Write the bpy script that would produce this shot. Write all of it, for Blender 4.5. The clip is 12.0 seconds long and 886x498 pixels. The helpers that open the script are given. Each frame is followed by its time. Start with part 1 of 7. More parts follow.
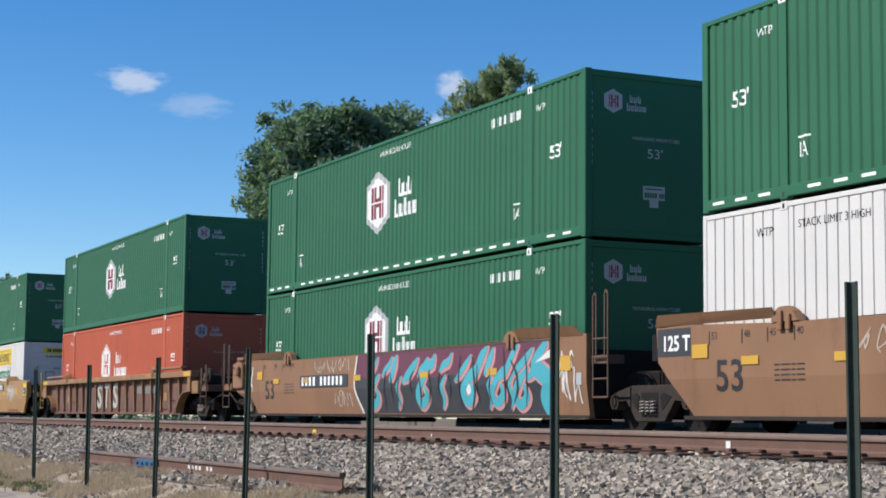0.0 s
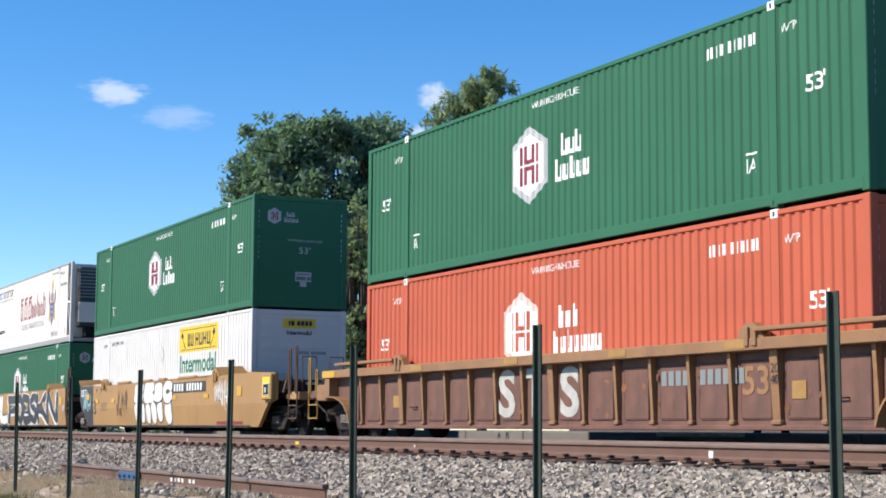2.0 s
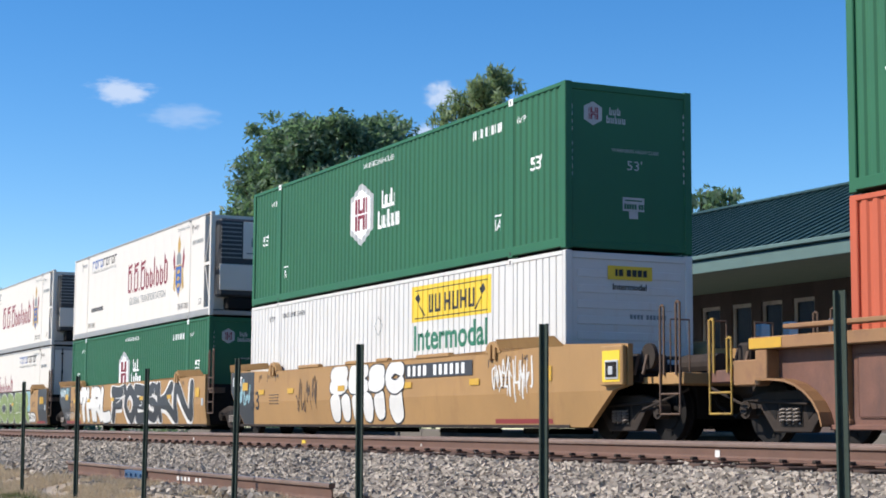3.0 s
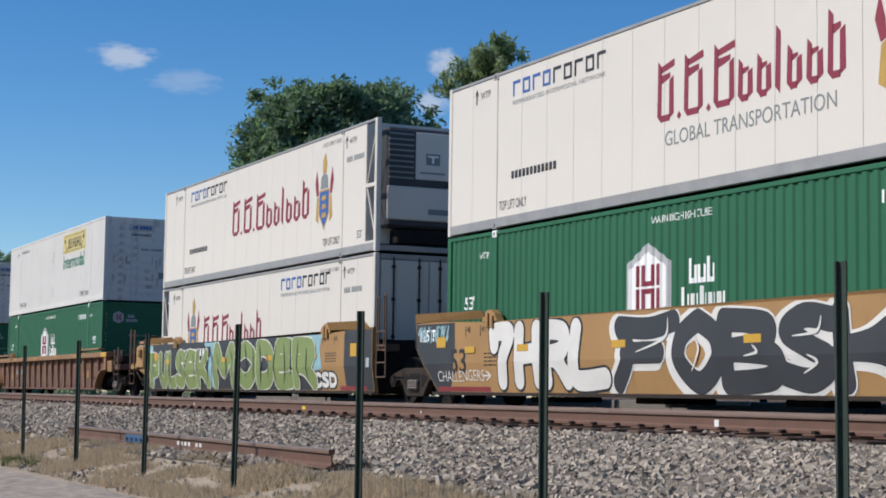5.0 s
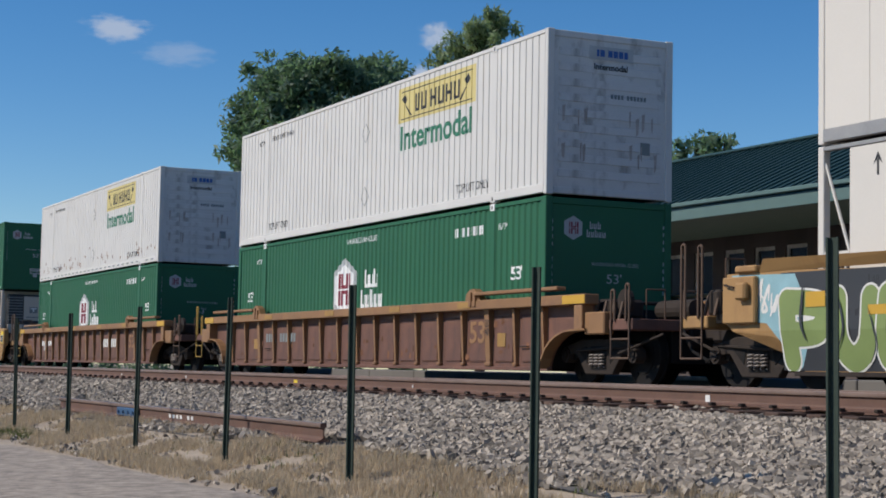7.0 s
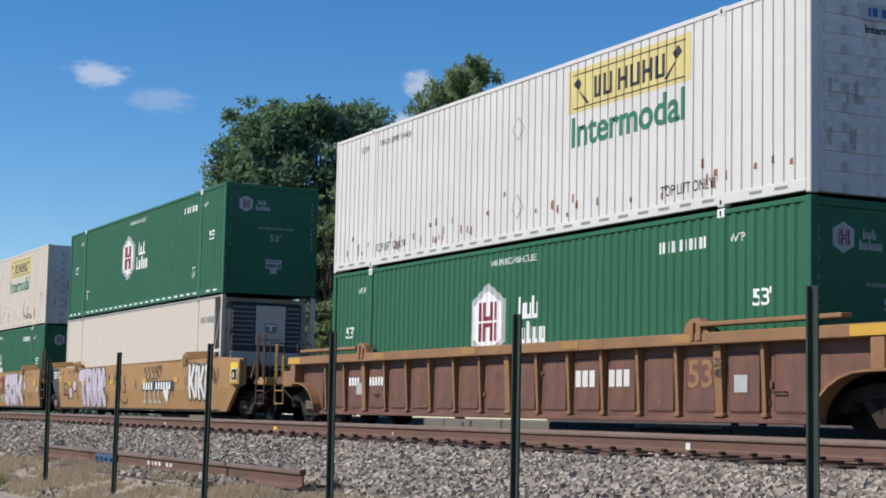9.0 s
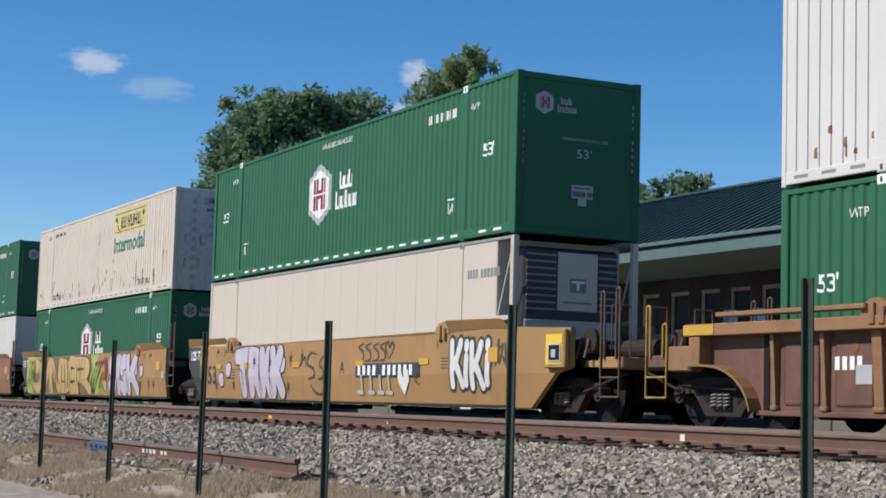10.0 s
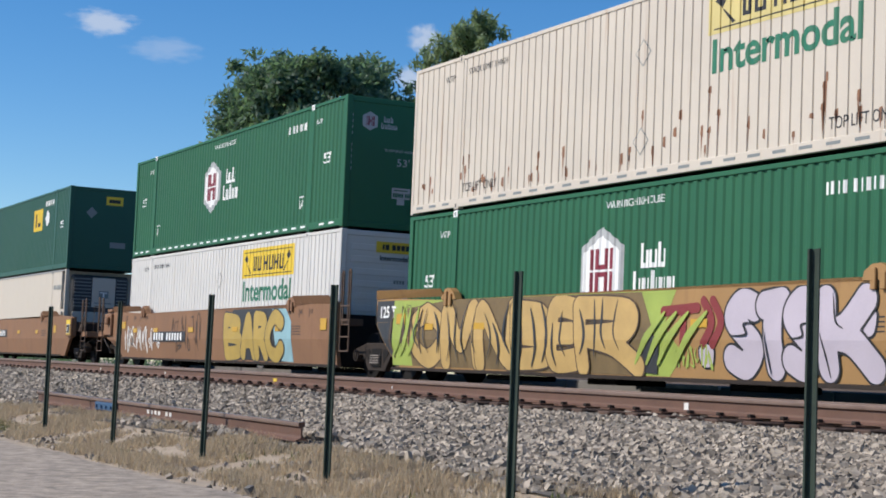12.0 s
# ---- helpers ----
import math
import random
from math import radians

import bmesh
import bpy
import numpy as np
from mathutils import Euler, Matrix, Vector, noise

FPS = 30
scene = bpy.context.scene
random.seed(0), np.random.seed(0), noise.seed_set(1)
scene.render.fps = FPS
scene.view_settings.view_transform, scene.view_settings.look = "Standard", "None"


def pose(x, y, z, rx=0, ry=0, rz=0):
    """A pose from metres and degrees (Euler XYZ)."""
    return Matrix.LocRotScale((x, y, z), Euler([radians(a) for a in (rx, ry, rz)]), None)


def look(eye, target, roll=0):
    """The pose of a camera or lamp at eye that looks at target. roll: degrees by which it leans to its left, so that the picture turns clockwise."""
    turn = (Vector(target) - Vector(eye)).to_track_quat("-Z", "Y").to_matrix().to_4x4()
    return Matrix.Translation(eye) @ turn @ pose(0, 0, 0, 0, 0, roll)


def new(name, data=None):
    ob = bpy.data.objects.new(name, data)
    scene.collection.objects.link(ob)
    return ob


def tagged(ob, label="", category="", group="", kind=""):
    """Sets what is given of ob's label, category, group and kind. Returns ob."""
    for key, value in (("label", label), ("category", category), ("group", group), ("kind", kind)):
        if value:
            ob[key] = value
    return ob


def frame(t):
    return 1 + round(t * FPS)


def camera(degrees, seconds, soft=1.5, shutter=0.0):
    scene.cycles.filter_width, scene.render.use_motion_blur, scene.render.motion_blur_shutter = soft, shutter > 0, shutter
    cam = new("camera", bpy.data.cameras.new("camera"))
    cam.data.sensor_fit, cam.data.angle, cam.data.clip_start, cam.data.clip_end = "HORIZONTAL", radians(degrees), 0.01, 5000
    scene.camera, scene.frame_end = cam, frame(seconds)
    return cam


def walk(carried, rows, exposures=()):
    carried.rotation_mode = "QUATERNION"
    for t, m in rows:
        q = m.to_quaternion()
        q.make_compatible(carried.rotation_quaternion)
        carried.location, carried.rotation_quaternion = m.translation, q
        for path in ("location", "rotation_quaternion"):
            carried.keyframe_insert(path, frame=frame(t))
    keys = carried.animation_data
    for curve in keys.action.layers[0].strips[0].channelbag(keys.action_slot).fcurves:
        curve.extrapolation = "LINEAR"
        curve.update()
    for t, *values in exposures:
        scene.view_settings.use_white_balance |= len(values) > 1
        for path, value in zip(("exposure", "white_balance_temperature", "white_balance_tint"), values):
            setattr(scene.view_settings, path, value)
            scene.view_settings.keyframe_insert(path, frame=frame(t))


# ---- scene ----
# The camera stands still beside a railway and only turns a little in the hand.
# x runs along the track (the train rolls towards +x), y leads across it, z = 0 is the top of the rail.
FOV = 29.759
EYE = 0.2
PATH = [
    (0.0, pose(0, 0, EYE, 95.771, -0.573, 64.804)),
    (0.5, pose(0, 0, EYE, 95.945, -0.345, 64.714)),
    (1.0, pose(0, 0, EYE, 96.152, -0.288, 64.622)),
    (1.5, pose(0, 0, EYE, 96.141, -0.341, 64.424)),
    (2.0, pose(0, 0, EYE, 96.153, -0.297, 64.221)),
    (2.5, pose(0, 0, EYE, 96.175, -0.232, 64.143)),
    (3.0, pose(0, 0, EYE, 96.116, -0.358, 64.439)),
    (5.0, pose(0, 0, EYE, 95.002, -0.826, 64.438)),
    (5.5, pose(0, 0, EYE, 94.044, -1.055, 65.372)),
    (6.0, pose(0, 0, EYE, 93.978, -1.167, 65.774)),
    (6.5, pose(0, 0, EYE, 93.820, -1.158, 64.748)),
    (8.5, pose(0, 0, EYE, 94.862, -1.089, 63.386)),
    (9.0, pose(0, 0, EYE, 95.747, -1.237, 63.478)),
    (9.5, pose(0, 0, EYE, 95.856, -1.416, 63.262)),
    (10.0, pose(0, 0, EYE, 95.408, -1.605, 63.304)),
    (10.5, pose(0, 0, EYE, 94.680, -1.878, 63.168)),
    (11.0, pose(0, 0, EYE, 94.626, -2.060, 62.934)),
    (11.5, pose(0, 0, EYE, 94.652, -2.140, 62.950)),
    (12.0, pose(0, 0, EYE, 94.221, -2.389, 63.462)),
]
cam = camera(FOV, 12.0, soft=1.8)
walk(cam, PATH, exposures=[(0.0, 0.2), (0.5, 0.4), (1.0, 0.55), (1.5, 0.6), (2.5, 0.45), (3.2, 0.4), (4.8, 0.0), (5.5, -0.15), (6.5, -0.25), (8.3, 0.0), (9.0, 0.02), (10.0, 0.02), (10.5, 0.13), (11.0, 0.12), (12.0, 0.08)])

SPEED = 15.612           # metres per second
CENTRE = 15.247          # y of the train's track, centre line
NEAR = 11.36             # y of the empty track before it
NEAR_Z = 0.052           # its rail top stands a little higher
LEN, WID, HIGH = 16.154, 2.59, 2.896
FORTY = 12.192

# ---------------------------------------------------------------- light
SUN_EL, SUN_AZ = 40.0, 250.0     # azimuth counted anticlockwise from +x, where the sun stands
world = bpy.data.worlds.new("world")
scene.world = world
world.use_nodes = True
wn = world.node_tree.nodes
sky = wn.new("ShaderNodeTexSky")
sky.sky_type = 'NISHITA'
sky.sun_disc = False
sky.sun_elevation = radians(SUN_EL)
sky.sun_rotation = radians(90 - SUN_AZ)
sky.air_density, sky.dust_density, sky.ozone_density = 0.85, 0.0, 3.5
deep = wn.new("ShaderNodeHueSaturation")
deep.inputs["Hue"].default_value = 0.503
deep.inputs["Saturation"].default_value = 1.31
world.node_tree.links.new(sky.outputs[0], deep.inputs["Color"])
world.node_tree.links.new(deep.outputs[0], wn["Background"].inputs[0])
wn["Background"].inputs[1].default_value = 0.124
sun = new("sun", bpy.data.lights.new("sun", 'SUN'))
sun.data.energy, sun.data.angle, sun.data.color = 4.6, radians(0.6), (1.0, 0.925, 0.83)
sd = Vector((math.cos(radians(SUN_AZ)) * math.cos(radians(SUN_EL)), math.sin(radians(SUN_AZ)) * math.cos(radians(SUN_EL)), math.sin(radians(SUN_EL))))
sun.matrix_world = look(sd * 50, (0, 0, 0))


# ---------------------------------------------------------------- materials
def mat(name, col, rough=0.6, metal=0.0, var=0.12, scale=3.0, grain=60.0, bump=0.0, stain=None, stain_amount=0.0, stain_scale=(1, 1, 1), islands=0.0, spec=0.5, objvar=0.0):
    """A painted or natural surface with broad stains and fine grain, in object space."""
    m = bpy.data.materials.new(name)
    m.use_nodes = True
    nt = m.node_tree
    n, l = nt.nodes, nt.links
    b = n["Principled BSDF"]
    b.inputs["Roughness"].default_value = rough
    b.inputs["Metallic"].default_value = metal
    b.inputs["Specular IOR Level"].default_value = spec
    tc = n.new("ShaderNodeTexCoord")
    broad = n.new("ShaderNodeTexNoise")
    broad.inputs["Scale"].default_value = scale
    broad.inputs["Detail"].default_value = 5
    l.new(tc.outputs["Object"], broad.inputs["Vector"])
    fine = n.new("ShaderNodeTexNoise")
    fine.inputs["Scale"].default_value = grain
    fine.inputs["Detail"].default_value = 3
    l.new(tc.outputs["Object"], fine.inputs["Vector"])
    add = n.new("ShaderNodeMath")
    add.operation = 'MULTIPLY_ADD'
    l.new(fine.outputs[0], add.inputs[0])
    add.inputs[1].default_value = 0.5
    l.new(broad.outputs[0], add.inputs[2])
    ramp = n.new("ShaderNodeMapRange")
    ramp.inputs[1].default_value, ramp.inputs[2].default_value = 0.45, 1.05
    ramp.inputs[3].default_value, ramp.inputs[4].default_value = 1 - var, 1 + var
    l.new(add.outputs[0], ramp.inputs[0])
    factor = ramp.outputs[0]
    if islands or objvar:
        src = n.new("ShaderNodeNewGeometry").outputs["Random Per Island"] if islands else n.new("ShaderNodeObjectInfo").outputs["Random"]
        w = islands or objvar
        mr = n.new("ShaderNodeMapRange")
        mr.inputs[3].default_value, mr.inputs[4].default_value = 1 - w, 1 + w
        l.new(src, mr.inputs[0])
        mm = n.new("ShaderNodeMath")
        mm.operation = 'MULTIPLY'
        l.new(factor, mm.inputs[0])
        l.new(mr.outputs[0], mm.inputs[1])
        factor = mm.outputs[0]
    mul = n.new("ShaderNodeVectorMath")
    mul.operation = 'SCALE'
    mul.inputs[0].default_value = col[:3]
    l.new(factor, mul.inputs["Scale"])
    out = mul.outputs[0]
    if stain:
        mp = n.new("ShaderNodeMapping")
        mp.inputs["Scale"].default_value = stain_scale
        l.new(tc.outputs["Object"], mp.inputs[0])
        st = n.new("ShaderNodeTexNoise")
        st.inputs["Scale"].default_value = 2.2
        st.inputs["Detail"].default_value = 7
        st.inputs["Roughness"].default_value = 0.65
        l.new(mp.outputs[0], st.inputs["Vector"])
        sr = n.new("ShaderNodeMapRange")
        sr.inputs[1].default_value, sr.inputs[2].default_value = 0.62 - 0.25 * stain_amount, 0.78 - 0.1 * stain_amount
        sr.inputs[4].default_value = min(1, 0.4 + stain_amount)
        l.new(st.outputs[0], sr.inputs[0])
        mix = n.new("ShaderNodeMix")
        mix.data_type = 'RGBA'
        l.new(sr.outputs[0], mix.inputs[0])
        l.new(out, mix.inputs[6])
        mix.inputs[7].default_value = (*stain, 1)
        out = mix.outputs[2]
    l.new(out, b.inputs["Base Color"])
    rr = n.new("ShaderNodeMapRange")
    rr.inputs[3].default_value, rr.inputs[4].default_value = max(0.05, rough - 0.12), min(1, rough + 0.12)
    l.new(broad.outputs[0], rr.inputs[0])
    l.new(rr.outputs[0], b.inputs["Roughness"])
    if bump:
        bp = n.new("ShaderNodeBump")
        bp.inputs["Strength"].default_value = bump
        bp.inputs["Distance"].default_value = 0.02
        l.new(add.outputs[0], bp.inputs["Height"])
        l.new(bp.outputs[0], b.inputs["Normal"])
    return m


GREEN = mat("container_green", (0.019, 0.118, 0.056), 0.6, spec=0.35, var=0.10, scale=0.7, stain=(0.02, 0.10, 0.05), stain_amount=0.2, stain_scale=(1, 1, 0.15))
REDP = mat("container_red", (0.46, 0.105, 0.055), 0.7, spec=0.25, var=0.10, scale=0.7, stain=(0.36, 0.09, 0.05), stain_amount=0.3, stain_scale=(1, 1, 0.15))
WHITE = mat("container_white", (0.61, 0.595, 0.565), 0.6, spec=0.3, var=0.06, scale=0.7, stain=(0.50, 0.42, 0.33), stain_amount=0.12, stain_scale=(2, 2, 0.15))
CREAM = mat("container_cream", (0.58, 0.52, 0.44), 0.65, spec=0.3, var=0.07, scale=0.7, stain=(0.36, 0.21, 0.12), stain_amount=0.22, stain_scale=(2.5, 2.5, 0.12))
REEFC = mat("reefer_cream", (0.56, 0.50, 0.42), 0.55, spec=0.3, var=0.05, scale=0.5, stain=(0.5, 0.4, 0.3), stain_amount=0.25, stain_scale=(1.5, 1.5, 0.12))
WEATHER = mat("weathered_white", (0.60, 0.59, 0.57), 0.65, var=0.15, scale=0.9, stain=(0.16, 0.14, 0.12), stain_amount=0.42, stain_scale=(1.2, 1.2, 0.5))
GRIME = mat("end_wall_grime", (0.40, 0.355, 0.32), 0.85, var=0.3, scale=6)
RUSTB = mat("rust_patch", (0.17, 0.072, 0.034), 0.85, var=0.45, scale=4, islands=0.4)
RUSTM = mat("rust_streak", (0.24, 0.12, 0.07), 0.85, var=0.3, scale=6)
MARKYF = mat("marking_faded_yellow", (0.60, 0.50, 0.20), 0.6, var=0.1)
REEFER = mat("reefer_white", (0.64, 0.60, 0.54), 0.5, spec=0.3, var=0.05, scale=0.5, stain=(0.52, 0.46, 0.38), stain_amount=0.2, stain_scale=(1.5, 1.5, 0.12))
GREYRAIL = mat("aluminium_rail", (0.32, 0.31, 0.30), 0.5, 0.3, var=0.15)
MARK = mat("marking_white", (0.80, 0.80, 0.78), 0.6, var=0.05)
MARKG = mat("marking_grey", (0.20, 0.22, 0.22), 0.6, var=0.05)
MARKR = mat("marking_dark_red", (0.22, 0.02, 0.04), 0.6, var=0.08)
MARKB = mat("marking_blue", (0.03, 0.10, 0.32), 0.6, var=0.05)
MARKK = mat("marking_black", (0.02, 0.02, 0.022), 0.6, var=0.1)
MARKY = mat("marking_yellow", (0.72, 0.50, 0.03), 0.55, var=0.06)
REFL = mat("reflector_amber", (0.54, 0.31, 0.03), 0.5, var=0.06)
AMBERF = mat("faded_amber", (0.34, 0.19, 0.05), 0.6, var=0.2, scale=4)
OLDW = mat("old_white_paint", (0.42, 0.41, 0.37), 0.7, var=0.25, scale=5)
MARKF = mat("marking_faded", (0.42, 0.43, 0.43), 0.6, var=0.15)
MARKP = mat("marking_faded_pink", (0.66, 0.50, 0.44), 0.6, var=0.15)
MARKGR = mat("marking_green", (0.02, 0.16, 0.09), 0.6, var=0.05)
TAN = mat("well_car_tan", (0.235, 0.120, 0.060), 0.7, var=0.16, scale=0.9, stain=(0.16, 0.075, 0.035), stain_amount=0.35, stain_scale=(1, 1, 0.3))
YELL = mat("well_car_yellow", (0.345, 0.195, 0.072), 0.65, var=0.16, scale=0.9, stain=(0.24, 0.125, 0.05), stain_amount=0.32, stain_scale=(1, 1, 0.3))
BROWN = mat("well_car_brown", (0.150, 0.068, 0.046), 0.7, var=0.42, scale=1.6, stain=(0.075, 0.042, 0.034), stain_amount=0.45, stain_scale=(1, 1, 0.4))
CHORD = mat("well_car_chord", (0.265, 0.138, 0.058), 0.6, var=0.2, scale=1.2, stain=(0.17, 0.08, 0.045), stain_amount=0.45)
BLACK = mat("greasy_black", (0.012, 0.0105, 0.010), 0.75, spec=0.2, var=0.35, scale=4, stain=(0.035, 0.024, 0.018), stain_amount=0.3)
STEEL = mat("truck_steel", (0.038, 0.029, 0.024), 0.8, 0.0, spec=0.2, var=0.3, scale=5, stain=(0.03, 0.025, 0.02), stain_amount=0.35)
RAILS = mat("rail_rust", (0.135, 0.072, 0.050), 0.75, 0.1, var=0.2, scale=2.5, grain=40, bump=0.2, stain=(0.12, 0.055, 0.03), stain_amount=0.35)
RAILSIDE = mat("rail_head_side", (0.20, 0.135, 0.105), 0.6, 0.2, var=0.2, scale=3, stain=(0.13, 0.07, 0.05), stain_amount=0.3)
RAILTOP = mat("rail_head", (0.30, 0.27, 0.25), 0.35, 0.8, var=0.12)
TIE = mat("tie_wood", (0.085, 0.05, 0.035), 0.9, var=0.35, scale=4, bump=0.5, objvar=0.3)
RAILING = mat("handrail_brown", (0.10, 0.058, 0.036), 0.7, var=0.25, scale=5)
RAILY = mat("handrail_faded_yellow", (0.36, 0.22, 0.04), 0.7, var=0.3, scale=6, stain=(0.12, 0.07, 0.04), stain_amount=0.4)
POSTM = mat("post_green", (0.042, 0.058, 0.047), 0.8, spec=0.15, var=0.2, scale=8, stain=(0.06, 0.045, 0.03), stain_amount=0.15)
ASPH = mat("asphalt", (0.31, 0.26, 0.21), 0.95, var=0.55, scale=7, grain=38, bump=0.6, stain=(0.34, 0.29, 0.24), stain_amount=0.3)
SOIL = mat("dry_soil", (0.39, 0.315, 0.235), 0.95, var=0.25, scale=2.2, grain=90, bump=0.7, stain=(0.27, 0.22, 0.14), stain_amount=0.3)
# Far darker than its stones: shade in their gaps is put into this colour.
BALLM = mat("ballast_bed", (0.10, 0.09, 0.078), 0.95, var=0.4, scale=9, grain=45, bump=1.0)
STONE = mat("ballast_stone", (0.315, 0.27, 0.22), 0.95, var=0.2, scale=14, grain=120, islands=0.55, spec=0.2, stain=(0.19, 0.155, 0.125), stain_amount=0.3)
GRASSM = mat("dry_grass", (0.54, 0.435, 0.30), 0.9, var=0.2, scale=3, islands=0.35)
GREENG = mat("green_grass", (0.11, 0.125, 0.035), 0.9, var=0.2, scale=3, islands=0.3)
ROOFM = mat("roof_metal", (0.035, 0.075, 0.072), 0.4, 0.2, var=0.12, scale=1.0, stain=(0.035, 0.055, 0.055), stain_amount=0.2)
FASCIA = mat("fascia_paint", (0.10, 0.17, 0.16), 0.6, var=0.08)
BRICKM = mat("brick_wall", (0.085, 0.068, 0.066), 0.85, var=0.2, scale=2, objvar=0.2)
GLASSD = mat("window_glass", (0.02, 0.025, 0.03), 0.08, var=0.1, spec=0.8)
BARK = mat("bark", (0.07, 0.05, 0.035), 0.9, var=0.3, scale=4, bump=0.6)
LEAFA = mat("leaf_broad", (0.125, 0.195, 0.135), 0.6, var=0.25, scale=0.5, islands=0.4)
LEAFC = mat("leaf_pine", (0.22, 0.29, 0.15), 0.65, var=0.25, scale=0.5, islands=0.4)
CONC = mat("concrete", (0.16, 0.15, 0.14), 0.9, var=0.12, scale=1.5, bump=0.3)
LIME = mat("paint_lime", (0.20, 0.26, 0.085), 0.55, var=0.12, scale=1.5)
CYAN = mat("paint_cyan", (0.06, 0.36, 0.42), 0.55, var=0.1, scale=1.5)
PLUM = mat("paint_plum", (0.13, 0.03, 0.055), 0.55, var=0.15, scale=1.5)
DARKP = mat("paint_charcoal", (0.035, 0.036, 0.04), 0.55, var=0.2, scale=1.5)
PINK = mat("paint_pink", (0.55, 0.25, 0.24), 0.55, var=0.1, scale=1.5)
LILAC = mat("paint_lilac", (0.50, 0.44, 0.50), 0.55, var=0.1, scale=1.5)
PWHITE = mat("paint_white", (0.66, 0.64, 0.60), 0.6, var=0.12, scale=1.5)
MAROON = mat("paint_maroon", (0.22, 0.03, 0.03), 0.6, var=0.12, scale=1.5)
BLUEP = mat("paint_blue", (0.03, 0.08, 0.16), 0.6, var=0.2)


def leafy(m, col):
    """Lets light through a leaf material."""
    n, l = m.node_tree.nodes, m.node_tree.links
    tr = n.new("ShaderNodeBsdfTranslucent")
    tr.inputs[0].default_value = (*col, 1)
    mx = n.new("ShaderNodeMixShader")
    mx.inputs[0].default_value = 0.5
    l.new(n["Principled BSDF"].outputs[0], mx.inputs[1])
    l.new(tr.outputs[0], mx.inputs[2])
    l.new(mx.outputs[0], n["Material Output"].inputs[0])


leafy(LEAFA, (0.18, 0.30, 0.13))
leafy(LEAFC, (0.28, 0.37, 0.15))
leafy(GRASSM, (0.46, 0.37, 0.25))


# ---------------------------------------------------------------- mesh helpers
def box(bm, x0, x1, y0, y1, z0, z1, bev=0.0):
    r = bmesh.ops.create_cube(bm, size=1.0, matrix=Matrix.LocRotScale(((x0 + x1) / 2, (y0 + y1) / 2, (z0 + z1) / 2), None, (abs(x1 - x0), abs(y1 - y0), abs(z1 - z0))))
    if bev:
        es = list({e for v in r["verts"] for e in v.link_edges})
        bmesh.ops.bevel(bm, geom=es, offset=bev, segments=1, affect='EDGES', profile=0.5)


def boxm(*a, bev=0.0):
    bm = bmesh.new()
    box(bm, *a, bev=bev)
    return bm


def rod(bm, p, q, r, n=8):
    p, q = Vector(p), Vector(q)
    d = q - p
    m = Matrix.Translation((p + q) / 2) @ d.to_track_quat('Z', 'Y').to_matrix().to_4x4()
    bmesh.ops.create_cone(bm, cap_ends=True, segments=n, radius1=r, radius2=r, depth=d.length, matrix=m)


def rodpath(bm, pts, r, n=6):
    for p, q in zip(pts, pts[1:]):
        rod(bm, p, q, r, n)


def prism(bm, outline, y0, y1):
    """An outline of (x, z) points pushed through from y0 to y1."""
    a = [bm.verts.new((x, y0, z)) for x, z in outline]
    b = [bm.verts.new((x, y1, z)) for x, z in outline]
    bm.faces.new(a)
    bm.faces.new(list(reversed(b)))
    k = len(a)
    for i in range(k):
        bm.faces.new((a[i], b[i], b[(i + 1) % k], a[(i + 1) % k]))


def mesh_of(bm, material, name="piece", smooth=False):
    bmesh.ops.recalc_face_normals(bm, faces=bm.faces)
    me = bpy.data.meshes.new(name)
    bm.to_mesh(me)
    bm.free()
    for m in (material if isinstance(material, (list, tuple)) else [material]):
        me.materials.append(m)
    if smooth:
        for p in me.polygons:
            p.use_smooth = True
    return me


def part(name, bm, material, parent, label="", at=None):
    """One mesh object under a thing or under a part of it; bm may be a mesh that is shared."""
    me = bm if isinstance(bm, bpy.types.Mesh) else mesh_of(bm, material, name)
    ob = new(name, me)
    ob.parent = parent
    if at is not None:
        ob.matrix_basis = at
    if label:
        ob["label"] = label
    return ob


def thing(name, label, category, m, group="", kind=""):
    ob = new(name)
    ob.empty_display_size = 0.2
    ob.matrix_basis = m
    return tagged(ob, label, category, group, kind)


# ---------------------------------------------------------------- ground and track
GROUND = [(-400, -1.02), (-10, -1.02), (0, -0.94), (4.2, -0.82), (5.2, -0.795), (6.1, -0.62), (7.2, -0.555), (8.6, -0.40), (9.6, -0.275), (10.0, -0.265), (10.2, -0.25), (12.7, -0.20), (13.4, -0.262), (17.1, -0.262), (17.9, -0.30), (19.5, -0.50), (24, -0.45), (500, -0.45)]


def ground_z(y):
    """The ground's height across the line: car park, verge, ballast slope, track bed, far side."""
    ks = GROUND
    for (a, za), (b, zb) in zip(ks, ks[1:]):
        if a <= y <= b:
            return za + (zb - za) * (y - a) / (b - a)
    return -0.45


def strip(xs, ys, dz=0.0, rough=0.0, seed=0):
    bm = bmesh.new()
    grid = [[bm.verts.new((x, y, ground_z(y) + dz + rough * noise.noise((x * 1.3 + seed, y * 1.7, seed)))) for y in ys] for x in xs]
    for i in range(len(xs) - 1):
        for j in range(len(ys) - 1):
            bm.faces.new((grid[i][j], grid[i + 1][j], grid[i + 1][j + 1], grid[i][j + 1]))
    return bm


def pavement_edge(x):
    return 4.30 + 0.028 * (x + 18) + 0.16 * noise.noise((x * 0.55, 3.1, 0)) + 0.05 * noise.noise((x * 2.3, 7.7, 0))


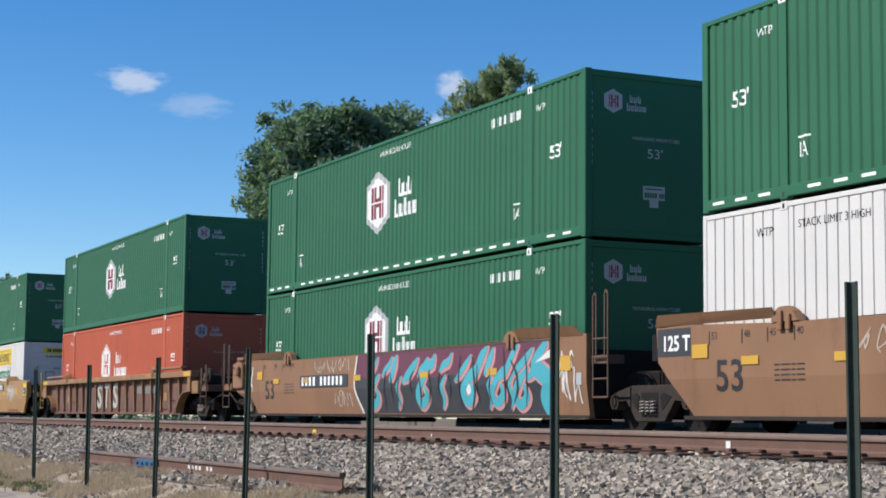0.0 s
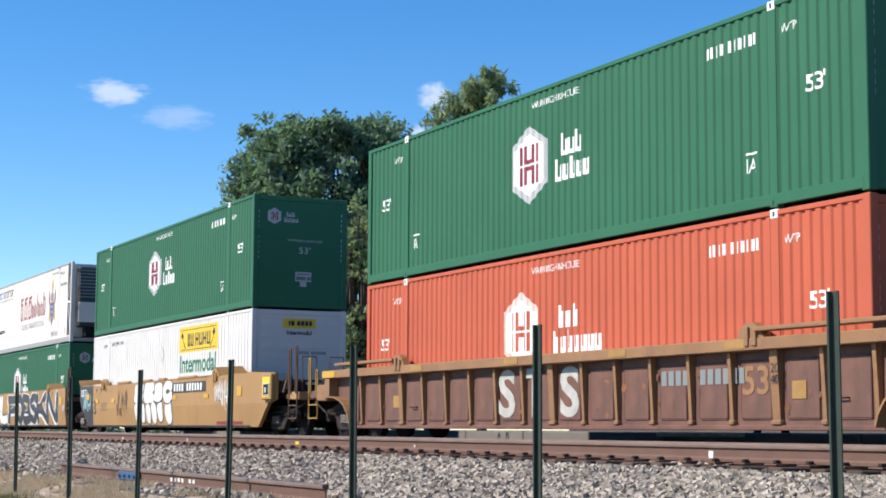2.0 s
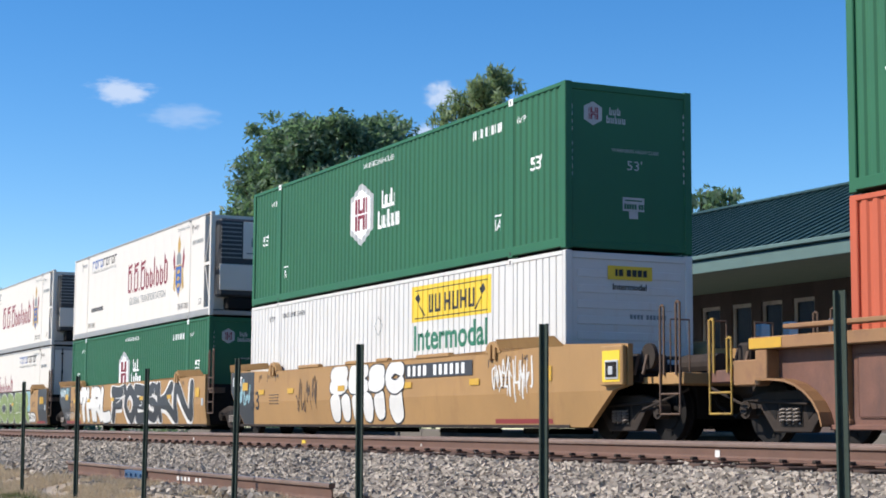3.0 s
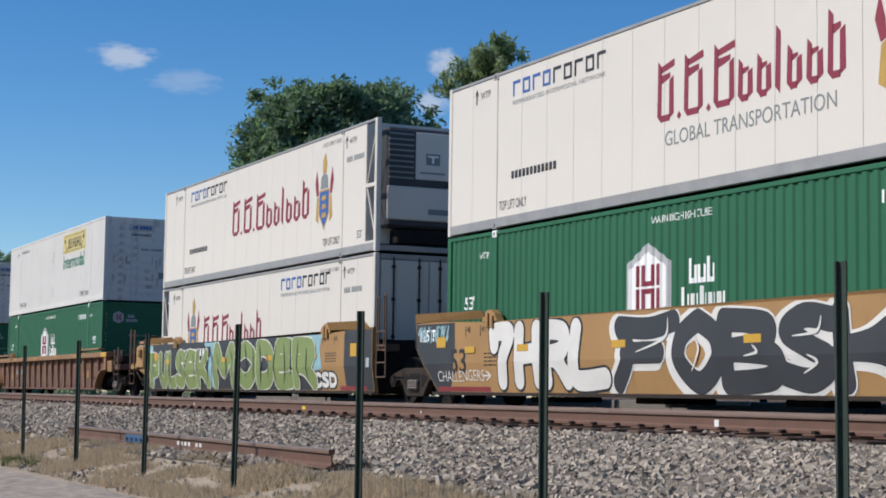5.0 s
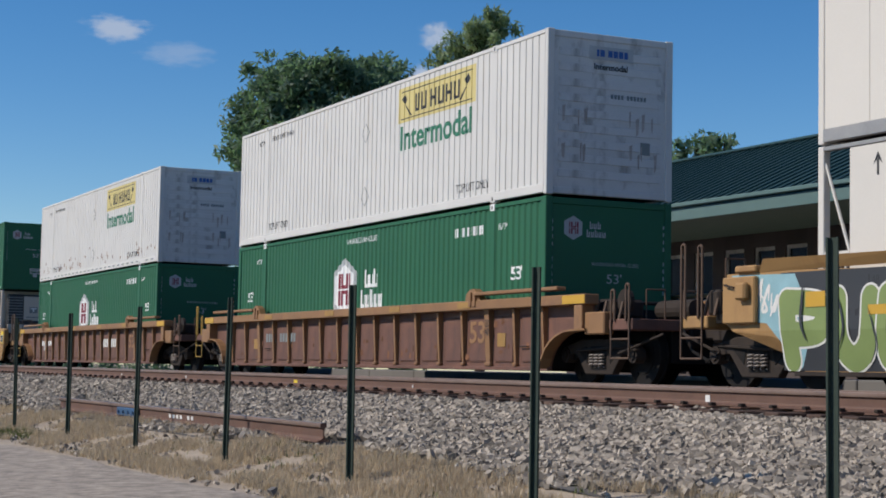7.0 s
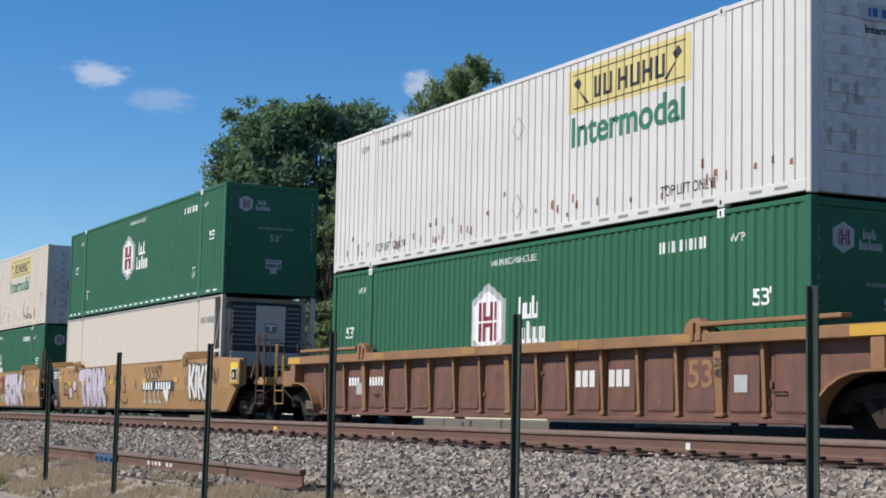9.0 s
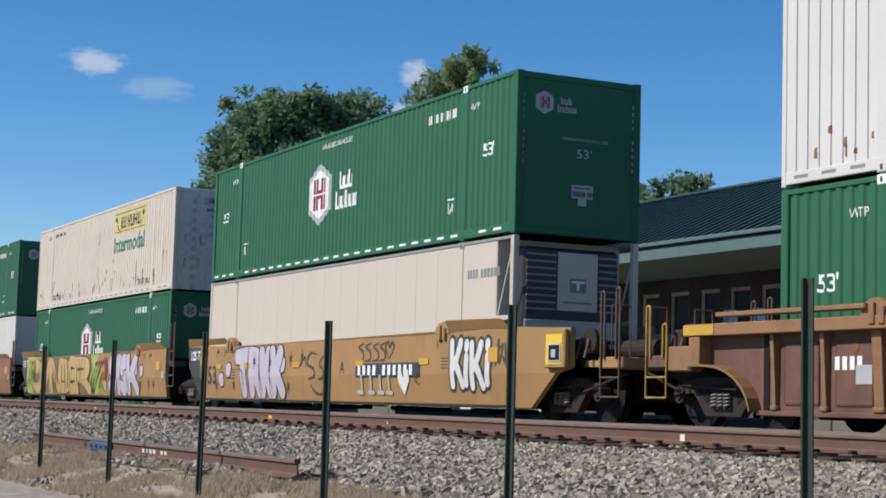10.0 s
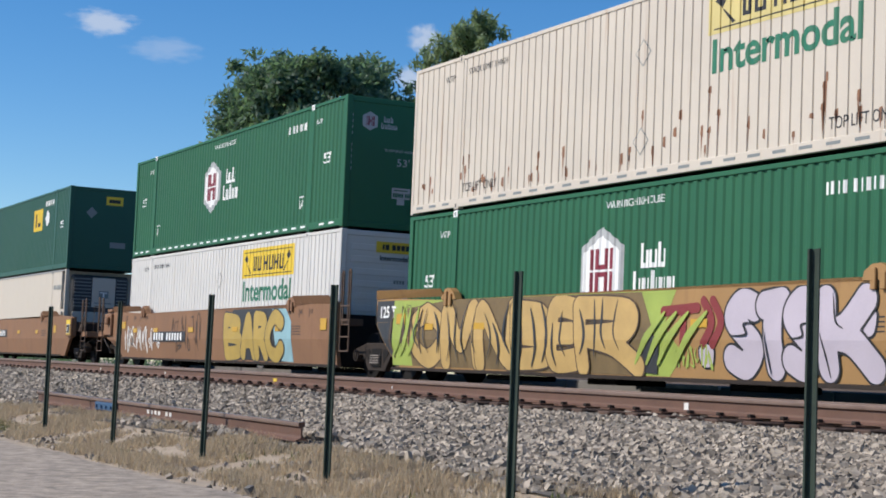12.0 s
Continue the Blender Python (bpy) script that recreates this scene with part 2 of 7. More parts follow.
ys = [-400, -60, -10, 0, 4.2, 5.2, 6.1, 7.2, 8.6, 9.6, 10.0, 10.2, 12.7, 13.4, 17.1, 17.9, 19.5, 24, 60, 500]
xs = [-900, -400, -200, -120, -80, -60, -40, -20, 0, 20, 60, 200, 600]
ground = tagged(new("ground", mesh_of(strip(xs, ys, -0.02), SOIL)), "dry bare soil beside the railway line", "ground", kind="structure")
bm = bmesh.new()
rows = [(x, pavement_edge(x)) for x in np.arange(-60, 14, 0.35)]
lo = [bm.verts.new((x, -40, -1.02 + 0.012)) for x, e in rows]
md = [bm.verts.new((x, 0, ground_z(0) + 0.012)) for x, e in rows]
hi = [bm.verts.new((x, e - 0.10, ground_z(e) + 0.014)) for x, e in rows]
ed = [bm.verts.new((x, e, ground_z(e) - 0.02)) for x, e in rows]
for a, b in ((lo, md), (md, hi), (hi, ed)):
    for i in range(len(rows) - 1):
        bm.faces.new((a[i], a[i + 1], b[i + 1], b[i]))
tagged(new("pavement", mesh_of(bm, ASPH)), "worn grey asphalt car park with a ragged edge", "pavement", kind="structure")
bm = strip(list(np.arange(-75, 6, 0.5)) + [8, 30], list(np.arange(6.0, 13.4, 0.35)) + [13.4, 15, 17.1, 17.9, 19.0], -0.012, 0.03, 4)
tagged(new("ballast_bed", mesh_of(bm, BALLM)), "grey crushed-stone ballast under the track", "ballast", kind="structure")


def rail_profile(h):
    k = h / 0.186
    half = [(0.076, 0), (0.076, 0.011), (0.018, 0.03), (0.009, 0.05), (0.009, 0.13), (0.034, 0.145), (0.037, 0.165), (0.034, 0.182), (0.026, 0.186)]
    return [(x, z * k) for x, z in half] + [(-x, z * k) for x, z in reversed(half)]


def rail_mesh(x0, x1, h=0.186):
    bm = bmesh.new()
    pr = rail_profile(h)
    a = [bm.verts.new((x0, y, z)) for y, z in pr]
    b = [bm.verts.new((x1, y, z)) for y, z in pr]
    bm.faces.new(a)
    bm.faces.new(list(reversed(b)))
    for i in range(len(pr)):
        f = bm.faces.new((a[i], b[i], b[(i + 1) % len(pr)], a[(i + 1) % len(pr)]))
        if i == 8:
            f.material_index = 1
        elif 5 <= i <= 11:
            f.material_index = 2
    return mesh_of(bm, [RAILS, RAILTOP, RAILSIDE], "rail")


rmesh = rail_mesh(-220, 60)


def rail_track(y, z, label):
    t = thing("railway_track", label, "railway track", pose(0, y, z), kind="structure")
    for s in (-1, 1):
        part("rail", rmesh, None, t, at=pose(0, 0.755 * s, -0.186))
    return t


track = rail_track(NEAR, NEAR_Z, "empty rusty steel railway track on dark wooden ties")
far_track = rail_track(CENTRE, 0, "rusty steel railway track under the freight train")

# ---------------------------------------------------------------- fence posts
def post_mesh():
    bm = bmesh.new()
    h, w, d, t = 1.64, 0.050, 0.030, 0.006
    f = 0.012
    out = [(-w / 2 - f, -d), (-w / 2, -d), (-w / 2 + t, -t), (w / 2 - t, -t), (w / 2, -d), (w / 2 + f, -d), (w / 2 + f, -d + t), (w / 2 + t * 0.6, -d + t), (w / 2, 0), (-w / 2, 0), (-w / 2 - t * 0.6, -d + t), (-w / 2 - f, -d + t)]
    lo_ = [bm.verts.new((x, y, -0.25)) for x, y in out]
    hi_ = [bm.verts.new((x, y, h)) for x, y in out]
    bm.faces.new(lo_)
    bm.faces.new(hi_)
    for i in range(len(out)):
        bm.faces.new((lo_[i], lo_[(i + 1) % len(out)], hi_[(i + 1) % len(out)], hi_[i]))
    return mesh_of(bm, POSTM, "post")


def hole_mesh():
    bm = bmesh.new()
    for i in range(26):
        rod(bm, (0, -0.002, 0.12 + i * 0.058), (0, 0.0, 0.12 + i * 0.058), 0.006, 6)
    return mesh_of(bm, MARKK, "holes")


PM, HM = post_mesh(), hole_mesh()
lean = random.Random(4)
POSTS = [(-6.91 - 3.040 * i, 5.61 - 0.0767 * i) for i in range(13)]
for i, (x, y) in enumerate(POSTS):
    p = thing("fence_post", "dark green steel U-channel fence post standing in dry grass", "fence post", pose(x, y, ground_z(y), lean.uniform(-1, 1), lean.uniform(-0.8, 0.8), 20 + lean.uniform(-8, 8)), "fence posts along the line")
    part("channel", PM, None, p)
    part("hole_row", HM, None, p)["kind"] = "stuff"


# ---------------------------------------------------------------- containers
def prof_wide(x, pitch=0.218, depth=0.026):
    """Depth of the corrugated side at x: wide outer flats, narrower inner ones."""
    u = (x / pitch) % 1.0
    if u < 0.40:
        return 0.0
    if u < 0.56:
        return depth * (u - 0.40) / 0.16
    if u < 0.84:
        return depth
    return depth * (1 - (u - 0.84) / 0.16)


def prof_groove(x, pitch=0.235, depth=0.02):
    u = (x / pitch) % 1.0
    if u < 0.84:
        return 0.0
    return depth if 0.88 < u < 0.96 else depth * (u - 0.84) / 0.04 if u <= 0.88 else depth * (1 - u) / 0.04


def prof_flat(x):
    return 0.0


WIDE_B, GROOVE_B = (0.0, 0.40, 0.56, 0.84), (0.0, 0.84, 0.88, 0.96)
STYLE = {"wide": (prof_wide, 0.218, WIDE_B), "groove": (prof_groove, 0.235, GROOVE_B), "flat": (prof_flat, 0.9, (0.0,))}


def breaks(style, x0, x1):
    f, pitch, bs = STYLE[style]
    out = [x0]
    k = math.floor(x0 / pitch) - 1
    while k * pitch < x1 + pitch:
        for b in bs:
            x = (k + b) * pitch
            if x0 + 0.002 < x < x1 - 0.002:
                out.append(x)
        k += 1
    return out + [x1]


def wall_panel(style, x0, x1, z0, z1, y, sign):
    """A corrugated sheet between x0 and x1; sign -1 faces -y."""
    f = STYLE[style][0]
    bm = bmesh.new()
    xs_ = breaks(style, x0, x1)
    lo_ = [bm.verts.new((x, y - sign * f(x), z0)) for x in xs_]
    hi_ = [bm.verts.new((x, y - sign * f(x), z1)) for x in xs_]
    for i in range(len(xs_) - 1):
        bm.faces.new((lo_[i], lo_[i + 1], hi_[i + 1], hi_[i]))
    return bm


SIDE_Y = -WID / 2 + 0.022


def on_side(bm, style, lift=0.004):
    """Lays a flat decal (x, z in the mesh's x, y) onto the near side of a container, into its folds."""
    bmesh.ops.triangulate(bm, faces=bm.faces[:])
    if style != "flat":
        xs_ = [v.co.x for v in bm.verts]
        for x in breaks(style, min(xs_), max(xs_))[1:-1]:
            bmesh.ops.bisect_plane(bm, geom=bm.verts[:] + bm.edges[:] + bm.faces[:], plane_co=(x, 0, 0), plane_no=(1, 0, 0), dist=1e-5)
    f = STYLE[style][0]
    for v in bm.verts:
        v.co = (v.co.x, SIDE_Y + f(v.co.x) - lift - v.co.z, v.co.y)
    return bm


def on_end(bm, x):
    """Lays a flat decal onto an end wall that faces +x."""
    for v in bm.verts:
        v.co = (x + 0.004 + v.co.z, v.co.x, v.co.y)
    return bm


def poly(bm, pts, z=0.0, mi=0):
    f = bm.faces.new([bm.verts.new((x, y, z)) for x, y in pts])
    f.material_index = mi
    return f


def rect(bm, x0, y0, x1, y1, z=0.0, mi=0):
    return poly(bm, [(x0, y0), (x1, y0), (x1, y1), (x0, y1)], z, mi)


def text_bm(s, height, x=0.0, y=0.0, wide=1.0, bold=0.0, align='LEFT', span=None, tall=None):
    cu = bpy.data.curves.new("t", 'FONT')
    cu.body = s
    cu.size = height / 0.73
    cu.resolution_u = 4
    cu.offset = bold
    cu.align_x = align
    cu.space_line = 0.85
    ob = bpy.data.objects.new("t", cu)
    scene.collection.objects.link(ob)
    dg = bpy.context.evaluated_depsgraph_get()
    me = bpy.data.meshes.new_from_object(ob.evaluated_get(dg))
    bpy.data.objects.remove(ob)
    bpy.data.curves.remove(cu)
    bm = bmesh.new()
    bm.from_mesh(me)
    bpy.data.meshes.remove(me)
    bmesh.ops.triangulate(bm, faces=bm.faces[:])
    if span or tall:
        xs_ = [v.co.x for v in bm.verts]
        ys_ = [v.co.y for v in bm.verts]
        a, b, lo_, hi_ = min(xs_), max(xs_), min(ys_), max(ys_)
        for v in bm.verts:
            v.co.x = (v.co.x - a) * ((span / (b - a)) if span else 1)
            v.co.y = (v.co.y - lo_) * ((tall / (hi_ - lo_)) if tall else 1)
    for v in bm.verts:
        v.co = (x + v.co.x * wide, y + v.co.y, 0)
    return bm


def bars_bm(x, y, widths, height, gap=0.05, bm=None, z=0.0, mi=0):
    """A line of plain bars that stands for writing."""
    bm = bm or bmesh.new()
    for w in widths:
        if w > 0:
            rect(bm, x, y, x + w, y + height, z, mi)
        x += abs(w) + gap
    return bm


def hexagon_bm(x, y, w, h):
    """White six-sided emblem in a faded rim, with cut red bars, plain shapes."""
    bm = bmesh.new()
    for k, z, mi in ((1.0, 0.0, 2), (0.84, 0.003, 0)):
        a, b = w * k / 2, h * (k - 0.04 * (k < 1)) / 2
        poly(bm, [(x, y - b), (x + a, y - b * 0.54), (x + a, y + b * 0.54), (x, y + b), (x - a, y + b * 0.54), (x - a, y - b * 0.54)], z, mi)
    for s in (-1, 1):
        y0, y1 = sorted((y + s * 0.014 * h, y + s * 0.25 * h))
        for a, b in ((-0.25, -0.20), (-0.15, -0.05), (0.09, 0.14), (0.18, 0.28)):
            rect(bm, x + a * w, y0, x + b * w, y1, 0.006, 1)
        c0, c1 = sorted((y + s * 0.014 * h, y + s * 0.07 * h))
        rect(bm, x - 0.05 * w, c0, x + 0.09 * w, c1, 0.006, 1)
    return bm


def word_blocks(x, y, h, n, bm=None, mi=0):
    """Two lines of plain upright blocks in the rhythm of a word mark."""
    bm = bm or bmesh.new()
    rr = random.Random(3)
    for row, (count, x0) in enumerate(n):
        xx = x + x0
        for i in range(count):
            w = h * rr.uniform(0.42, 0.55)
            hh = h * (1.0 if i in (0, 2) else 0.72)
            yy = y - row * h * 1.12
            rect(bm, xx, yy, xx + w * 0.38, yy + hh, 0, mi)
            rect(bm, xx + w * 0.38, yy, xx + w, yy + h * 0.2, 0, mi)
            rect(bm, xx + w * 0.63, yy + h * 0.2, xx + w, yy + h * 0.72, 0, mi)
            xx += w + h * 0.14
    return bm


CACHE = {}


def cached(key, make):
    if key not in CACHE:
        CACHE[key] = make()
    return CACHE[key]


def frame_parts(c, key, style, paint, railpaint, tape=None, post_w=0.15):
    """Sides, rails, posts, castings, roof and floor that all the containers share."""
    def sections():
        h = LEN / 2
        return [(-h + post_w, -FORTY / 2 - 0.09), (-FORTY / 2 + 0.09, FORTY / 2 - 0.09), (FORTY / 2 + 0.09, h - post_w)]
    z0, z1 = 0.19, HIGH - 0.085
    for s in (-1, 1):
        for i, (a, b) in enumerate(sections()):
            part("side_panel", cached((key, "side", s, i), lambda: mesh_of(wall_panel(style, a, b, z0, z1, s * (WID / 2 - 0.022), s), paint)), None, c)
        part("bottom_rail", cached((key, "brail", s), lambda: mesh_of(boxm(-LEN / 2 + 0.1, LEN / 2 - 0.1, s * (WID / 2 - 0.075), s * (WID / 2 - 0.004), 0.03, z0, bev=0.008), railpaint)), None, c)
        part("top_rail", cached((key, "trail", s), lambda: mesh_of(boxm(-LEN / 2 + 0.1, LEN / 2 - 0.1, s * (WID / 2 - 0.075), s * (WID / 2 - 0.006), z1, HIGH - 0.012, bev=0.008), paint)), None, c)
        for e in (-1, 1):
            part("lift_post", cached((key, "lpost", s), lambda: mesh_of(boxm(-0.09, 0.09, s * (WID / 2 - 0.09), s * (WID / 2 - 0.010), 0.02, HIGH - 0.01, bev=0.006), paint)), None, c, at=pose(e * FORTY / 2, 0, 0))
            part("corner_post", cached((key, "cpost", s, e), lambda: mesh_of(boxm(e * (LEN / 2 - post_w), e * LEN / 2, s * (WID / 2 - 0.15), s * (WID / 2 - 0.008), 0.0, HIGH - 0.005, bev=0.012), paint)), None, c)
            for zz in (0.0, HIGH - 0.13):
                part("corner_casting", cached((key, "cast", s, zz > 0), lambda: casting_mesh(s, MARK if (zz > 0 and paint in (GREEN, REDP)) else paint)), None, c, at=pose(e * FORTY / 2, 0, zz), label="lifting casting with a slotted hole" if zz > 0 else "")
    part("roof", cached((key, "roof"), lambda: mesh_of(boxm(-LEN / 2 + 0.08, LEN / 2 - 0.08, -WID / 2 + 0.07, WID / 2 - 0.07, HIGH - 0.06, HIGH - 0.025), paint)), None, c)
    part("floor", cached((key, "floor"), lambda: mesh_of(boxm(-LEN / 2 + 0.08, LEN / 2 - 0.08, -WID / 2 + 0.08, WID / 2 - 0.08, 0.05, 0.16), BLACK)), None, c)
    part("rear_wall", cached((key, "rear"), lambda: mesh_of(boxm(-LEN / 2 + 0.01, -LEN / 2 + 0.06, -WID / 2 + 0.14, WID / 2 - 0.14, 0.02, HIGH - 0.04), paint)), None, c)
    if tape:
        dash = cached(("tape", tape.name), lambda: mesh_of(boxm(0, 0.28, -WID / 2 + 0.001, -WID / 2 + 0.005, 0.095, 0.140), tape))
        x = -LEN / 2 + 0.28
        while x < LEN / 2 - 0.4:
            if abs(abs(x + 0.14) - FORTY / 2) > 0.28:
                part("reflective_tape", dash, None, c, at=pose(x, 0, 0))
            x += 0.56


def casting_mesh(s, m):
    bm = bmesh.new()
    y = s * (WID / 2 - 0.002)
    box(bm, -0.085, 0.085, y - s * 0.12, y, 0, 0.13, bev=0.008)
    box(bm, -0.022, 0.022, y - s * 0.01, y + s * 0.004, 0.03, 0.10)
    me = mesh_of(bm, [m, MARKK])
    for p in me.polygons:
        if abs(p.center.x) < 0.03 and abs(p.center.y) > WID / 2 - 0.004 and p.area < 0.006 and abs(p.normal.y) > 0.5:
            p.material_index = 1
    return me


def decal(c, name, key, make, mats_, label=""):
    return part(name, cached(key, lambda: mesh_of(make(), mats_)), None, c, label)


def decal_text(c, s, h, x, z, style, material, wide=1.0, bold=0.0, span=None):
    return decal(c, "lettering", ("txt", s, h, x, z, style, material.name), lambda: on_side(text_bm(s, h, x, z, wide, bold, span=span), style), material)


def hub_container(m, paint, label, tape=None):
    """Corrugated 53-foot container with a six-sided emblem."""
    c = thing("shipping_container", label, "container", m, "stacked containers")
    key = "hub_" + paint.name
    frame_parts(c, key, "wide", paint, paint, tape)
    end_wall(c, key, paint, 0)
    hx, red = (-0.93, False) if paint is GREEN else (-1.23, True)
    decal(c, "emblem", (key, "emb"), lambda: on_side(hexagon_bm(hx, 1.58, 1.27, 1.40), "wide"), [MARK, MARKR if paint is GREEN else REDP, MARKF if paint is GREEN else MARKP], "white six-sided emblem with red bars")
    decal(c, "word_mark", (key, "wm"), lambda: on_side(word_blocks(-0.1 if red else 0.02, 1.58, 0.38, [(3, 0.2), (7 if red else 5, 0.0)]), "wide"), MARK, "white word mark")
    decal_text(c, "WARNING HIGH CUBE", 0.12, -0.82, 2.56, "wide", MARK, span=1.6)
    decal(c, "number_bars", (key, "num"), lambda: on_side(bars_bm(4.5, 2.37, [0.055] * 4 + [-0.02] + [0.055] * 6, 0.17, 0.065), "wide"), MARK)
    for x in (-7.33, 6.82):
        decal_text(c, "53'", 0.24, x, 1.48, "wide", MARK, bold=0.004, span=0.42)
        decal_text(c, "WTP", 0.13, x + 0.62 if x < 0 else x - 0.52, 2.40, "wide", MARK, span=0.34)
    for x in (-FORTY / 2 + 0.33, FORTY / 2 - 0.62):
        decal_text(c, "IA", 0.22, x, 0.55, "wide", MARK, span=0.2)
        decal(c, "marking", (key, "ia", x), lambda: on_side(bars_bm(x - 0.02, 0.81, [0.26], 0.03), "wide"), MARK)
    ex = LEN / 2 - 0.03
    decal(c, "emblem", (key, "emb2"), lambda: on_end(hexagon_bm(-0.72, 2.36, 0.36, 0.42), ex), [MARKF, MARKR, MARKF], "small white six-sided emblem with red bars")
    decal(c, "word_mark", (key, "wm2"), lambda: on_end(word_blocks(-0.45, 2.36, 0.13, [(3, 0.06), (5, 0.0)]), ex), MARKF)
    decal(c, "lettering", (key, "wh2"), lambda: on_end(text_bm("WARNING HIGH CUBE", 0.065, -0.35, 1.72, 1.05), ex), MARKF)
    decal(c, "lettering", (key, "53e"), lambda: on_end(text_bm("53'", 0.17, -0.05, 1.42, 1.2), ex), MARKF)
    decal(c, "number_bars", (key, "ne"), lambda: on_end(vert_bars(), ex), MARKF)

    def sign():
        bm = bmesh.new()
        rect(bm, -0.13, 0.70, 0.31, 0.94)
        rect(bm, 0.0, 0.57, 0.18, 0.699)
        bars_bm(-0.10, 0.735, [0.04] * 5 + [-0.02] + [0.04] * 3, 0.09, 0.012, bm, 0.003, 1)
        bars_bm(-0.08, 0.875, [0.34], 0.025, 0.0, bm, 0.003, 1)
        return on_end(bm, ex)
    decal(c, "weight_sign", (key, "sign"), sign, [MARKF, GREEN], "small white load sign")
    return c


def vert_bars():
    bm = bmesh.new()
    for x in (-1.16, 1.12):
        for i in range(10):
            if i != 4:
                rect(bm, x, 2.42 - i * 0.13, x + 0.035, 2.42 - i * 0.13 + 0.07)
    return bm


def end_wall(c, key, paint, ribs, label=""):
    """Recessed end sheet with header, sill and raised ribs."""
    x = LEN / 2
    y = WID / 2 - 0.145
    part("front_wall", cached((key, "ew"), lambda: mesh_of(boxm(x - 0.09, x - 0.03, -y, y, 0.14, HIGH - 0.14), paint)), None, c, label)
    part("end_sill", cached((key, "es"), lambda: mesh_of(boxm(x - 0.12, x - 0.01, -y, y, 0.02, 0.138, bev=0.01), paint)), None, c)
    part("end_header", cached((key, "eh"), lambda: mesh_of(boxm(x - 0.12, x - 0.01, -y, y, HIGH - 0.138, HIGH - 0.02, bev=0.01), paint)), None, c)
    for i in range(ribs):
        z = 0.25 + (HIGH - 0.5) * (i + 0.5) / ribs
        part("rib", cached((key, "er"), lambda: mesh_of(boxm(x - 0.032, x - 0.016, -y + 0.1, y - 0.1, -0.07, 0.07, bev=0.007), paint)), None, c, at=pose(0, 0, z))


def hunt_container(m, paint, label, tape=None, old=False):
    """White grooved container with a yellow plate and a green word."""
    c = thing("shipping_container", label, "container", m, "stacked containers")
    key = "hunt_" + paint.name + ("_old" if old else "")
    frame_parts(c, key, "groove", paint, paint, tape, 0.10)
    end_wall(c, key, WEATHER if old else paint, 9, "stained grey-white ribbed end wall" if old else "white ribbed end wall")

    def plate():
        bm = bmesh.new()
        rect(bm, 1.80, 1.98, 5.32, 2.70)
        for zz in (2.04, 2.60):
            rect(bm, 1.95, zz, 5.18, zz + 0.02, 0.002, 1)
        x = 2.62
        for i, wd in enumerate((0.20, 0.26, 0.0, 0.28, 0.27, 0.28, 0.26)):
            if wd:
                rect(bm, x, 2.14, x + 0.075, 2.50, 0.002, 1)
                rect(bm, x + wd - 0.075, 2.14, x + wd, 2.50, 0.002, 1)
                rect(bm, x + 0.075, 2.28 if i in (3, 5) else 2.14, x + wd - 0.075, 2.35 if i in (3, 5) else 2.20, 0.002, 1)
            x += (wd or 0.02) + 0.075
        for xx, f_ in ((2.1, 1), (4.98, -1)):
            poly(bm, [(xx - 0.14, 2.46), (xx + 0.02, 2.56), (xx + 0.12, 2.44), (xx + f_ * 0.04, 2.34)], 0.002, 1)
            poly(bm, [(xx + f_ * 0.02, 2.34), (xx + f_ * 0.10, 2.30), (xx + f_ * 0.36, 2.10), (xx + f_ * 0.28, 2.08)], 0.002, 1)
        return on_side(bm, "groove")
    decal(c, "name_plate", (key, "plate"), plate, [MARKYF if old else MARKY, MARKK], "yellow plate with dark bars")
    decal_text(c, "Intermodal", 0.50, 1.92, 1.40, "groove", MARKGR, 1.0, 0.016, span=3.25)
    decal_text(c, "TOP LIFT ONLY", 0.17, 4.55, 0.30, "groove", MARKK, 1.0, span=1.35)
    decal_text(c, "TOP LIFT ONLY", 0.17, -5.9, 0.30, "groove", MARKK, 1.0, span=1.35)
    decal_text(c, "WTP", 0.13, -6.75, 2.45, "groove", MARKK)
    decal(c, "lettering", (key, "stack"), lambda: on_side(text_bm("STACK LIMIT 3 HIGH", 0.12, -5.8, 2.5), "groove"), MARKK)

    def diamonds():
        bm = bmesh.new()
        for zc, x in ((2.0, 0.1), (0.62, 0.1)):
            for r, mi, z in ((0.22, 1, 0.0), (0.195, 0, 0.003)):
                poly(bm, [(x - r, zc), (x, zc - r), (x + r, zc), (x, zc + r)], z, mi)
        return on_side(bm, "groove")
    decal(c, "placard_holder", (key, "dia"), diamonds, [paint, MARKG])
    ex = LEN / 2 - 0.03

    def plate2():
        bm = bmesh.new()
        rect(bm, -0.45, 2.42, 0.45, 2.66)
        bars_bm(-0.3, 2.48, [0.05, 0.09, -0.03, 0.09, 0.09, 0.09, 0.08], 0.12, 0.02, bm, 0.003, 1)
        return on_end(bm, ex + 0.02)
    decal(c, "name_plate", (key, "plate2"), plate2, [MARKF, MARKB] if old else [MARKY, MARKK], "small plate with dark bars")
    decal(c, "lettering", (key, "im2"), lambda: on_end(text_bm("Intermodal", 0.11, -0.36, 2.25, 1.05, 0.004), ex + 0.02), MARKK)
    decal(c, "number_bars", (key, "nb"), lambda: on_end(bars_bm(0.0, 1.75, [0.05] * 4 + [-0.03] + [0.05] * 6, 0.08, 0.02), ex + 0.012), MARKG)
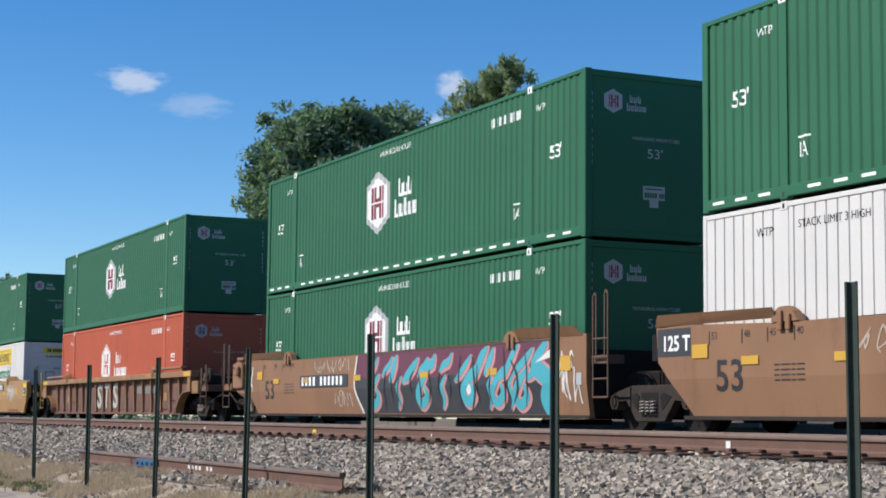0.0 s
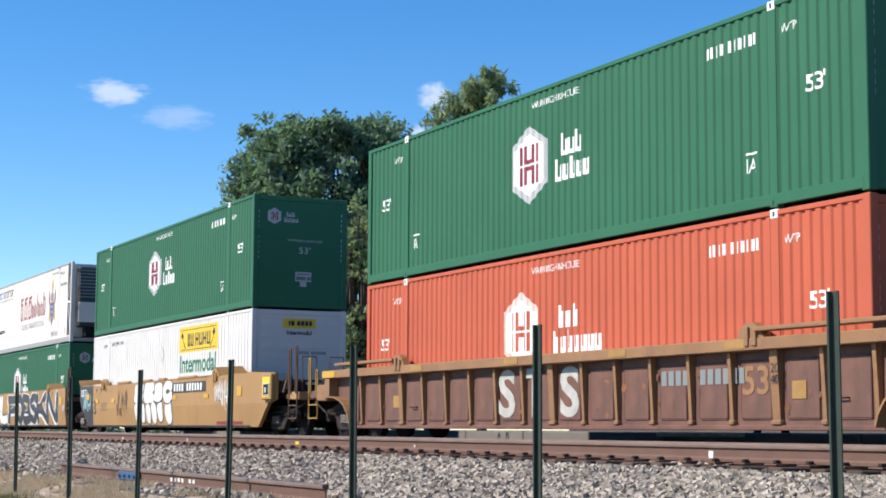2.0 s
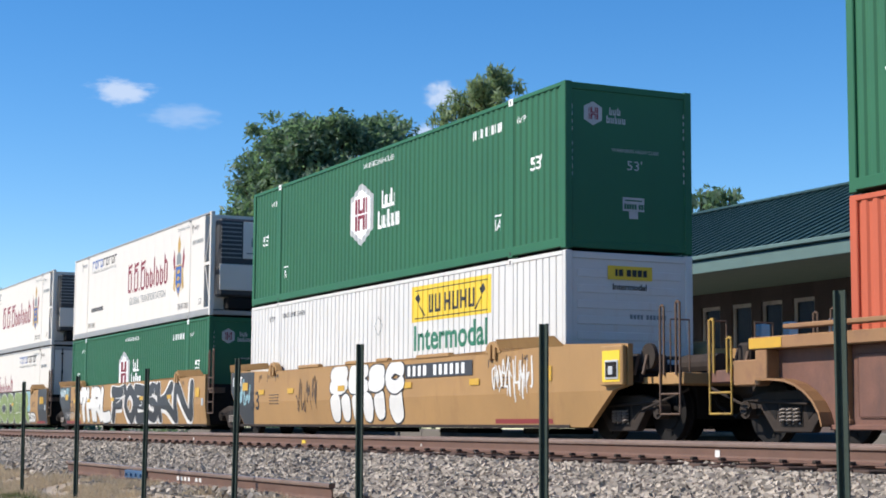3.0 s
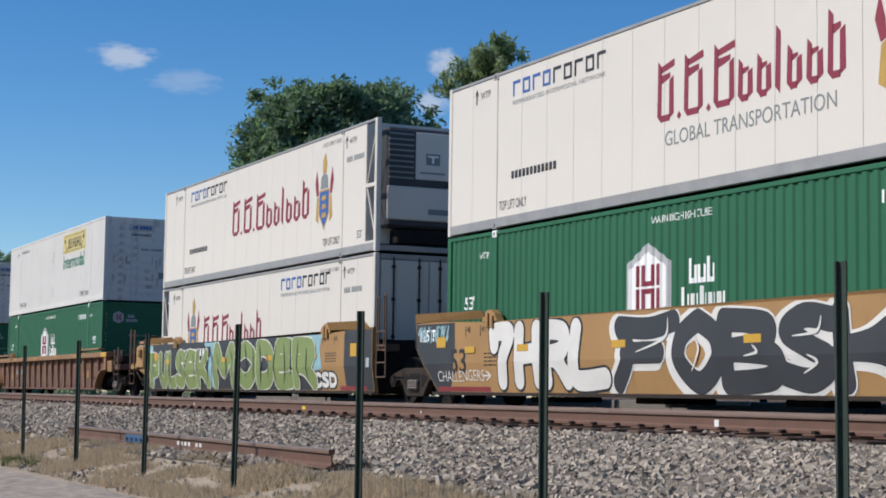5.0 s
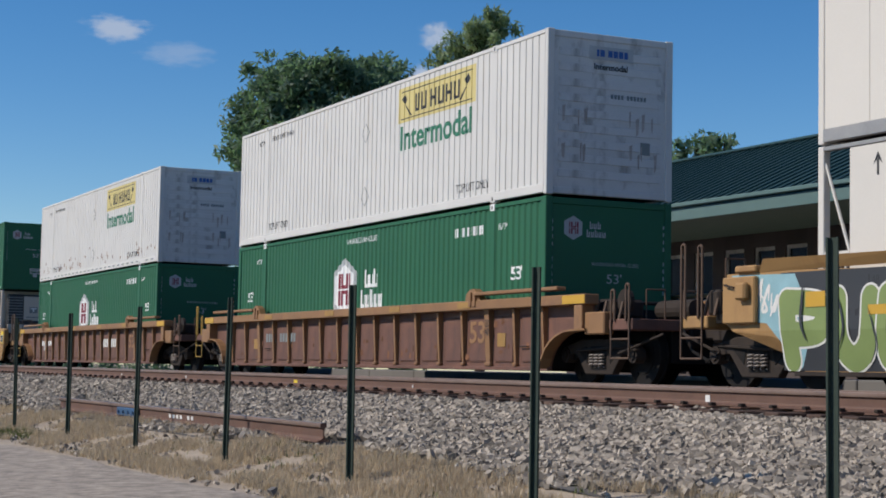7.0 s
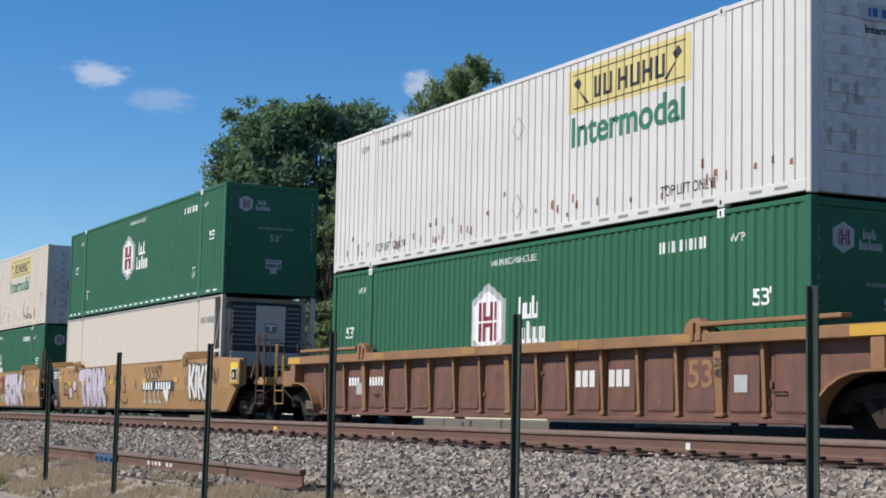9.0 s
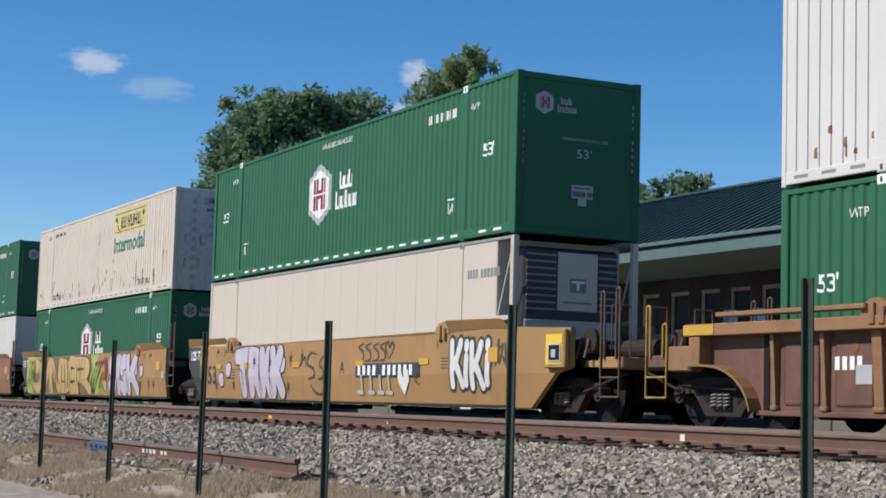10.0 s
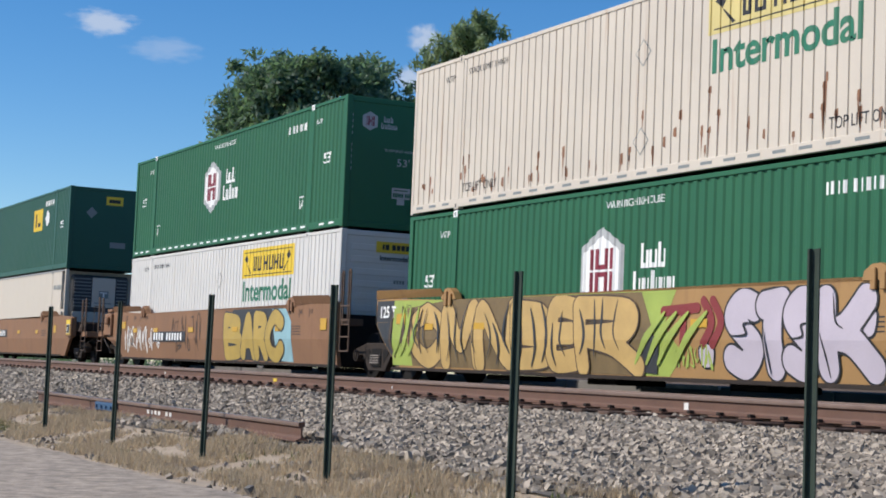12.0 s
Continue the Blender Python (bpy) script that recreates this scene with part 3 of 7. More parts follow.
    if old:
        def runs():
            rr = random.Random(len(key))
            bm = bmesh.new()
            for y0 in (-0.62, -0.5, 0.42, 0.55, 0.66, 0.9, -0.95):
                for k in range(2):
                    y1, top, w = y0 + rr.uniform(-0.05, 0.05), 0.75 + k * 0.6 + rr.uniform(0, 0.2), rr.uniform(0.015, 0.04)
                    poly(bm, [(y1 - w, top), (y1 - w * 0.7, top - rr.uniform(0.2, 0.32)), (y1 + w * 0.6, top - 0.25), (y1 + w, top + 0.03)], 0.0004 * k)
            return on_end(bm, ex + 0.014)
        decal(c, "rust_staining", (key, "runs"), runs, GRIME, "brown dirt runs on the end wall")["kind"] = "stuff"
    decal(c, "vent_cover", (key, "vent"), lambda: on_end(bars_bm(0.62, 0.8, [0.2], 0.22), ex + 0.012), MARKG)
    return c


def reefer_container(m, label, crest=1, blank=False, unit=True, plain=False):
    """Smooth white refrigerated container; the machine sits in an open frame at its +x end."""
    c = thing("refrigerated_container", label, "container", m, "stacked containers")
    key = "reef%d%d" % (unit, plain)
    paint = REEFC if plain else REEFER
    h = LEN / 2
    cut = h - 0.62 if unit else h - 0.1
    back = -h + 0.1 if unit else -h + 0.62
    z0, z1 = 0.20, HIGH - 0.07
    for s in (-1, 1):
        for i, (a, b) in enumerate(((back, -FORTY / 2 - 0.06), (-FORTY / 2 + 0.06, FORTY / 2 - 0.06), (FORTY / 2 + 0.06, cut))):
            n = max(1, round((b - a) / 0.9))
            wd = (b - a) / n
            pm = cached((key, "side", s, i), lambda: mesh_of(boxm(0.003, wd - 0.003, s * (WID / 2 - 0.06), s * (WID / 2 - 0.022), z0, z1, bev=0.004), paint))
            for k in range(n):
                part("side_panel", pm, None, c, at=pose(a + wd * k, 0, 0))
        part("bottom_rail", cached((key, "br", s), lambda: mesh_of(boxm(-h + 0.1, h - 0.1, s * (WID / 2 - 0.09), s * (WID / 2 - 0.003), 0.02, z0, bev=0.01), GREYRAIL)), None, c)
        part("top_rail", cached((key, "tr", s), lambda: mesh_of(boxm(-h + 0.1, h - 0.1, s * (WID / 2 - 0.09), s * (WID / 2 - 0.004), z1, HIGH - 0.01, bev=0.01), GREYRAIL)), None, c)
        for e in (-1, 1):
            part("lift_post", cached((key, "lp", s), lambda: mesh_of(boxm(-0.06, 0.06, s * (WID / 2 - 0.09), s * (WID / 2 - 0.008), 0.02, HIGH - 0.01, bev=0.01), paint)), None, c, at=pose(e * FORTY / 2, 0, 0))
            part("corner_post", cached((key, "cp", s, e), lambda: mesh_of(boxm(e * (h - 0.12), e * h, s * (WID / 2 - 0.12), s * (WID / 2 - 0.006), 0, HIGH - 0.004, bev=0.01), paint)), None, c)
            for zz in (0.0, HIGH - 0.13):
                part("corner_casting", cached((key, "cast", s), lambda: casting_mesh(s, GREYRAIL)), None, c, at=pose(e * FORTY / 2, 0, zz))
        if not unit:
            def brace_back():
                bm = bmesh.new()
                y = s * (WID / 2 - 0.05)
                rod(bm, (-h + 0.08, y, HIGH - 0.15), (back - 0.03, y, HIGH / 2 + 0.05), 0.022)
                rod(bm, (back - 0.03, y, HIGH / 2 - 0.02), (-h + 0.08, y, 0.25), 0.022)
                box(bm, -h + 0.1, back, y - 0.03, y + 0.03, HIGH / 2 - 0.03, HIGH / 2 + 0.05)
                return mesh_of(bm, paint)
            part("brace", cached((key, "brace_back", s), brace_back), None, c)
        if unit:
            def brace():
                bm = bmesh.new()
                y = s * (WID / 2 - 0.05)
                rod(bm, (h - 0.08, y, HIGH - 0.15), (cut + 0.03, y, HIGH / 2 + 0.05), 0.022)
                rod(bm, (cut + 0.03, y, HIGH / 2 - 0.02), (h - 0.08, y, 0.25), 0.022)
                box(bm, cut, h - 0.1, y - 0.03, y + 0.03, HIGH / 2 - 0.03, HIGH / 2 + 0.05)
                box(bm, cut - 0.02, h - 0.1, y - 0.04, y + 0.03, 0.1, 0.24)
                return mesh_of(bm, paint)
            part("brace", cached((key, "brace", s), brace), None, c)
    part("roof", cached((key, "roof"), lambda: mesh_of(boxm(back - 0.04, cut + 0.02, -WID / 2 + 0.08, WID / 2 - 0.08, HIGH - 0.07, HIGH - 0.025), paint)), None, c)
    part("floor", cached((key, "floor"), lambda: mesh_of(boxm(-h + 0.08, h - 0.08, -WID / 2 + 0.09, WID / 2 - 0.09, 0.05, 0.17), BLACK)), None, c)
    part("rear_wall", cached((key, "rear"), lambda: mesh_of(boxm(back - 0.09, back - 0.04, -WID / 2 + 0.12, WID / 2 - 0.12, 0.02, HIGH - 0.04), paint)), None, c)
    if unit:
        part("bulkhead", cached((key, "bulk"), lambda: mesh_of(boxm(cut - 0.06, cut + 0.01, -WID / 2 + 0.03, WID / 2 - 0.03, 0.05, HIGH - 0.03), paint)), None, c)
        part("front_beam", cached((key, "beam"), lambda: mesh_of(boxm(h - 0.1, h - 0.01, -WID / 2 + 0.12, WID / 2 - 0.12, 0.02, 0.14, bev=0.01), GREYRAIL)), None, c)
        u = part("cooling_unit", cached((key, "unit"), lambda: mesh_of(boxm(cut + 0.012, h - 0.16, -0.98, 0.98, 0.55, HIGH - 0.16, bev=0.06), DARKP)), None, c, "dark refrigeration unit with a white panel")
        part("panel", cached((key, "up"), lambda: mesh_of(boxm(h - 0.165, h - 0.14, -0.30, 0.52, 1.62, HIGH - 0.24, bev=0.01), paint)), None, u)
        part("lower_panel", cached((key, "ulp"), lambda: mesh_of(boxm(h - 0.165, h - 0.13, -0.98, 0.96, 0.72, 1.45, bev=0.02), paint)), None, u)
        for j in (-1, 1):
            def grille():
                bm = bmesh.new()
                x0, x1 = (-0.93, -0.34) if j < 0 else (0.56, 0.93)
                for k in range(9):
                    z = 1.62 + k * 0.12
                    box(bm, h - 0.165, h - 0.145, x0, x1, z, z + 0.035)
                return mesh_of(bm, MARKG)
            part("grille", cached((key, "gr", j), grille), None, u)

        def emb():
            bm = bmesh.new()
            rect(bm, -0.06, 1.95, 0.28, 2.2, 0, 0)
            rect(bm, -0.02, 2.12, 0.24, 2.16, 0.003, 1)
            rect(bm, 0.08, 1.99, 0.14, 2.12, 0.003, 1)
            bars_bm(-0.2, 1.75, [0.6], 0.04, 0, bm, 0, 0)
            return on_end(bm, h - 0.142)
        part("plate", cached((key, "emb"), lambda: mesh_of(emb(), [MARKG, MARK])), None, u)
        part("hatch", cached((key, "hatch"), lambda: mesh_of(boxm(h - 0.132, h - 0.12, 0.0, 0.5, 0.86, 0.98, bev=0.004), MARKG)), None, u)
        part("machinery", cached((key, "mach"), lambda: mesh_of(boxm(cut + 0.015, h - 0.2, -0.7, 0.8, 0.2, 0.53, bev=0.03), BLACK)), None, c)
    else:
        end_wall(c, key, GREYRAIL, 0)
        for j in (-1, 1):
            d = part("door", cached((key, "door", j), lambda: mesh_of(boxm(h - 0.05, h - 0.006, 0.02 * j, j * (WID / 2 - 0.16), 0.16, HIGH - 0.16, bev=0.012), paint)), None, c, "grimy white rear door")
            for yy in (0.25, 0.85):
                def bar():
                    bm = bmesh.new()
                    rod(bm, (h + 0.02, yy * j, 0.1), (h + 0.02, yy * j, HIGH - 0.1), 0.02)
                    for z in (0.3, 1.1, 1.9, 2.6):
                        box(bm, h - 0.007, h + 0.03, yy * j - 0.04, yy * j + 0.04, z - 0.03, z + 0.03)
                    box(bm, h + 0.02, h + 0.04, yy * j - 0.02, yy * j + 0.3 * j, 1.0, 1.04)
                    return mesh_of(bm, STEEL)
                part("locking_bar", cached((key, "bar", j, yy), bar), None, d)
    if plain:
        decal(c, "number_bars", (key, "num"), lambda: on_side(bars_bm(6.35, 2.2, [0.07] * 4 + [-0.05] + [0.09] * 6, 0.16, 0.035), "flat"), MARKG)
        decal_text(c, "53'", 0.2, 6.4, 0.4, "flat", MARKK)
        return c
    # word marks as dark red and blue plain blocks, with a crest of plain shapes
    S = 1 if crest == 1 else -1

    def mark():
        bm = bmesh.new()
        x = 0.0
        rr = random.Random(8)
        z = (1.05 if blank else 1.17) if crest == 1 else 1.0
        for i, wdt in enumerate([0.55, 0.14, 0.6, 0.14, 0.62, 0.44, 0.42, 0.22, 0.42, 0.44, 0.46]):
            big = i in (0, 2, 4)
            hh = 0.98 if big or i in (7, 10) else 0.66
            if wdt < 0.2:
                poly(bm, [(x, z + 0.06), (x + 0.07, z), (x + 0.14, z + 0.06), (x + 0.07, z + 0.13)])
            else:
                t = 0.13
                poly(bm, [(x, z + 0.12), (x + t, z), (x + t + 0.02, z + hh - 0.1), (x + 0.03, z + hh)])
                if wdt > 0.3:
                    poly(bm, [(x + wdt - t - 0.04, z + 0.05), (x + wdt - 0.02, z + 0.12), (x + wdt - 0.03, z + hh * 0.72), (x + wdt - t - 0.03, z + hh * 0.66)])
                    rect(bm, x + t, z + 0.02, x + wdt - t - 0.02, z + 0.12)
                    poly(bm, [(x + t, z + hh * 0.62), (x + wdt - t, z + hh * 0.7), (x + wdt - t, z + hh * 0.78), (x + t, z + hh * 0.76)])
                if big:
                    poly(bm, [(x + t, z + hh - 0.1), (x + wdt, z + hh - 0.02), (x + wdt, z + hh - 0.13), (x + t, z + hh - 0.2)])
            x += wdt + 0.08
        x0, x1 = (-3.96, 0.84) if crest == 2 else (-1.66, 4.04) if blank else (-0.66, 3.85)
        top = max(v.co.x for v in bm.verts)
        for v in bm.verts:
            v.co.x = x0 + v.co.x * (x1 - x0) / top
        return on_side(bm, "flat")
    decal(c, "word_mark", (key, "mark", crest, blank), mark, MARKR, "dark red word mark")
    cx, cz = (5.0, 1.52) if crest == 1 else (-4.94, 1.55)

    def crest_bm():
        bm = bmesh.new()
        poly(bm, [(cx - 0.32, cz - 0.45), (cx, cz - 0.82), (cx + 0.32, cz - 0.45), (cx + 0.32, cz + 0.12), (cx - 0.32, cz + 0.12)], 0, 0)
        poly(bm, [(cx - 0.28, cz - 0.42), (cx, cz - 0.75), (cx + 0.28, cz - 0.42), (cx + 0.28, cz + 0.08), (cx - 0.28, cz + 0.08)], 0.002, 1)
        for k in range(3):
            zz = cz - 0.06 - k * 0.2
            poly(bm, [(cx - 0.16, zz - 0.05), (cx - 0.02, zz - 0.08), (cx + 0.15, zz - 0.04), (cx + 0.1, zz + 0.05), (cx - 0.1, zz + 0.04)], 0.004, 0)
        for s in (-1, 1):
            poly(bm, [(cx + s * 0.34, cz - 0.65), (cx + s * 0.52, cz - 0.55), (cx + s * 0.46, cz - 0.05), (cx + s * 0.36, cz)], 0, 0)
            poly(bm, [(cx + s * 0.35, cz + 0.02), (cx + s * 0.47, cz - 0.02), (cx + s * 0.58, cz + 0.3), (cx + s * 0.48, cz + 0.62), (cx + s * 0.38, cz + 0.3)], 0, 2)
        poly(bm, [(cx - 0.24, cz + 0.14), (cx + 0.24, cz + 0.14), (cx + 0.2, cz + 0.42), (cx, cz + 0.52), (cx - 0.2, cz + 0.42)], 0, 3)
        poly(bm, [(cx - 0.1, cz + 0.5), (cx + 0.12, cz + 0.5), (cx + 0.16, cz + 0.72), (cx + 0.04, cz + 0.98), (cx - 0.12, cz + 0.8)], 0, 0)
        return on_side(bm, "flat")
    decal(c, "crest", (key, "crest", crest), crest_bm, [mat_gold, MARKB, MARKR, MARKG], "painted crest with a blue shield")
    tx = -5.45 if crest == 1 else 2.23

    def temp():
        bm = bmesh.new()
        x = tx
        for i in range(9):
            mi = 0 if i < 4 else 1
            rect(bm, x, 2.36, x + 0.06, 2.64, 0, mi)
            rect(bm, x + 0.06, 2.58, x + 0.28, 2.64, 0, mi)
            if i % 2:
                rect(bm, x + 0.06, 2.36, x + 0.28, 2.41, 0, mi)
                rect(bm, x + 0.22, 2.41, x + 0.28, 2.58, 0, mi)
            x += 0.37
        return on_side(bm, "flat")
    decal(c, "word_mark", (key, "temp", crest), temp, [MARKB, MARKK], "blue and black word mark")
    decal_text(c, "REFRIGERATED INTERMODAL NETWORK", 0.085, tx, 2.2, "flat", MARKG, span=3.25)
    if crest == 1:
        decal(c, "lettering", (key, "site"), lambda: on_side(bars_bm(-5.48, 0.86, [0.1] * 12, 0.14, 0.04), "flat"), MARKK)
        if not blank:
            decal_text(c, "GLOBAL TRANSPORTATION", 0.24, -0.44, 0.80, "flat", MARKG, span=4.1)
    decal_text(c, "TOP LIFT ONLY", 0.18, 4.95, 0.32, "flat", MARKK, span=1.05)
    decal_text(c, "TOP LIFT ONLY", 0.18, -5.95, 0.32, "flat", MARKK, span=1.05)
    for x in (-FORTY / 2 - 0.75, FORTY / 2 + 0.3):
        decal_text(c, "WTP", 0.14, x + 0.1, 2.5, "flat", MARKK)

        def arrow():
            bm = bmesh.new()
            ax = x - 0.06
            rect(bm, ax - 0.02, 2.42, ax + 0.02, 2.62)
            poly(bm, [(ax - 0.09, 2.56), (ax, 2.72), (ax + 0.09, 2.56), (ax, 2.63)])
            return on_side(bm, "flat")
        decal(c, "arrow", (key, "arr", x), arrow, MARKK)
    decal_text(c, "STACK LIMIT 3 HIGH", 0.10, 4.85, 2.62, "flat", MARKG, span=1.15)
    decal_text(c, "53'", 0.18, 7.0, 0.35, "flat", MARKK)
    decal(c, "number_bars", (key, "num"), lambda: on_side(bars_bm(6.35, 2.1, [0.06] * 4 + [-0.03] + [0.07] * 6, 0.12, 0.03), "flat"), MARKG)
    return c


def rust_marks(c, key, n, seed, big):
    """Small rust spots and runs low on a grooved side."""
    rr = random.Random(seed)
    bm = bmesh.new()
    for i in range(n):
        x, z = rr.uniform(-7.8, 7.8), 0.3 + abs(rr.gauss(0, 0.35 if big else 0.18))
        w, h = rr.uniform(0.02, 0.05), rr.uniform(0.04, 0.10)
        poly(bm, [(x - w, z - h * 0.6), (x + w, z - h), (x + w * 0.9, z + h), (x - w * 0.7, z + h * 0.8)])
        if big and rr.random() < 0.7:
            t = rr.uniform(0.15, 0.7)
            poly(bm, [(x - w * 0.6, z - h * 0.6), (x, z - h - t), (x + w * 0.5, z - h * 0.9)])
    for v in bm.verts:
        v.co.y = max(0.2, v.co.y)
    part("rust_staining", mesh_of(on_side(bm, "groove", 0.003), RUSTM), None, c, "brown rust spots and runs")["kind"] = "stuff"
    return c


def dark_container(m, label):
    """Dark green corrugated container with a small yellow plate."""
    c = thing("shipping_container", label, "container", m, "stacked containers")
    frame_parts(c, "dark", "wide", DARKG, DARKG)
    end_wall(c, "dark", DARKG, 0)

    def plate():
        bm = bmesh.new()
        rect(bm, 2.6, 1.55, 4.0, 2.35)
        rect(bm, 2.9, 1.70, 3.1, 2.2, 0.002, 1)
        rect(bm, 3.3, 1.70, 3.7, 1.85, 0.002, 1)
        poly(bm, [(4.4, 1.95), (4.75, 1.6), (5.1, 1.95), (4.75, 2.3)], 0, 2)
        return on_side(bm, "wide")
    decal(c, "name_plate", ("dark", "plate"), plate, [MARKY, MARKK, MARK], "small yellow plate")

    def back():
        bm = bmesh.new()
        rect(bm, 0.0, 2.3, 0.6, 2.6)
        rect(bm, 0.1, 2.38, 0.5, 2.5, 0.003, 1)
        poly(bm, [(-0.7, 2.0), (-0.5, 1.8), (-0.3, 2.0), (-0.5, 2.2)], 0, 2)
        rect(bm, 0.2, 0.8, 0.75, 1.0, 0, 2)
        return on_end(bm, LEN / 2 - 0.03)
    decal(c, "name_plate", ("dark", "back"), back, [MARKY, MARKK, MARKG])
    decal_text(c, "53'", 0.24, 6.82, 1.48, "wide", MARK, bold=0.004, span=0.42)
    decal_text(c, "53'", 0.24, -7.33, 1.48, "wide", MARK, bold=0.004, span=0.42)
    decal(c, "number_bars", ("dark", "num"), lambda: on_side(bars_bm(4.3, 2.40, [0.08] * 4 + [-0.03] + [0.08] * 6, 0.18, 0.045), "wide"), MARK)
    return c


DARKG = mat("container_dark_green", (0.008, 0.075, 0.045), 0.5, var=0.1, scale=0.7)
mat_gold = mat("crest_gold", (0.42, 0.26, 0.06), 0.6, var=0.2)


# ---------------------------------------------------------------- well cars
HALF = LEN / 2
SIDE = 1.485            # half the width of a well car


def side_y(z):
    return -SIDE + max(0.0, 0.80 - z) * 0.13


def slab_mesh(s, left, right, paint):
    """The deep side of a smooth well car: upright above, leaning in below."""
    o = []
    o += [(-HALF - 0.02, 0.22), (-HALF - 0.26, 0.46), (-HALF - 0.92, 1.06), (-HALF - 0.97, 1.58)] if left == "artic" else [(-HALF - 0.05, 0.22), (-HALF - 0.27, 0.44), (-HALF - 0.45, 0.62), (-HALF - 0.70, 0.72), (-HALF - 1.60, 0.80), (-HALF - 1.75, 0.90), (-HALF - 1.75, 1.60)]
    o += [(-HALF - 0.1, 1.60), (-HALF + 2.2, 1.53), (HALF - 2.2, 1.53), (HALF + 0.1, 1.60)]
    o += [(HALF + 0.39, 1.60), (HALF + 0.39, 0.22)] if right == "artic" else [(HALF + 2.3, 1.52), (HALF + 2.3, 0.88), (HALF + 1.85, 0.80), (HALF + 0.95, 0.22)]
    bm = bmesh.new()
    prism(bm, o, 0, 0.09)
    bmesh.ops.triangulate(bm, faces=bm.faces[:])
    bmesh.ops.bisect_plane(bm, geom=bm.verts[:] + bm.edges[:] + bm.faces[:], plane_co=(0, 0, 0.80), plane_no=(0, 0, 1))
    for v in bm.verts:
        v.co.y = s * -1 * (side_y(v.co.z) + v.co.y)
    if s < 0:
        for v in bm.verts:
            v.co.y = -abs(v.co.y)
    return mesh_of(bm, paint)


def sill_bm(x0, x1, s):
    """Bottom chord and the seam along it."""
    bm = bmesh.new()
    y = side_y(0.24)
    box(bm, x0, x1, s * abs(y + 0.12), s * abs(y - 0.02), 0.20, 0.26, bev=0.006)
    return bm


def coil_bm(x, z0, z1, r, y, turns=4.0):
    """A coil spring: one round bar wound upwards."""
    bm = bmesh.new()
    n, bar, prev = int(turns * 10), (z1 - z0) / turns * 0.30, None
    for i in range(n + 1):
        a = 2 * math.pi * turns * i / n
        c = Vector((x + (r - bar) * math.cos(a), y + (r - bar) * math.sin(a), z0 + bar + (z1 - z0 - 2 * bar) * i / n))
        out = Vector((math.cos(a), math.sin(a), 0))
        ring = [bm.verts.new(c + out * bar * math.cos(k * math.pi / 2.5) + Vector((0, 0, bar * math.sin(k * math.pi / 2.5)))) for k in range(5)]
        if prev:
            for k in range(5):
                bm.faces.new((prev[k], prev[(k + 1) % 5], ring[(k + 1) % 5], ring[k]))
        else:
            bm.faces.new(ring)
        prev = ring
    bm.faces.new(list(reversed(prev)))
    return bm


def side_frame_mesh():
    bm = bmesh.new()
    o = [(-1.12, 0.36), (-1.12, 0.62), (-0.55, 0.74), (0.55, 0.74), (1.12, 0.62), (1.12, 0.36), (0.98, 0.36), (0.98, 0.50), (0.70, 0.52), (0.42, 0.16), (-0.42, 0.16), (-0.70, 0.52), (-0.98, 0.50), (-0.98, 0.36)]
    prism(bm, o, -0.07, 0.07)
    bmesh.ops.bevel(bm, geom=bm.edges[:], offset=0.018, segments=1, affect='EDGES')
    return mesh_of(bm, STEEL, "side_frame")


def window_mesh():
    bm = bmesh.new()
    box(bm, -0.24, 0.24, -0.078, -0.06, 0.24, 0.62)
    for s in (-1, 1):
        prism(bm, [(s * 0.36, 0.34), (s * 0.62, 0.56), (s * 0.40, 0.62), (s * 0.30, 0.56)], -0.078, -0.06)
    return mesh_of(bm, BLACK, "opening")


def wheel_mesh():
    """Wheelset: two flanged wheels on an axle along y."""
    bm = bmesh.new()
    for s in (-1, 1):
        for r, y0, y1 in ((0.482, 0.70, 0.80), (0.507, 0.66, 0.70), (0.30, 0.80, 0.815)):
            rod(bm, (0, s * y0, 0), (0, s * y1, 0), r, 28)
        for k in range(4):
            a = k * math.pi / 2
            box(bm, 0.36 * math.cos(a) - 0.03, 0.36 * math.cos(a) + 0.03, s * 0.80, s * 0.812, 0.36 * math.sin(a) - 0.03, 0.36 * math.sin(a) + 0.03)
    rod(bm, (0, -1.02, 0), (0, 1.02, 0), 0.085, 14)
    return mesh_of(bm, BLACK, "wheelset")


WHEELS = []
TM = {}


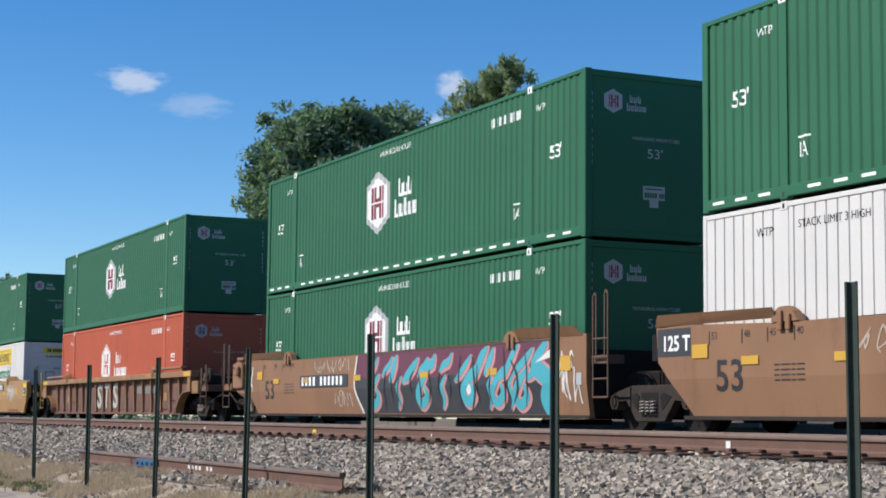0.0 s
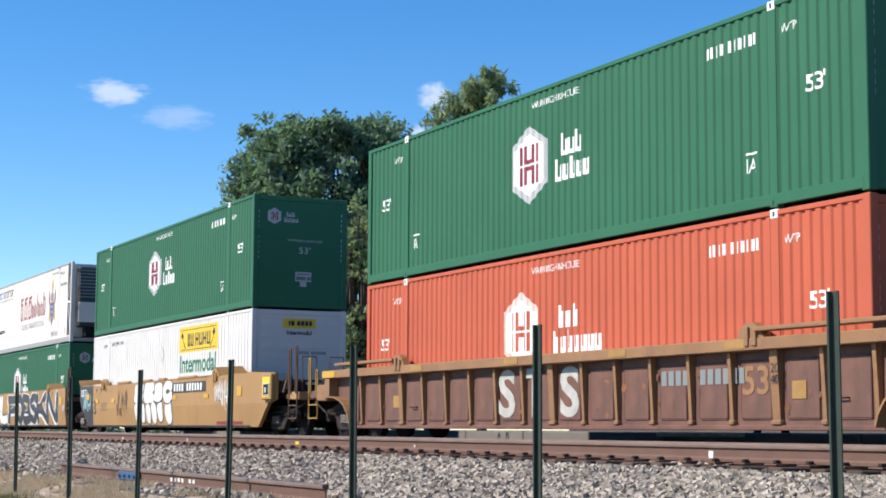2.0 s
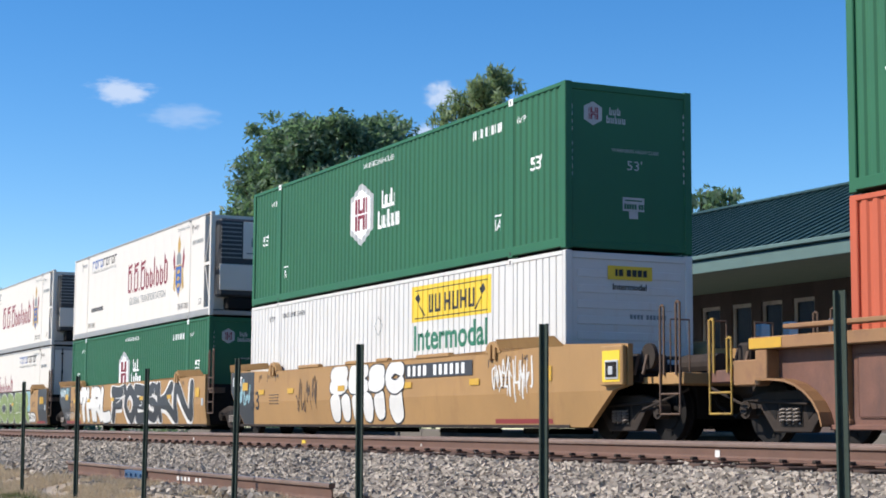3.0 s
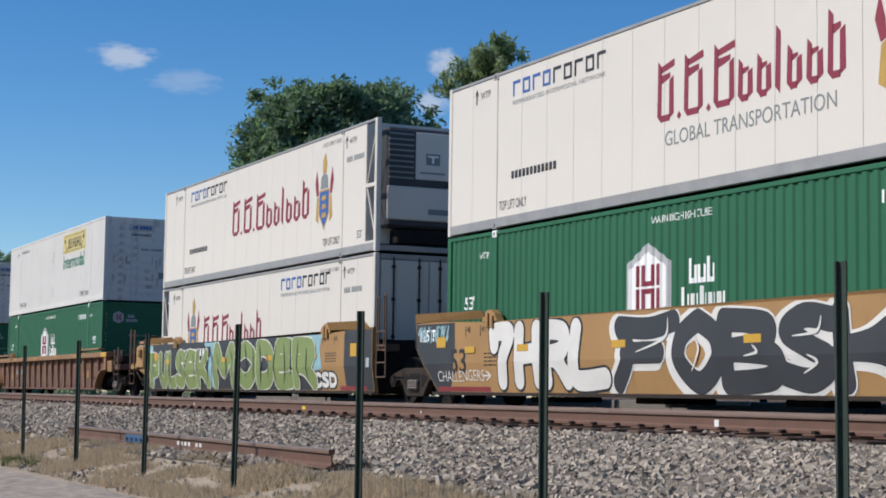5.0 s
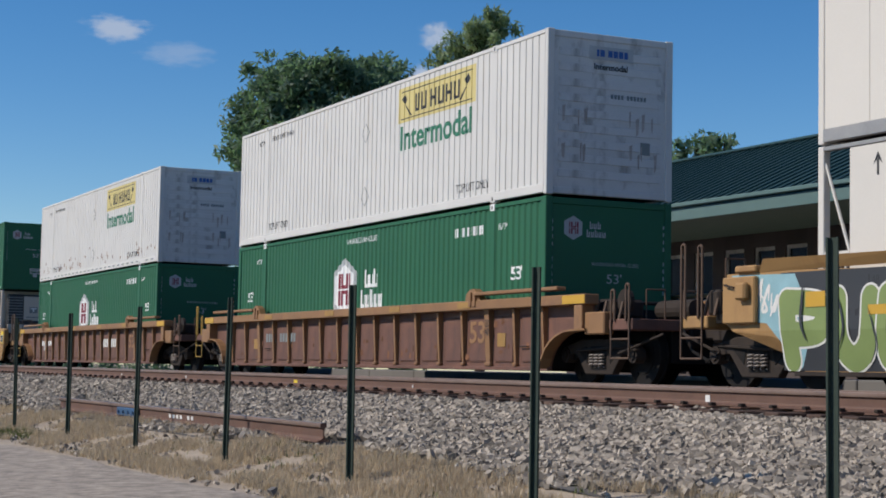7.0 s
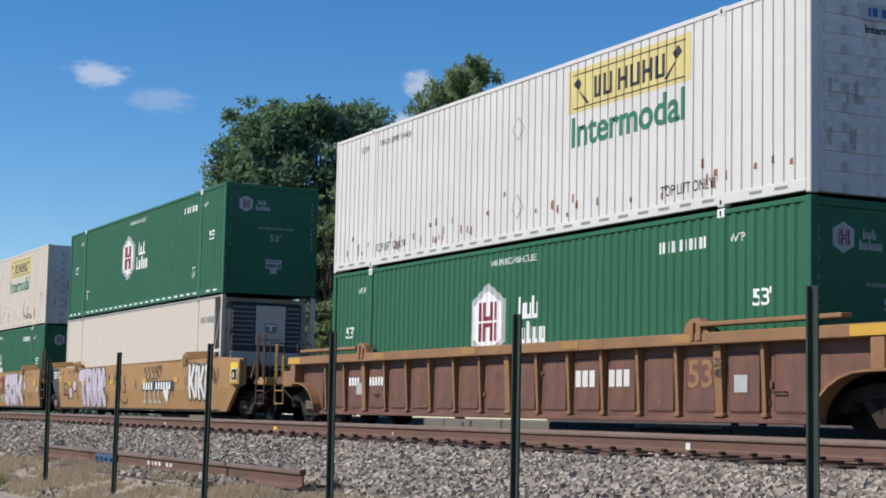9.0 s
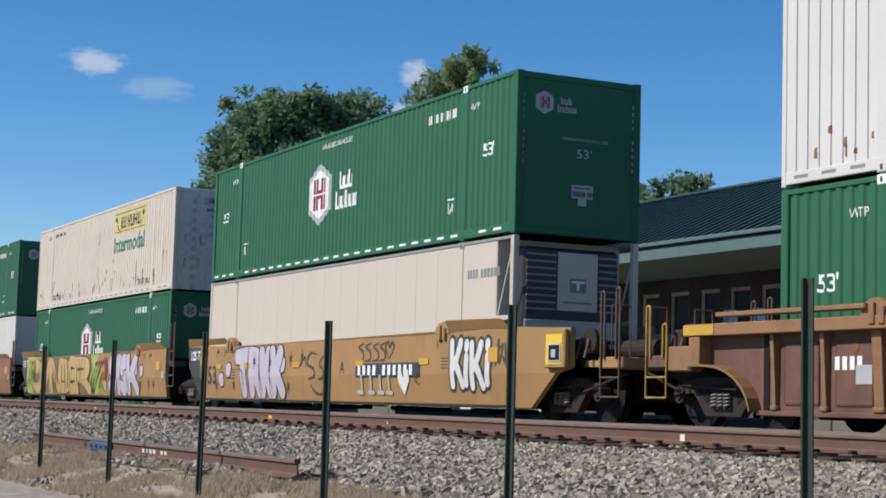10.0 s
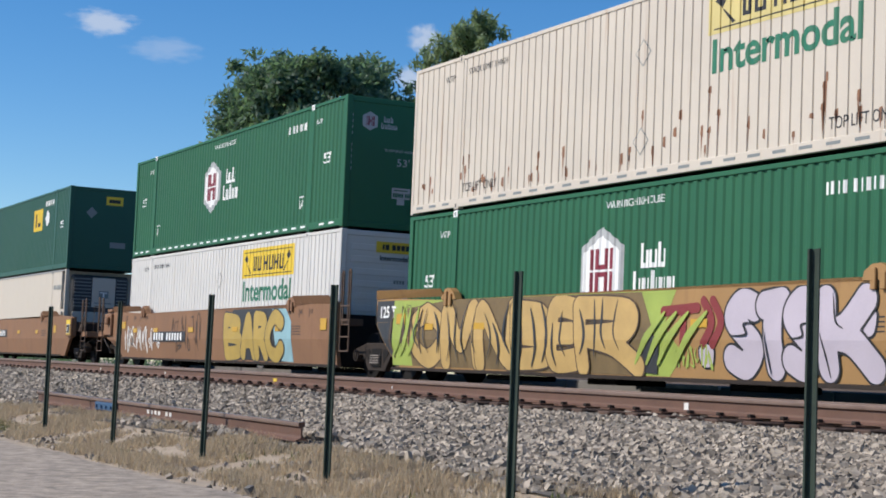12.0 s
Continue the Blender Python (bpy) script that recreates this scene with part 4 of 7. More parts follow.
def truck(car, x, heavy=False):
    """Freight truck: two cast side frames, springs, bolster, two wheelsets."""
    if not TM:
        TM["frame"], TM["open"], TM["wheel"] = side_frame_mesh(), window_mesh(), wheel_mesh()
        TM["coil"] = mesh_of(coil_bm(0, 0.27, 0.50, 0.068, -0.10), mat("spring_steel", (0.22, 0.19, 0.17), 0.55, 0.2, var=0.3), "springs")
        TM["bolster"] = mesh_of(boxm(-0.22, 0.22, -1.10, 1.10, 0.48, 0.66, bev=0.03), STEEL, "bolster")
        bm = bmesh.new()
        rod(bm, (0, -0.09, 0.48), (0, 0.09, 0.48), 0.13, 14)
        rod(bm, (0, -0.115, 0.48), (0, -0.0905, 0.48), 0.085, 6)
        TM["cap"] = mesh_of(bm, STEEL, "bearing_caps")
        bm = bmesh.new()
        box(bm, -0.72, 0.72, -0.6, 0.6, 0.30, 0.38)
        for s in (-1, 1):
            box(bm, s * 0.36, s * 0.44, -0.95, 0.95, 0.25, 0.5, bev=0.02)
            rod(bm, (s * 0.40, -0.86, 0.3), (s * 0.1, -0.86, 0.72), 0.022)
        TM["brake"] = mesh_of(bm, BLACK, "brake_beams")
    t = part("bolster", TM["bolster"], None, car, "dark steel freight truck", pose(x, 0, 0))
    for s in (-1, 1):
        turn = pose(0, s * 1.03, 0, 0, 0, 0 if s < 0 else 180)
        part("side_frame", TM["frame"], None, t, at=turn)
        part("spring_opening", TM["open"], None, t, at=turn)
        for dx in (-0.15, 0.0, 0.15):
            part("spring", TM["coil"], None, t, at=turn @ pose(dx, 0, 0))
        for dx in (-1.05, 1.05):
            part("bearing_cap", TM["cap"], None, t, at=turn @ pose(dx, 0, 0))
    part("brake_rigging", TM["brake"], None, t)
    for dx in (-0.89, 0.89):
        WHEELS.append((part("wheelset", TM["wheel"], None, t, at=pose(dx, 0, 0.482)), dx))


def flange_mesh(s, x0, x1, paint, dirn):
    """Raised guide plate that leans out over an end of the side."""
    bm = bmesh.new()
    y = -SIDE - 0.004
    a = 0.25 if dirn < 0 else 0.0
    b = 0.25 - a
    p = [(x0 + a * 0.2, 1.60), (x1 - b * 0.2, 1.56 if dirn > 0 else 1.60), (x1 - b, 1.74), (x0 + a, 1.77)]
    lo_ = [bm.verts.new((x, s * -1 * (y - (0.09 if z > 1.65 else 0.0)), z)) for x, z in p]
    hi_ = [bm.verts.new((x, s * -1 * (y - (0.09 if z > 1.65 else 0.0) + 0.02), z)) for x, z in p]
    bm.faces.new(lo_)
    bm.faces.new(list(reversed(hi_)))
    for i in range(4):
        bm.faces.new((lo_[i], lo_[(i + 1) % 4], hi_[(i + 1) % 4], hi_[i]))
    if s < 0:
        for v in bm.verts:
            v.co.y = -abs(v.co.y)
    return mesh_of(bm, paint)


def hook_mesh(paint):
    """Rounded casting that carries a container guide."""
    bm = bmesh.new()
    o = [(-0.30, 0), (-0.26, 0.12), (-0.12, 0.20), (0.04, 0.21), (0.18, 0.14), (0.30, 0)]
    prism(bm, o, -0.05, 0.09)
    box(bm, -0.12, -0.02, -0.09, -0.048, -0.12, 0.15, bev=0.01)
    box(bm, 0.06, 0.16, -0.09, -0.048, -0.12, 0.10, bev=0.01)
    return mesh_of(bm, paint)


def coupler_end(car, d, paint, tall=True, far=0.0):
    """Platform, striker, coupler, ladders and rails at a coupled end; d is +1 or -1."""
    e = d * HALF

    def plat():
        bm = bmesh.new()
        box(bm, e + d * 0.35, e + d * 3.05, -0.36, 0.36, 0.62, 1.02, bev=0.03)
        box(bm, e + d * 0.2, e + d * 2.3, -1.28, 1.28, 0.93, 1.06)
        box(bm, e + d * 0.5, e + d * 2.9, -0.62, 0.62, 0.36, 0.94)
        return mesh_of(bm, BLACK)
    part("draft_sill", cached(("plat", d), plat), None, car)

    def bulk():
        bm = bmesh.new()
        box(bm, e + d * 0.12, e + d * 0.24, -1.36, 1.36, 0.25, 1.30)
        return mesh_of(bm, BLACK)
    part("bulkhead", cached(("bulk", d), bulk), None, car)

    def coup():
        bm = bmesh.new()
        box(bm, e + d * 3.05, e + d * 3.62, -0.12, 0.12, 0.74, 0.98, bev=0.03)
        box(bm, e + d * 3.42, e + d * 3.74, -0.24, 0.14, 0.68, 1.02, bev=0.05)
        return mesh_of(bm, STEEL)
    part("coupler", cached(("coup", d), coup), None, car)

    def sillp():
        bm = bmesh.new()
        box(bm, e + d * (2.32 + far), e + d * (3.0 + far), -1.42, 1.42, 0.86, 1.04, bev=0.015)
        if far:
            box(bm, e + d * 2.25, e + d * 3.1, -1.2, 1.2, 0.90, 1.0)
        return mesh_of(bm, paint)
    part("end_sill", cached(("esill", d, paint.name, far), sillp), None, car)
    for s in (-1, 1):
        def lad():
            bm = bmesh.new()
            y = s * 1.44
            x0, x1 = e + d * (2.42 + far), e + d * (2.95 + far)
            t0, t1 = (2.06, 2.10) if tall else (1.50, 1.78 if d < 0 else 1.58)
            for x in (x0, x1):
                rod(bm, (x, y, 0.42), (x, y, 1.0), 0.016)
            for z in (0.42, 0.72):
                rod(bm, (x0, y, z), (x1, y, z), 0.016)
            rodpath(bm, [(x1, y, 1.0), (x1, y, t1 - 0.03), (x1 - d * 0.05, y, t1), (x1 - d * 0.10, y, t1 - 0.03), (x1 - d * 0.10, y, 1.0)], 0.021)
            rodpath(bm, [(x0, y, 1.0), (x0, y, t0 - 0.03), (x0 + d * 0.05, y, t0), (x0 + d * 0.10, y, t0 - 0.03), (x0 + d * 0.10, y, 1.0)], 0.021)
            return mesh_of(bm, RAILING if tall or d > 0 else RAILY)
        part("step_ladder", cached(("lad", d, s, tall, far), lad), None, car, "bent steel steps and hand rails")

    def rail_loop(y):
        bm = bmesh.new()
        top = 1.9 if tall else 1.52
        rodpath(bm, [(e + d * 2.6, y, 1.0), (e + d * 2.6, y, top), (e + d * 2.6, y + 0.35, top), (e + d * 2.6, y + 0.35, 1.0)], 0.014)
        return mesh_of(bm, RAILING)
    for y in (-0.9, -0.2, 0.7):
        part("end_railing", cached(("railing", d, y, tall), lambda: rail_loop(y)), None, car)
    part("cross_rod", cached(("xrod", d), lambda: mesh_of((lambda b_: (rod(b_, (e + d * 1.3, -1.2, 1.36), (e + d * 1.3, 1.2, 1.36), 0.03), b_)[1])(bmesh.new()), STEEL)), None, car)
    part("air_hose", cached(("hose", d), lambda: mesh_of((lambda b_: (rodpath(b_, [(e + d * 3.0, -0.5, 0.95), (e + d * 3.3, -0.5, 0.55), (e + d * 3.72, -0.45, 0.38)], 0.025), b_)[1])(bmesh.new()), BLACK)), None, car)
    if d > 0:
        part("brake_wheel", cached(("bw", d), lambda: mesh_of((lambda b_: (rod(b_, (e + 2.5, -1.25, 1.32), (e + 2.5, -1.18, 1.32), 0.2, 16), b_)[1])(bmesh.new()), STEEL)), None, car)
    else:
        part("control_box", cached(("cb", d), lambda: mesh_of(boxm(e + d * 2.2, e + d * 2.5, -1.3, -0.9, 1.04, 1.42, bev=0.04), STEEL)), None, car)
    part("brake_cylinder", cached(("bcyl", d), lambda: mesh_of((lambda b_: (rod(b_, (e + d * 1.4, 0.2, 1.24), (e + d * 2.4, 0.2, 1.24), 0.17, 14), b_)[1])(bmesh.new()), STEEL)), None, car)
    part("valve_box", cached(("vbox", d), lambda: mesh_of(boxm(e + d * 1.6, e + d * 2.1, -1.2, -0.6, 1.065, 1.38, bev=0.05), STEEL)), None, car)
    for k in range(4):
        part("pin", cached(("pin", d, k), lambda: mesh_of((lambda b_: (rod(b_, (e + d * (1.75 + 0.25 * k), -1.34, 1.04), (e + d * (1.75 + 0.25 * k), -1.26, 1.34), 0.03, 6), b_)[1])(bmesh.new()), RAILING)), None, car)
    for k, (xa, za, xb, zb) in enumerate(((1.0, 0.55, 2.6, 0.62), (2.3, 0.5, 3.4, 0.8))):
        part("brake_rod", cached(("brod", d, k), lambda: mesh_of((lambda b_: (rod(b_, (e + d * xa, -1.22, za), (e + d * xb, -1.1, zb), 0.022, 6), b_)[1])(bmesh.new()), STEEL)), None, car)
    truck(car, e + d * 1.5)


def artic_end(car, d, paint, with_truck):
    e = d * HALF

    def arm():
        bm = bmesh.new()
        box(bm, e + d * 0.3, e + d * 1.7, -0.4, 0.4, 0.62, 1.0, bev=0.03)
        box(bm, e + d * 0.12, e + d * 0.26, -1.36, 1.36, 0.25, 1.35)
        if d < 0:
            box(bm, e - 1.30, e - 0.30, -1.35, 1.35, 1.10, 1.50)
        return mesh_of(bm, BLACK)
    part("articulation_arm", cached(("arm", d), arm), None, car)
    if d > 0:
        for s in (-1, 1):
            def lad():
                bm = bmesh.new()
                y = s * 1.45
                x0, x1 = e + 0.55, e + 1.02
                rodpath(bm, [(x0, y, 0.55), (x0, y, 2.18), (x0 + 0.06, y, 2.25), (x0 + 0.10, y, 2.18), (x0 + 0.10, y, 1.2)], 0.02)
                rodpath(bm, [(x1, y, 0.55), (x1, y, 2.22), (x1 - 0.06, y, 2.28), (x1 - 0.10, y, 2.2), (x1 - 0.10, y, 1.2)], 0.02)
                for z in (0.55, 0.85, 1.2, 1.5):
                    rod(bm, (x0, y, z), (x1, y, z), 0.017)
                box(bm, e + 0.40, e + 0.95, s * 1.40, s * 1.1, 1.10, 1.24)
                return mesh_of(bm, RAILING)
            part("end_ladder", cached(("alad", s), lad), None, car, "tall bent hand rails with steps")
    if with_truck:
        truck(car, e + d * 1.72)


def on_car(bm, lift=0.004):
    """Lays a decal (x, z in the mesh's x, y) onto the near side of a smooth well car."""
    bmesh.ops.triangulate(bm, faces=bm.faces[:])
    bmesh.ops.bisect_plane(bm, geom=bm.verts[:] + bm.edges[:] + bm.faces[:], plane_co=(0, 0.80, 0), plane_no=(0, 1, 0))
    for v in bm.verts:
        v.co = (v.co.x, side_y(v.co.y) - lift - v.co.z, v.co.y)
    return bm


def flat_text(car, s, h, x, z, m, wide=1.0, bold=0.0, name="lettering", lift=0.004):
    return decal(car, name, ("car", s, h, x, z, m.name, wide, lift), lambda: on_car(text_bm(s, h, x, z, wide, bold), lift), m)


def plate_decal(car, name, x0, z0, x1, z1, m, lift=0.004):
    def mk():
        bm = bmesh.new()
        rect(bm, x0, z0, x1, z1)
        return on_car(bm, lift)
    return decal(car, name, ("plate", x0, z0, x1, z1, m.name, lift), mk, m)


def smooth_well_car(m, paint, label, left, right, number_x=None, number_z=0.86):
    car = thing("well_car", label, "railway wagon", m, "well cars")
    for s in (-1, 1):
        part("side", cached(("slab", s, left, right, paint.name), lambda: slab_mesh(s, left, right, paint)), None, car)
        part("bottom_chord", cached(("sill", s, paint.name), lambda: mesh_of(sill_bm(-HALF - 0.3, HALF + 0.38, s), STEEL)), None, car)
        for d in (-1, 1):
            x0, x1 = (-HALF - 1.05, -HALF + 2.05) if d < 0 else (HALF - 2.0, HALF + 0.35)
            part("guide_plate", cached(("fl", s, d, paint.name), lambda: flange_mesh(s, x0, x1, paint, d)), None, car)
            part("guide_hook", cached(("hook", paint.name), lambda: hook_mesh(paint)), None, car, at=pose(d * (HALF - 2.25), s * (SIDE - 0.03), 1.54, 0, 0, 0 if s < 0 else 180))

    fb = cached(("fbeam",), lambda: mesh_of(boxm(-0.2, 0.2, -1.36, 1.36, 0.2, 0.28), BLACK))
    ub = cached(("ubox",), lambda: mesh_of(boxm(-0.5, 0.4, -0.5, 0.5, 0.10, 0.198, bev=0.02), BLACK))
    for x in np.arange(-7.5, 7.6, 1.5):
        part("floor_beam", fb, None, car, at=pose(x, 0, 0))
    for x in (-5.6, 5.6, -2, 2):
        part("floor_box", ub, None, car, at=pose(x, 0, 0))
    (coupler_end if left == "couple" else artic_end)(*((car, -1, paint) if left == "couple" else (car, -1, paint, False)))
    (coupler_end if right == "couple" else artic_end)(*((car, 1, paint, True, 0.72) if right == "couple" else (car, 1, paint, True)))
    # yellow warning squares and load marks
    for x in (-HALF + 0.02, -HALF + 1.25, -HALF + 3.3, -1.6, 1.9, HALF - 3.2):
        plate_decal(car, "reflector", x, 0.98 if x > -HALF + 0.1 else 1.1, x + 0.4, 1.10 if x > -HALF + 0.1 else 1.30, REFL, 0.018)
    plate_decal(car, "reflector", HALF - 0.45, 1.0, HALF - 0.1, 1.25, REFL, 0.018)
    for k, (s_, x) in enumerate((("53", -HALF + 0.5), ("48", -HALF + 1.3), ("45", -HALF + 1.9), ("40", -HALF + 2.5), ("40", HALF - 2.4), ("45", HALF - 1.7), ("48", HALF - 1.1))):
        flat_text(car, s_, 0.11, x, 1.36, MARKK)
        plate_decal(car, "load_mark", x - 0.06, 1.28, x - 0.035, 1.48, MARKK)
    flat_text(car, "53", 0.46, -HALF + 0.58, 0.62, MARKK, 1.15, 0.01)

    def small():
        bm = bmesh.new()
        for k in range(4):
            bars_bm(-HALF + 2.0, 0.95 - k * 0.07, [0.12, 0.2, 0.09, 0.17], 0.022, 0.03, bm)
            bars_bm(HALF - 2.3, 1.08 - k * 0.06, [0.16, 0.1, 0.2, 0.12], 0.02, 0.03, bm)
        return on_car(bm)
    decal(car, "small_print", ("small",), small, MARKK)

    def box125():
        bm = bmesh.new()
        rect(bm, -HALF - 0.93, 1.14, -HALF - 0.03, 1.56)
        return on_car(bm, 0.003)
    if left == "artic":
        decal(car, "dark_plate", ("b125",), box125, DARKP)

        def wedge():
            bm = bmesh.new()
            poly(bm, [(-HALF - 0.90, 1.135), (-HALF - 0.90, 1.06), (-HALF - 0.25, 0.47), (-HALF - 0.04, 0.27), (-HALF + 0.06, 0.27), (-HALF, 0.80), (-HALF - 0.03, 1.135)])
            return on_car(bm, 0.003)
        if paint is YELL:
            decal(car, "dark_wedge", ("w125",), wedge, DARKP)
        flat_text(car, "125 T", 0.23, -HALF - 0.80, 1.23, MARK, 1.0, 0.008, lift=0.008)
    if number_x is not None:
        def num():
            bm = bmesh.new()
            rect(bm, number_x, number_z, number_x + 3.0, number_z + 0.28, 0, 0)
            bars_bm(number_x + 0.12, number_z + 0.04, [0.13, 0.13, 0.13, 0.14, -0.10, 0.13, 0.13, 0.13, 0.13, 0.13, 0.13], 0.20, 0.115, bm, 0.003, 1)
            return on_car(bm, 0.015)
        decal(car, "number_panel", ("num", number_x, number_z), num, [DARKP, MARK], "dark panel with white bars")
    if right == "artic":
        part("white_plate", cached(("wp",), lambda: mesh_of(boxm(HALF + 0.08, HALF + 0.25, -SIDE - 0.012, -SIDE - 0.003, 0.76, 0.96), MARKF)), None, car)
    else:
        cab = part("control_cabinet", cached(("cab", 1, paint.name), lambda: mesh_of(boxm(HALF + 1.62, HALF + 2.28, -SIDE - 0.10, -SIDE - 0.003, 0.87, 1.50, bev=0.02), paint)), None, car, "steel cabinet with a framed opening")
        part("yellow_plate", cached(("cabp",), lambda: mesh_of(boxm(HALF + 1.70, HALF + 2.22, -SIDE - 0.108, -SIDE - 0.1005, 0.93, 1.42), MARKY)), None, cab)
        part("opening_frame", cached(("cabf",), lambda: mesh_of(boxm(HALF + 1.80, HALF + 2.19, -SIDE - 0.125, -SIDE - 0.1085, 0.97, 1.27, bev=0.006), MARKF)), None, cab)
        part("opening", cached(("cabo",), lambda: mesh_of(boxm(HALF + 1.83, HALF + 2.16, -SIDE - 0.129, -SIDE - 0.1255, 1.0, 1.24), BLACK)), None, cab)
        part("latch", cached(("cabl",), lambda: mesh_of(boxm(HALF + 1.93, HALF + 2.06, -SIDE - 0.145, -SIDE - 0.1295, 1.04, 1.17, bev=0.005), MARKF)), None, cab)
    if left == "couple":
        cab = part("control_cabinet", cached(("cab", -1, paint.name), lambda: mesh_of(boxm(-HALF - 1.74, -HALF - 1.0, -SIDE - 0.09, -SIDE - 0.003, 0.90, 1.55, bev=0.02), paint)), None, car, "steel cabinet with a hinged lid")
        part("lid", cached(("cabt", paint.name), lambda: mesh_of(boxm(-HALF - 1.48, -HALF - 1.0, -SIDE - 0.07, -SIDE + 0.25, 1.605, 1.70, bev=0.02), paint)), None, cab)
        part("valve_box", cached(("cabv", paint.name), lambda: mesh_of(boxm(-HALF - 1.32, -HALF - 1.08, -SIDE - 0.20, -SIDE - 0.0905, 1.22, 1.46, bev=0.03), paint)), None, cab)
        part("latch", cached(("cabh",), lambda: mesh_of((lambda b_: (rodpath(b_, [(-HALF - 1.62, -SIDE - 0.09, 1.44), (-HALF - 1.62, -SIDE - 0.14, 1.44), (-HALF - 1.40, -SIDE - 0.14, 1.40), (-HALF - 1.40, -SIDE - 0.09, 1.40)], 0.014), b_)[1])(bmesh.new()), STEEL)), None, cab)
    return car


def ribbed_well_car(m, label, paint=None):
    """Stand-alone well car with upright stakes along its sides."""
    paint = paint or BROWN
    car = thing("well_car", label, "railway wagon", m, "well cars")
    H = HALF

    def web(s):
        bm = bmesh.new()
        arc = [(H + 0.32 + 0.03 * k + 0.85 * (1 - math.cos(k * math.pi / 12)), 0.24 + 0.62 * math.sin(k * math.pi / 12)) for k in range(7)]
        right_ = arc + [(H + 1.72, 0.86), (H + 1.72, 1.30)]
        left_ = [(-x, z) for x, z in reversed(right_)]
        prism(bm, right_ + left_, s * 1.345, s * 1.305)
        return mesh_of(bm, paint)

    def lip(s, d):
        bm = bmesh.new()
        for d in (d,):
            pts = [(d * (H + 0.32 + 0.03 * k + 0.85 * (1 - math.cos(k * math.pi / 12))), 0.24 + 0.62 * math.sin(k * math.pi / 12)) for k in range(7)] + [(d * (H + 1.8), 0.87)]
            for (xa, za), (xb, zb) in zip(pts, pts[1:]):
                a = [bm.verts.new((xa, s * y, za)) for y in (1.31, 1.55)]
                b = [bm.verts.new((xb, s * y, zb)) for y in (1.31, 1.55)]
                c_ = [bm.verts.new((xa - d * 0.02, s * y, za + 0.03)) for y in (1.31, 1.55)]
                e_ = [bm.verts.new((xb - d * 0.02, s * y, zb + 0.03)) for y in (1.31, 1.55)]
                for q in ((a[0], a[1], b[1], b[0]), (a[1], c_[1], e_[1], b[1]), (c_[0], e_[0], e_[1], c_[1]), (a[0], b[0], e_[0], c_[0])):
                    bm.faces.new(q)
        bmesh.ops.remove_doubles(bm, verts=bm.verts[:], dist=0.0005)
        return mesh_of(bm, CHORD)

    def stake(s, w):
        """Flat upright bar, a little deeper at the top, on a small foot."""
        bm = bmesh.new()
        ring = [[bm.verts.new((x, s * y, z)) for x, y in ((-w / 2, 1.342), (-w / 2, d), (w / 2, d), (w / 2, 1.342))] for z, d in ((0.27, 1.40), (1.284, 1.455))]
        a, b = ring
        for i in range(3):
            bm.faces.new((a[i], a[i + 1], b[i + 1], b[i]))
        bm.faces.new(a)
        bm.faces.new(b)
        box(bm, -w / 2 - 0.025, w / 2 + 0.025, s * 1.345, s * 1.43, 0.272, 0.34, bev=0.015)
        return mesh_of(bm, CHORD)

    for s in (-1, 1):
        part("side_web", cached(("web", s, paint.name), lambda: web(s)), None, car)
        for d in (-1, 1):
            part("arch_lip", cached(("lip", s, d), lambda: lip(s, d)), None, car)
        part("top_chord", cached(("tch", s), lambda: mesh_of(boxm(-H - 1.83, H + 1.83, s * 1.305, s * 1.565, 1.285, 1.455, bev=0.012), CHORD)), None, car, "tan steel top chord")
        part("bottom_chord", cached(("bch", s), lambda: mesh_of(boxm(-H - 0.34, H + 0.34, s * 1.30, s * 1.40, 0.20, 0.27, bev=0.01), BROWN)), None, car)
        for d in (-1, 1):
            part("guide_plate", cached(("gp", s, d), lambda: mesh_of(boxm(d * (H - 2.05), d * (H + 1.0), s * 1.44, s * 1.62, 1.535, 1.60, bev=0.012), CHORD)), None, car)
            part("guide_hook", cached(("hook", "rib"), lambda: hook_mesh(CHORD)), None, car, at=pose(d * (H - 2.2), s * 1.50, 1.46, 0, 0, 0 if s < 0 else 180))
            part("corner_stake", cached(("cst", s), lambda: mesh_of(boxm(-0.13, 0.13, s * 1.31, s * 1.555, 0.875, 1.283, bev=0.012), CHORD)), None, car, at=pose(d * (H + 1.58), 0, 0))
        sm, wide_ = cached(("stake", s), lambda: stake(s, 0.075)), cached(("stakew", s), lambda: stake(s, 0.17))
        plate_ = cached(("sidepanel", s, paint.name), lambda: mesh_of(boxm(-0.34, 0.36, s * 1.344, s * 1.368, 0.35, 1.17, bev=0.02), paint))
        for k in range(17):
            x = 0.12 + (k - 8) * 1.02
            part("stake", wide_ if k in (2, 8, 14) else sm, None, car, at=pose(x, 0, 0))
            if k < 16:
                part("side_panel", plate_, None, car, at=pose(x + 0.51, 0, 0))

    fb = cached(("fbeamb",), lambda: mesh_of(boxm(-0.2, 0.2, -1.3, 1.3, 0.205, 0.28), BLACK))
    for x in np.arange(-7.5, 7.6, 1.5):
        part("floor_beam", fb, None, car, at=pose(x, 0, 0))
    coupler_end(car, -1, BROWN, False)
    coupler_end(car, 1, BROWN, False)
    for d in (-1, 1):
        for s in (-1, 1):
            part("step_bracket", cached(("sbr", s, d), lambda: mesh_of(boxm(d * (H + 1.70), d * (H + 2.3), s * 1.30, s * 1.50, 0.80, 1.16, bev=0.02), CHORD)), None, car)
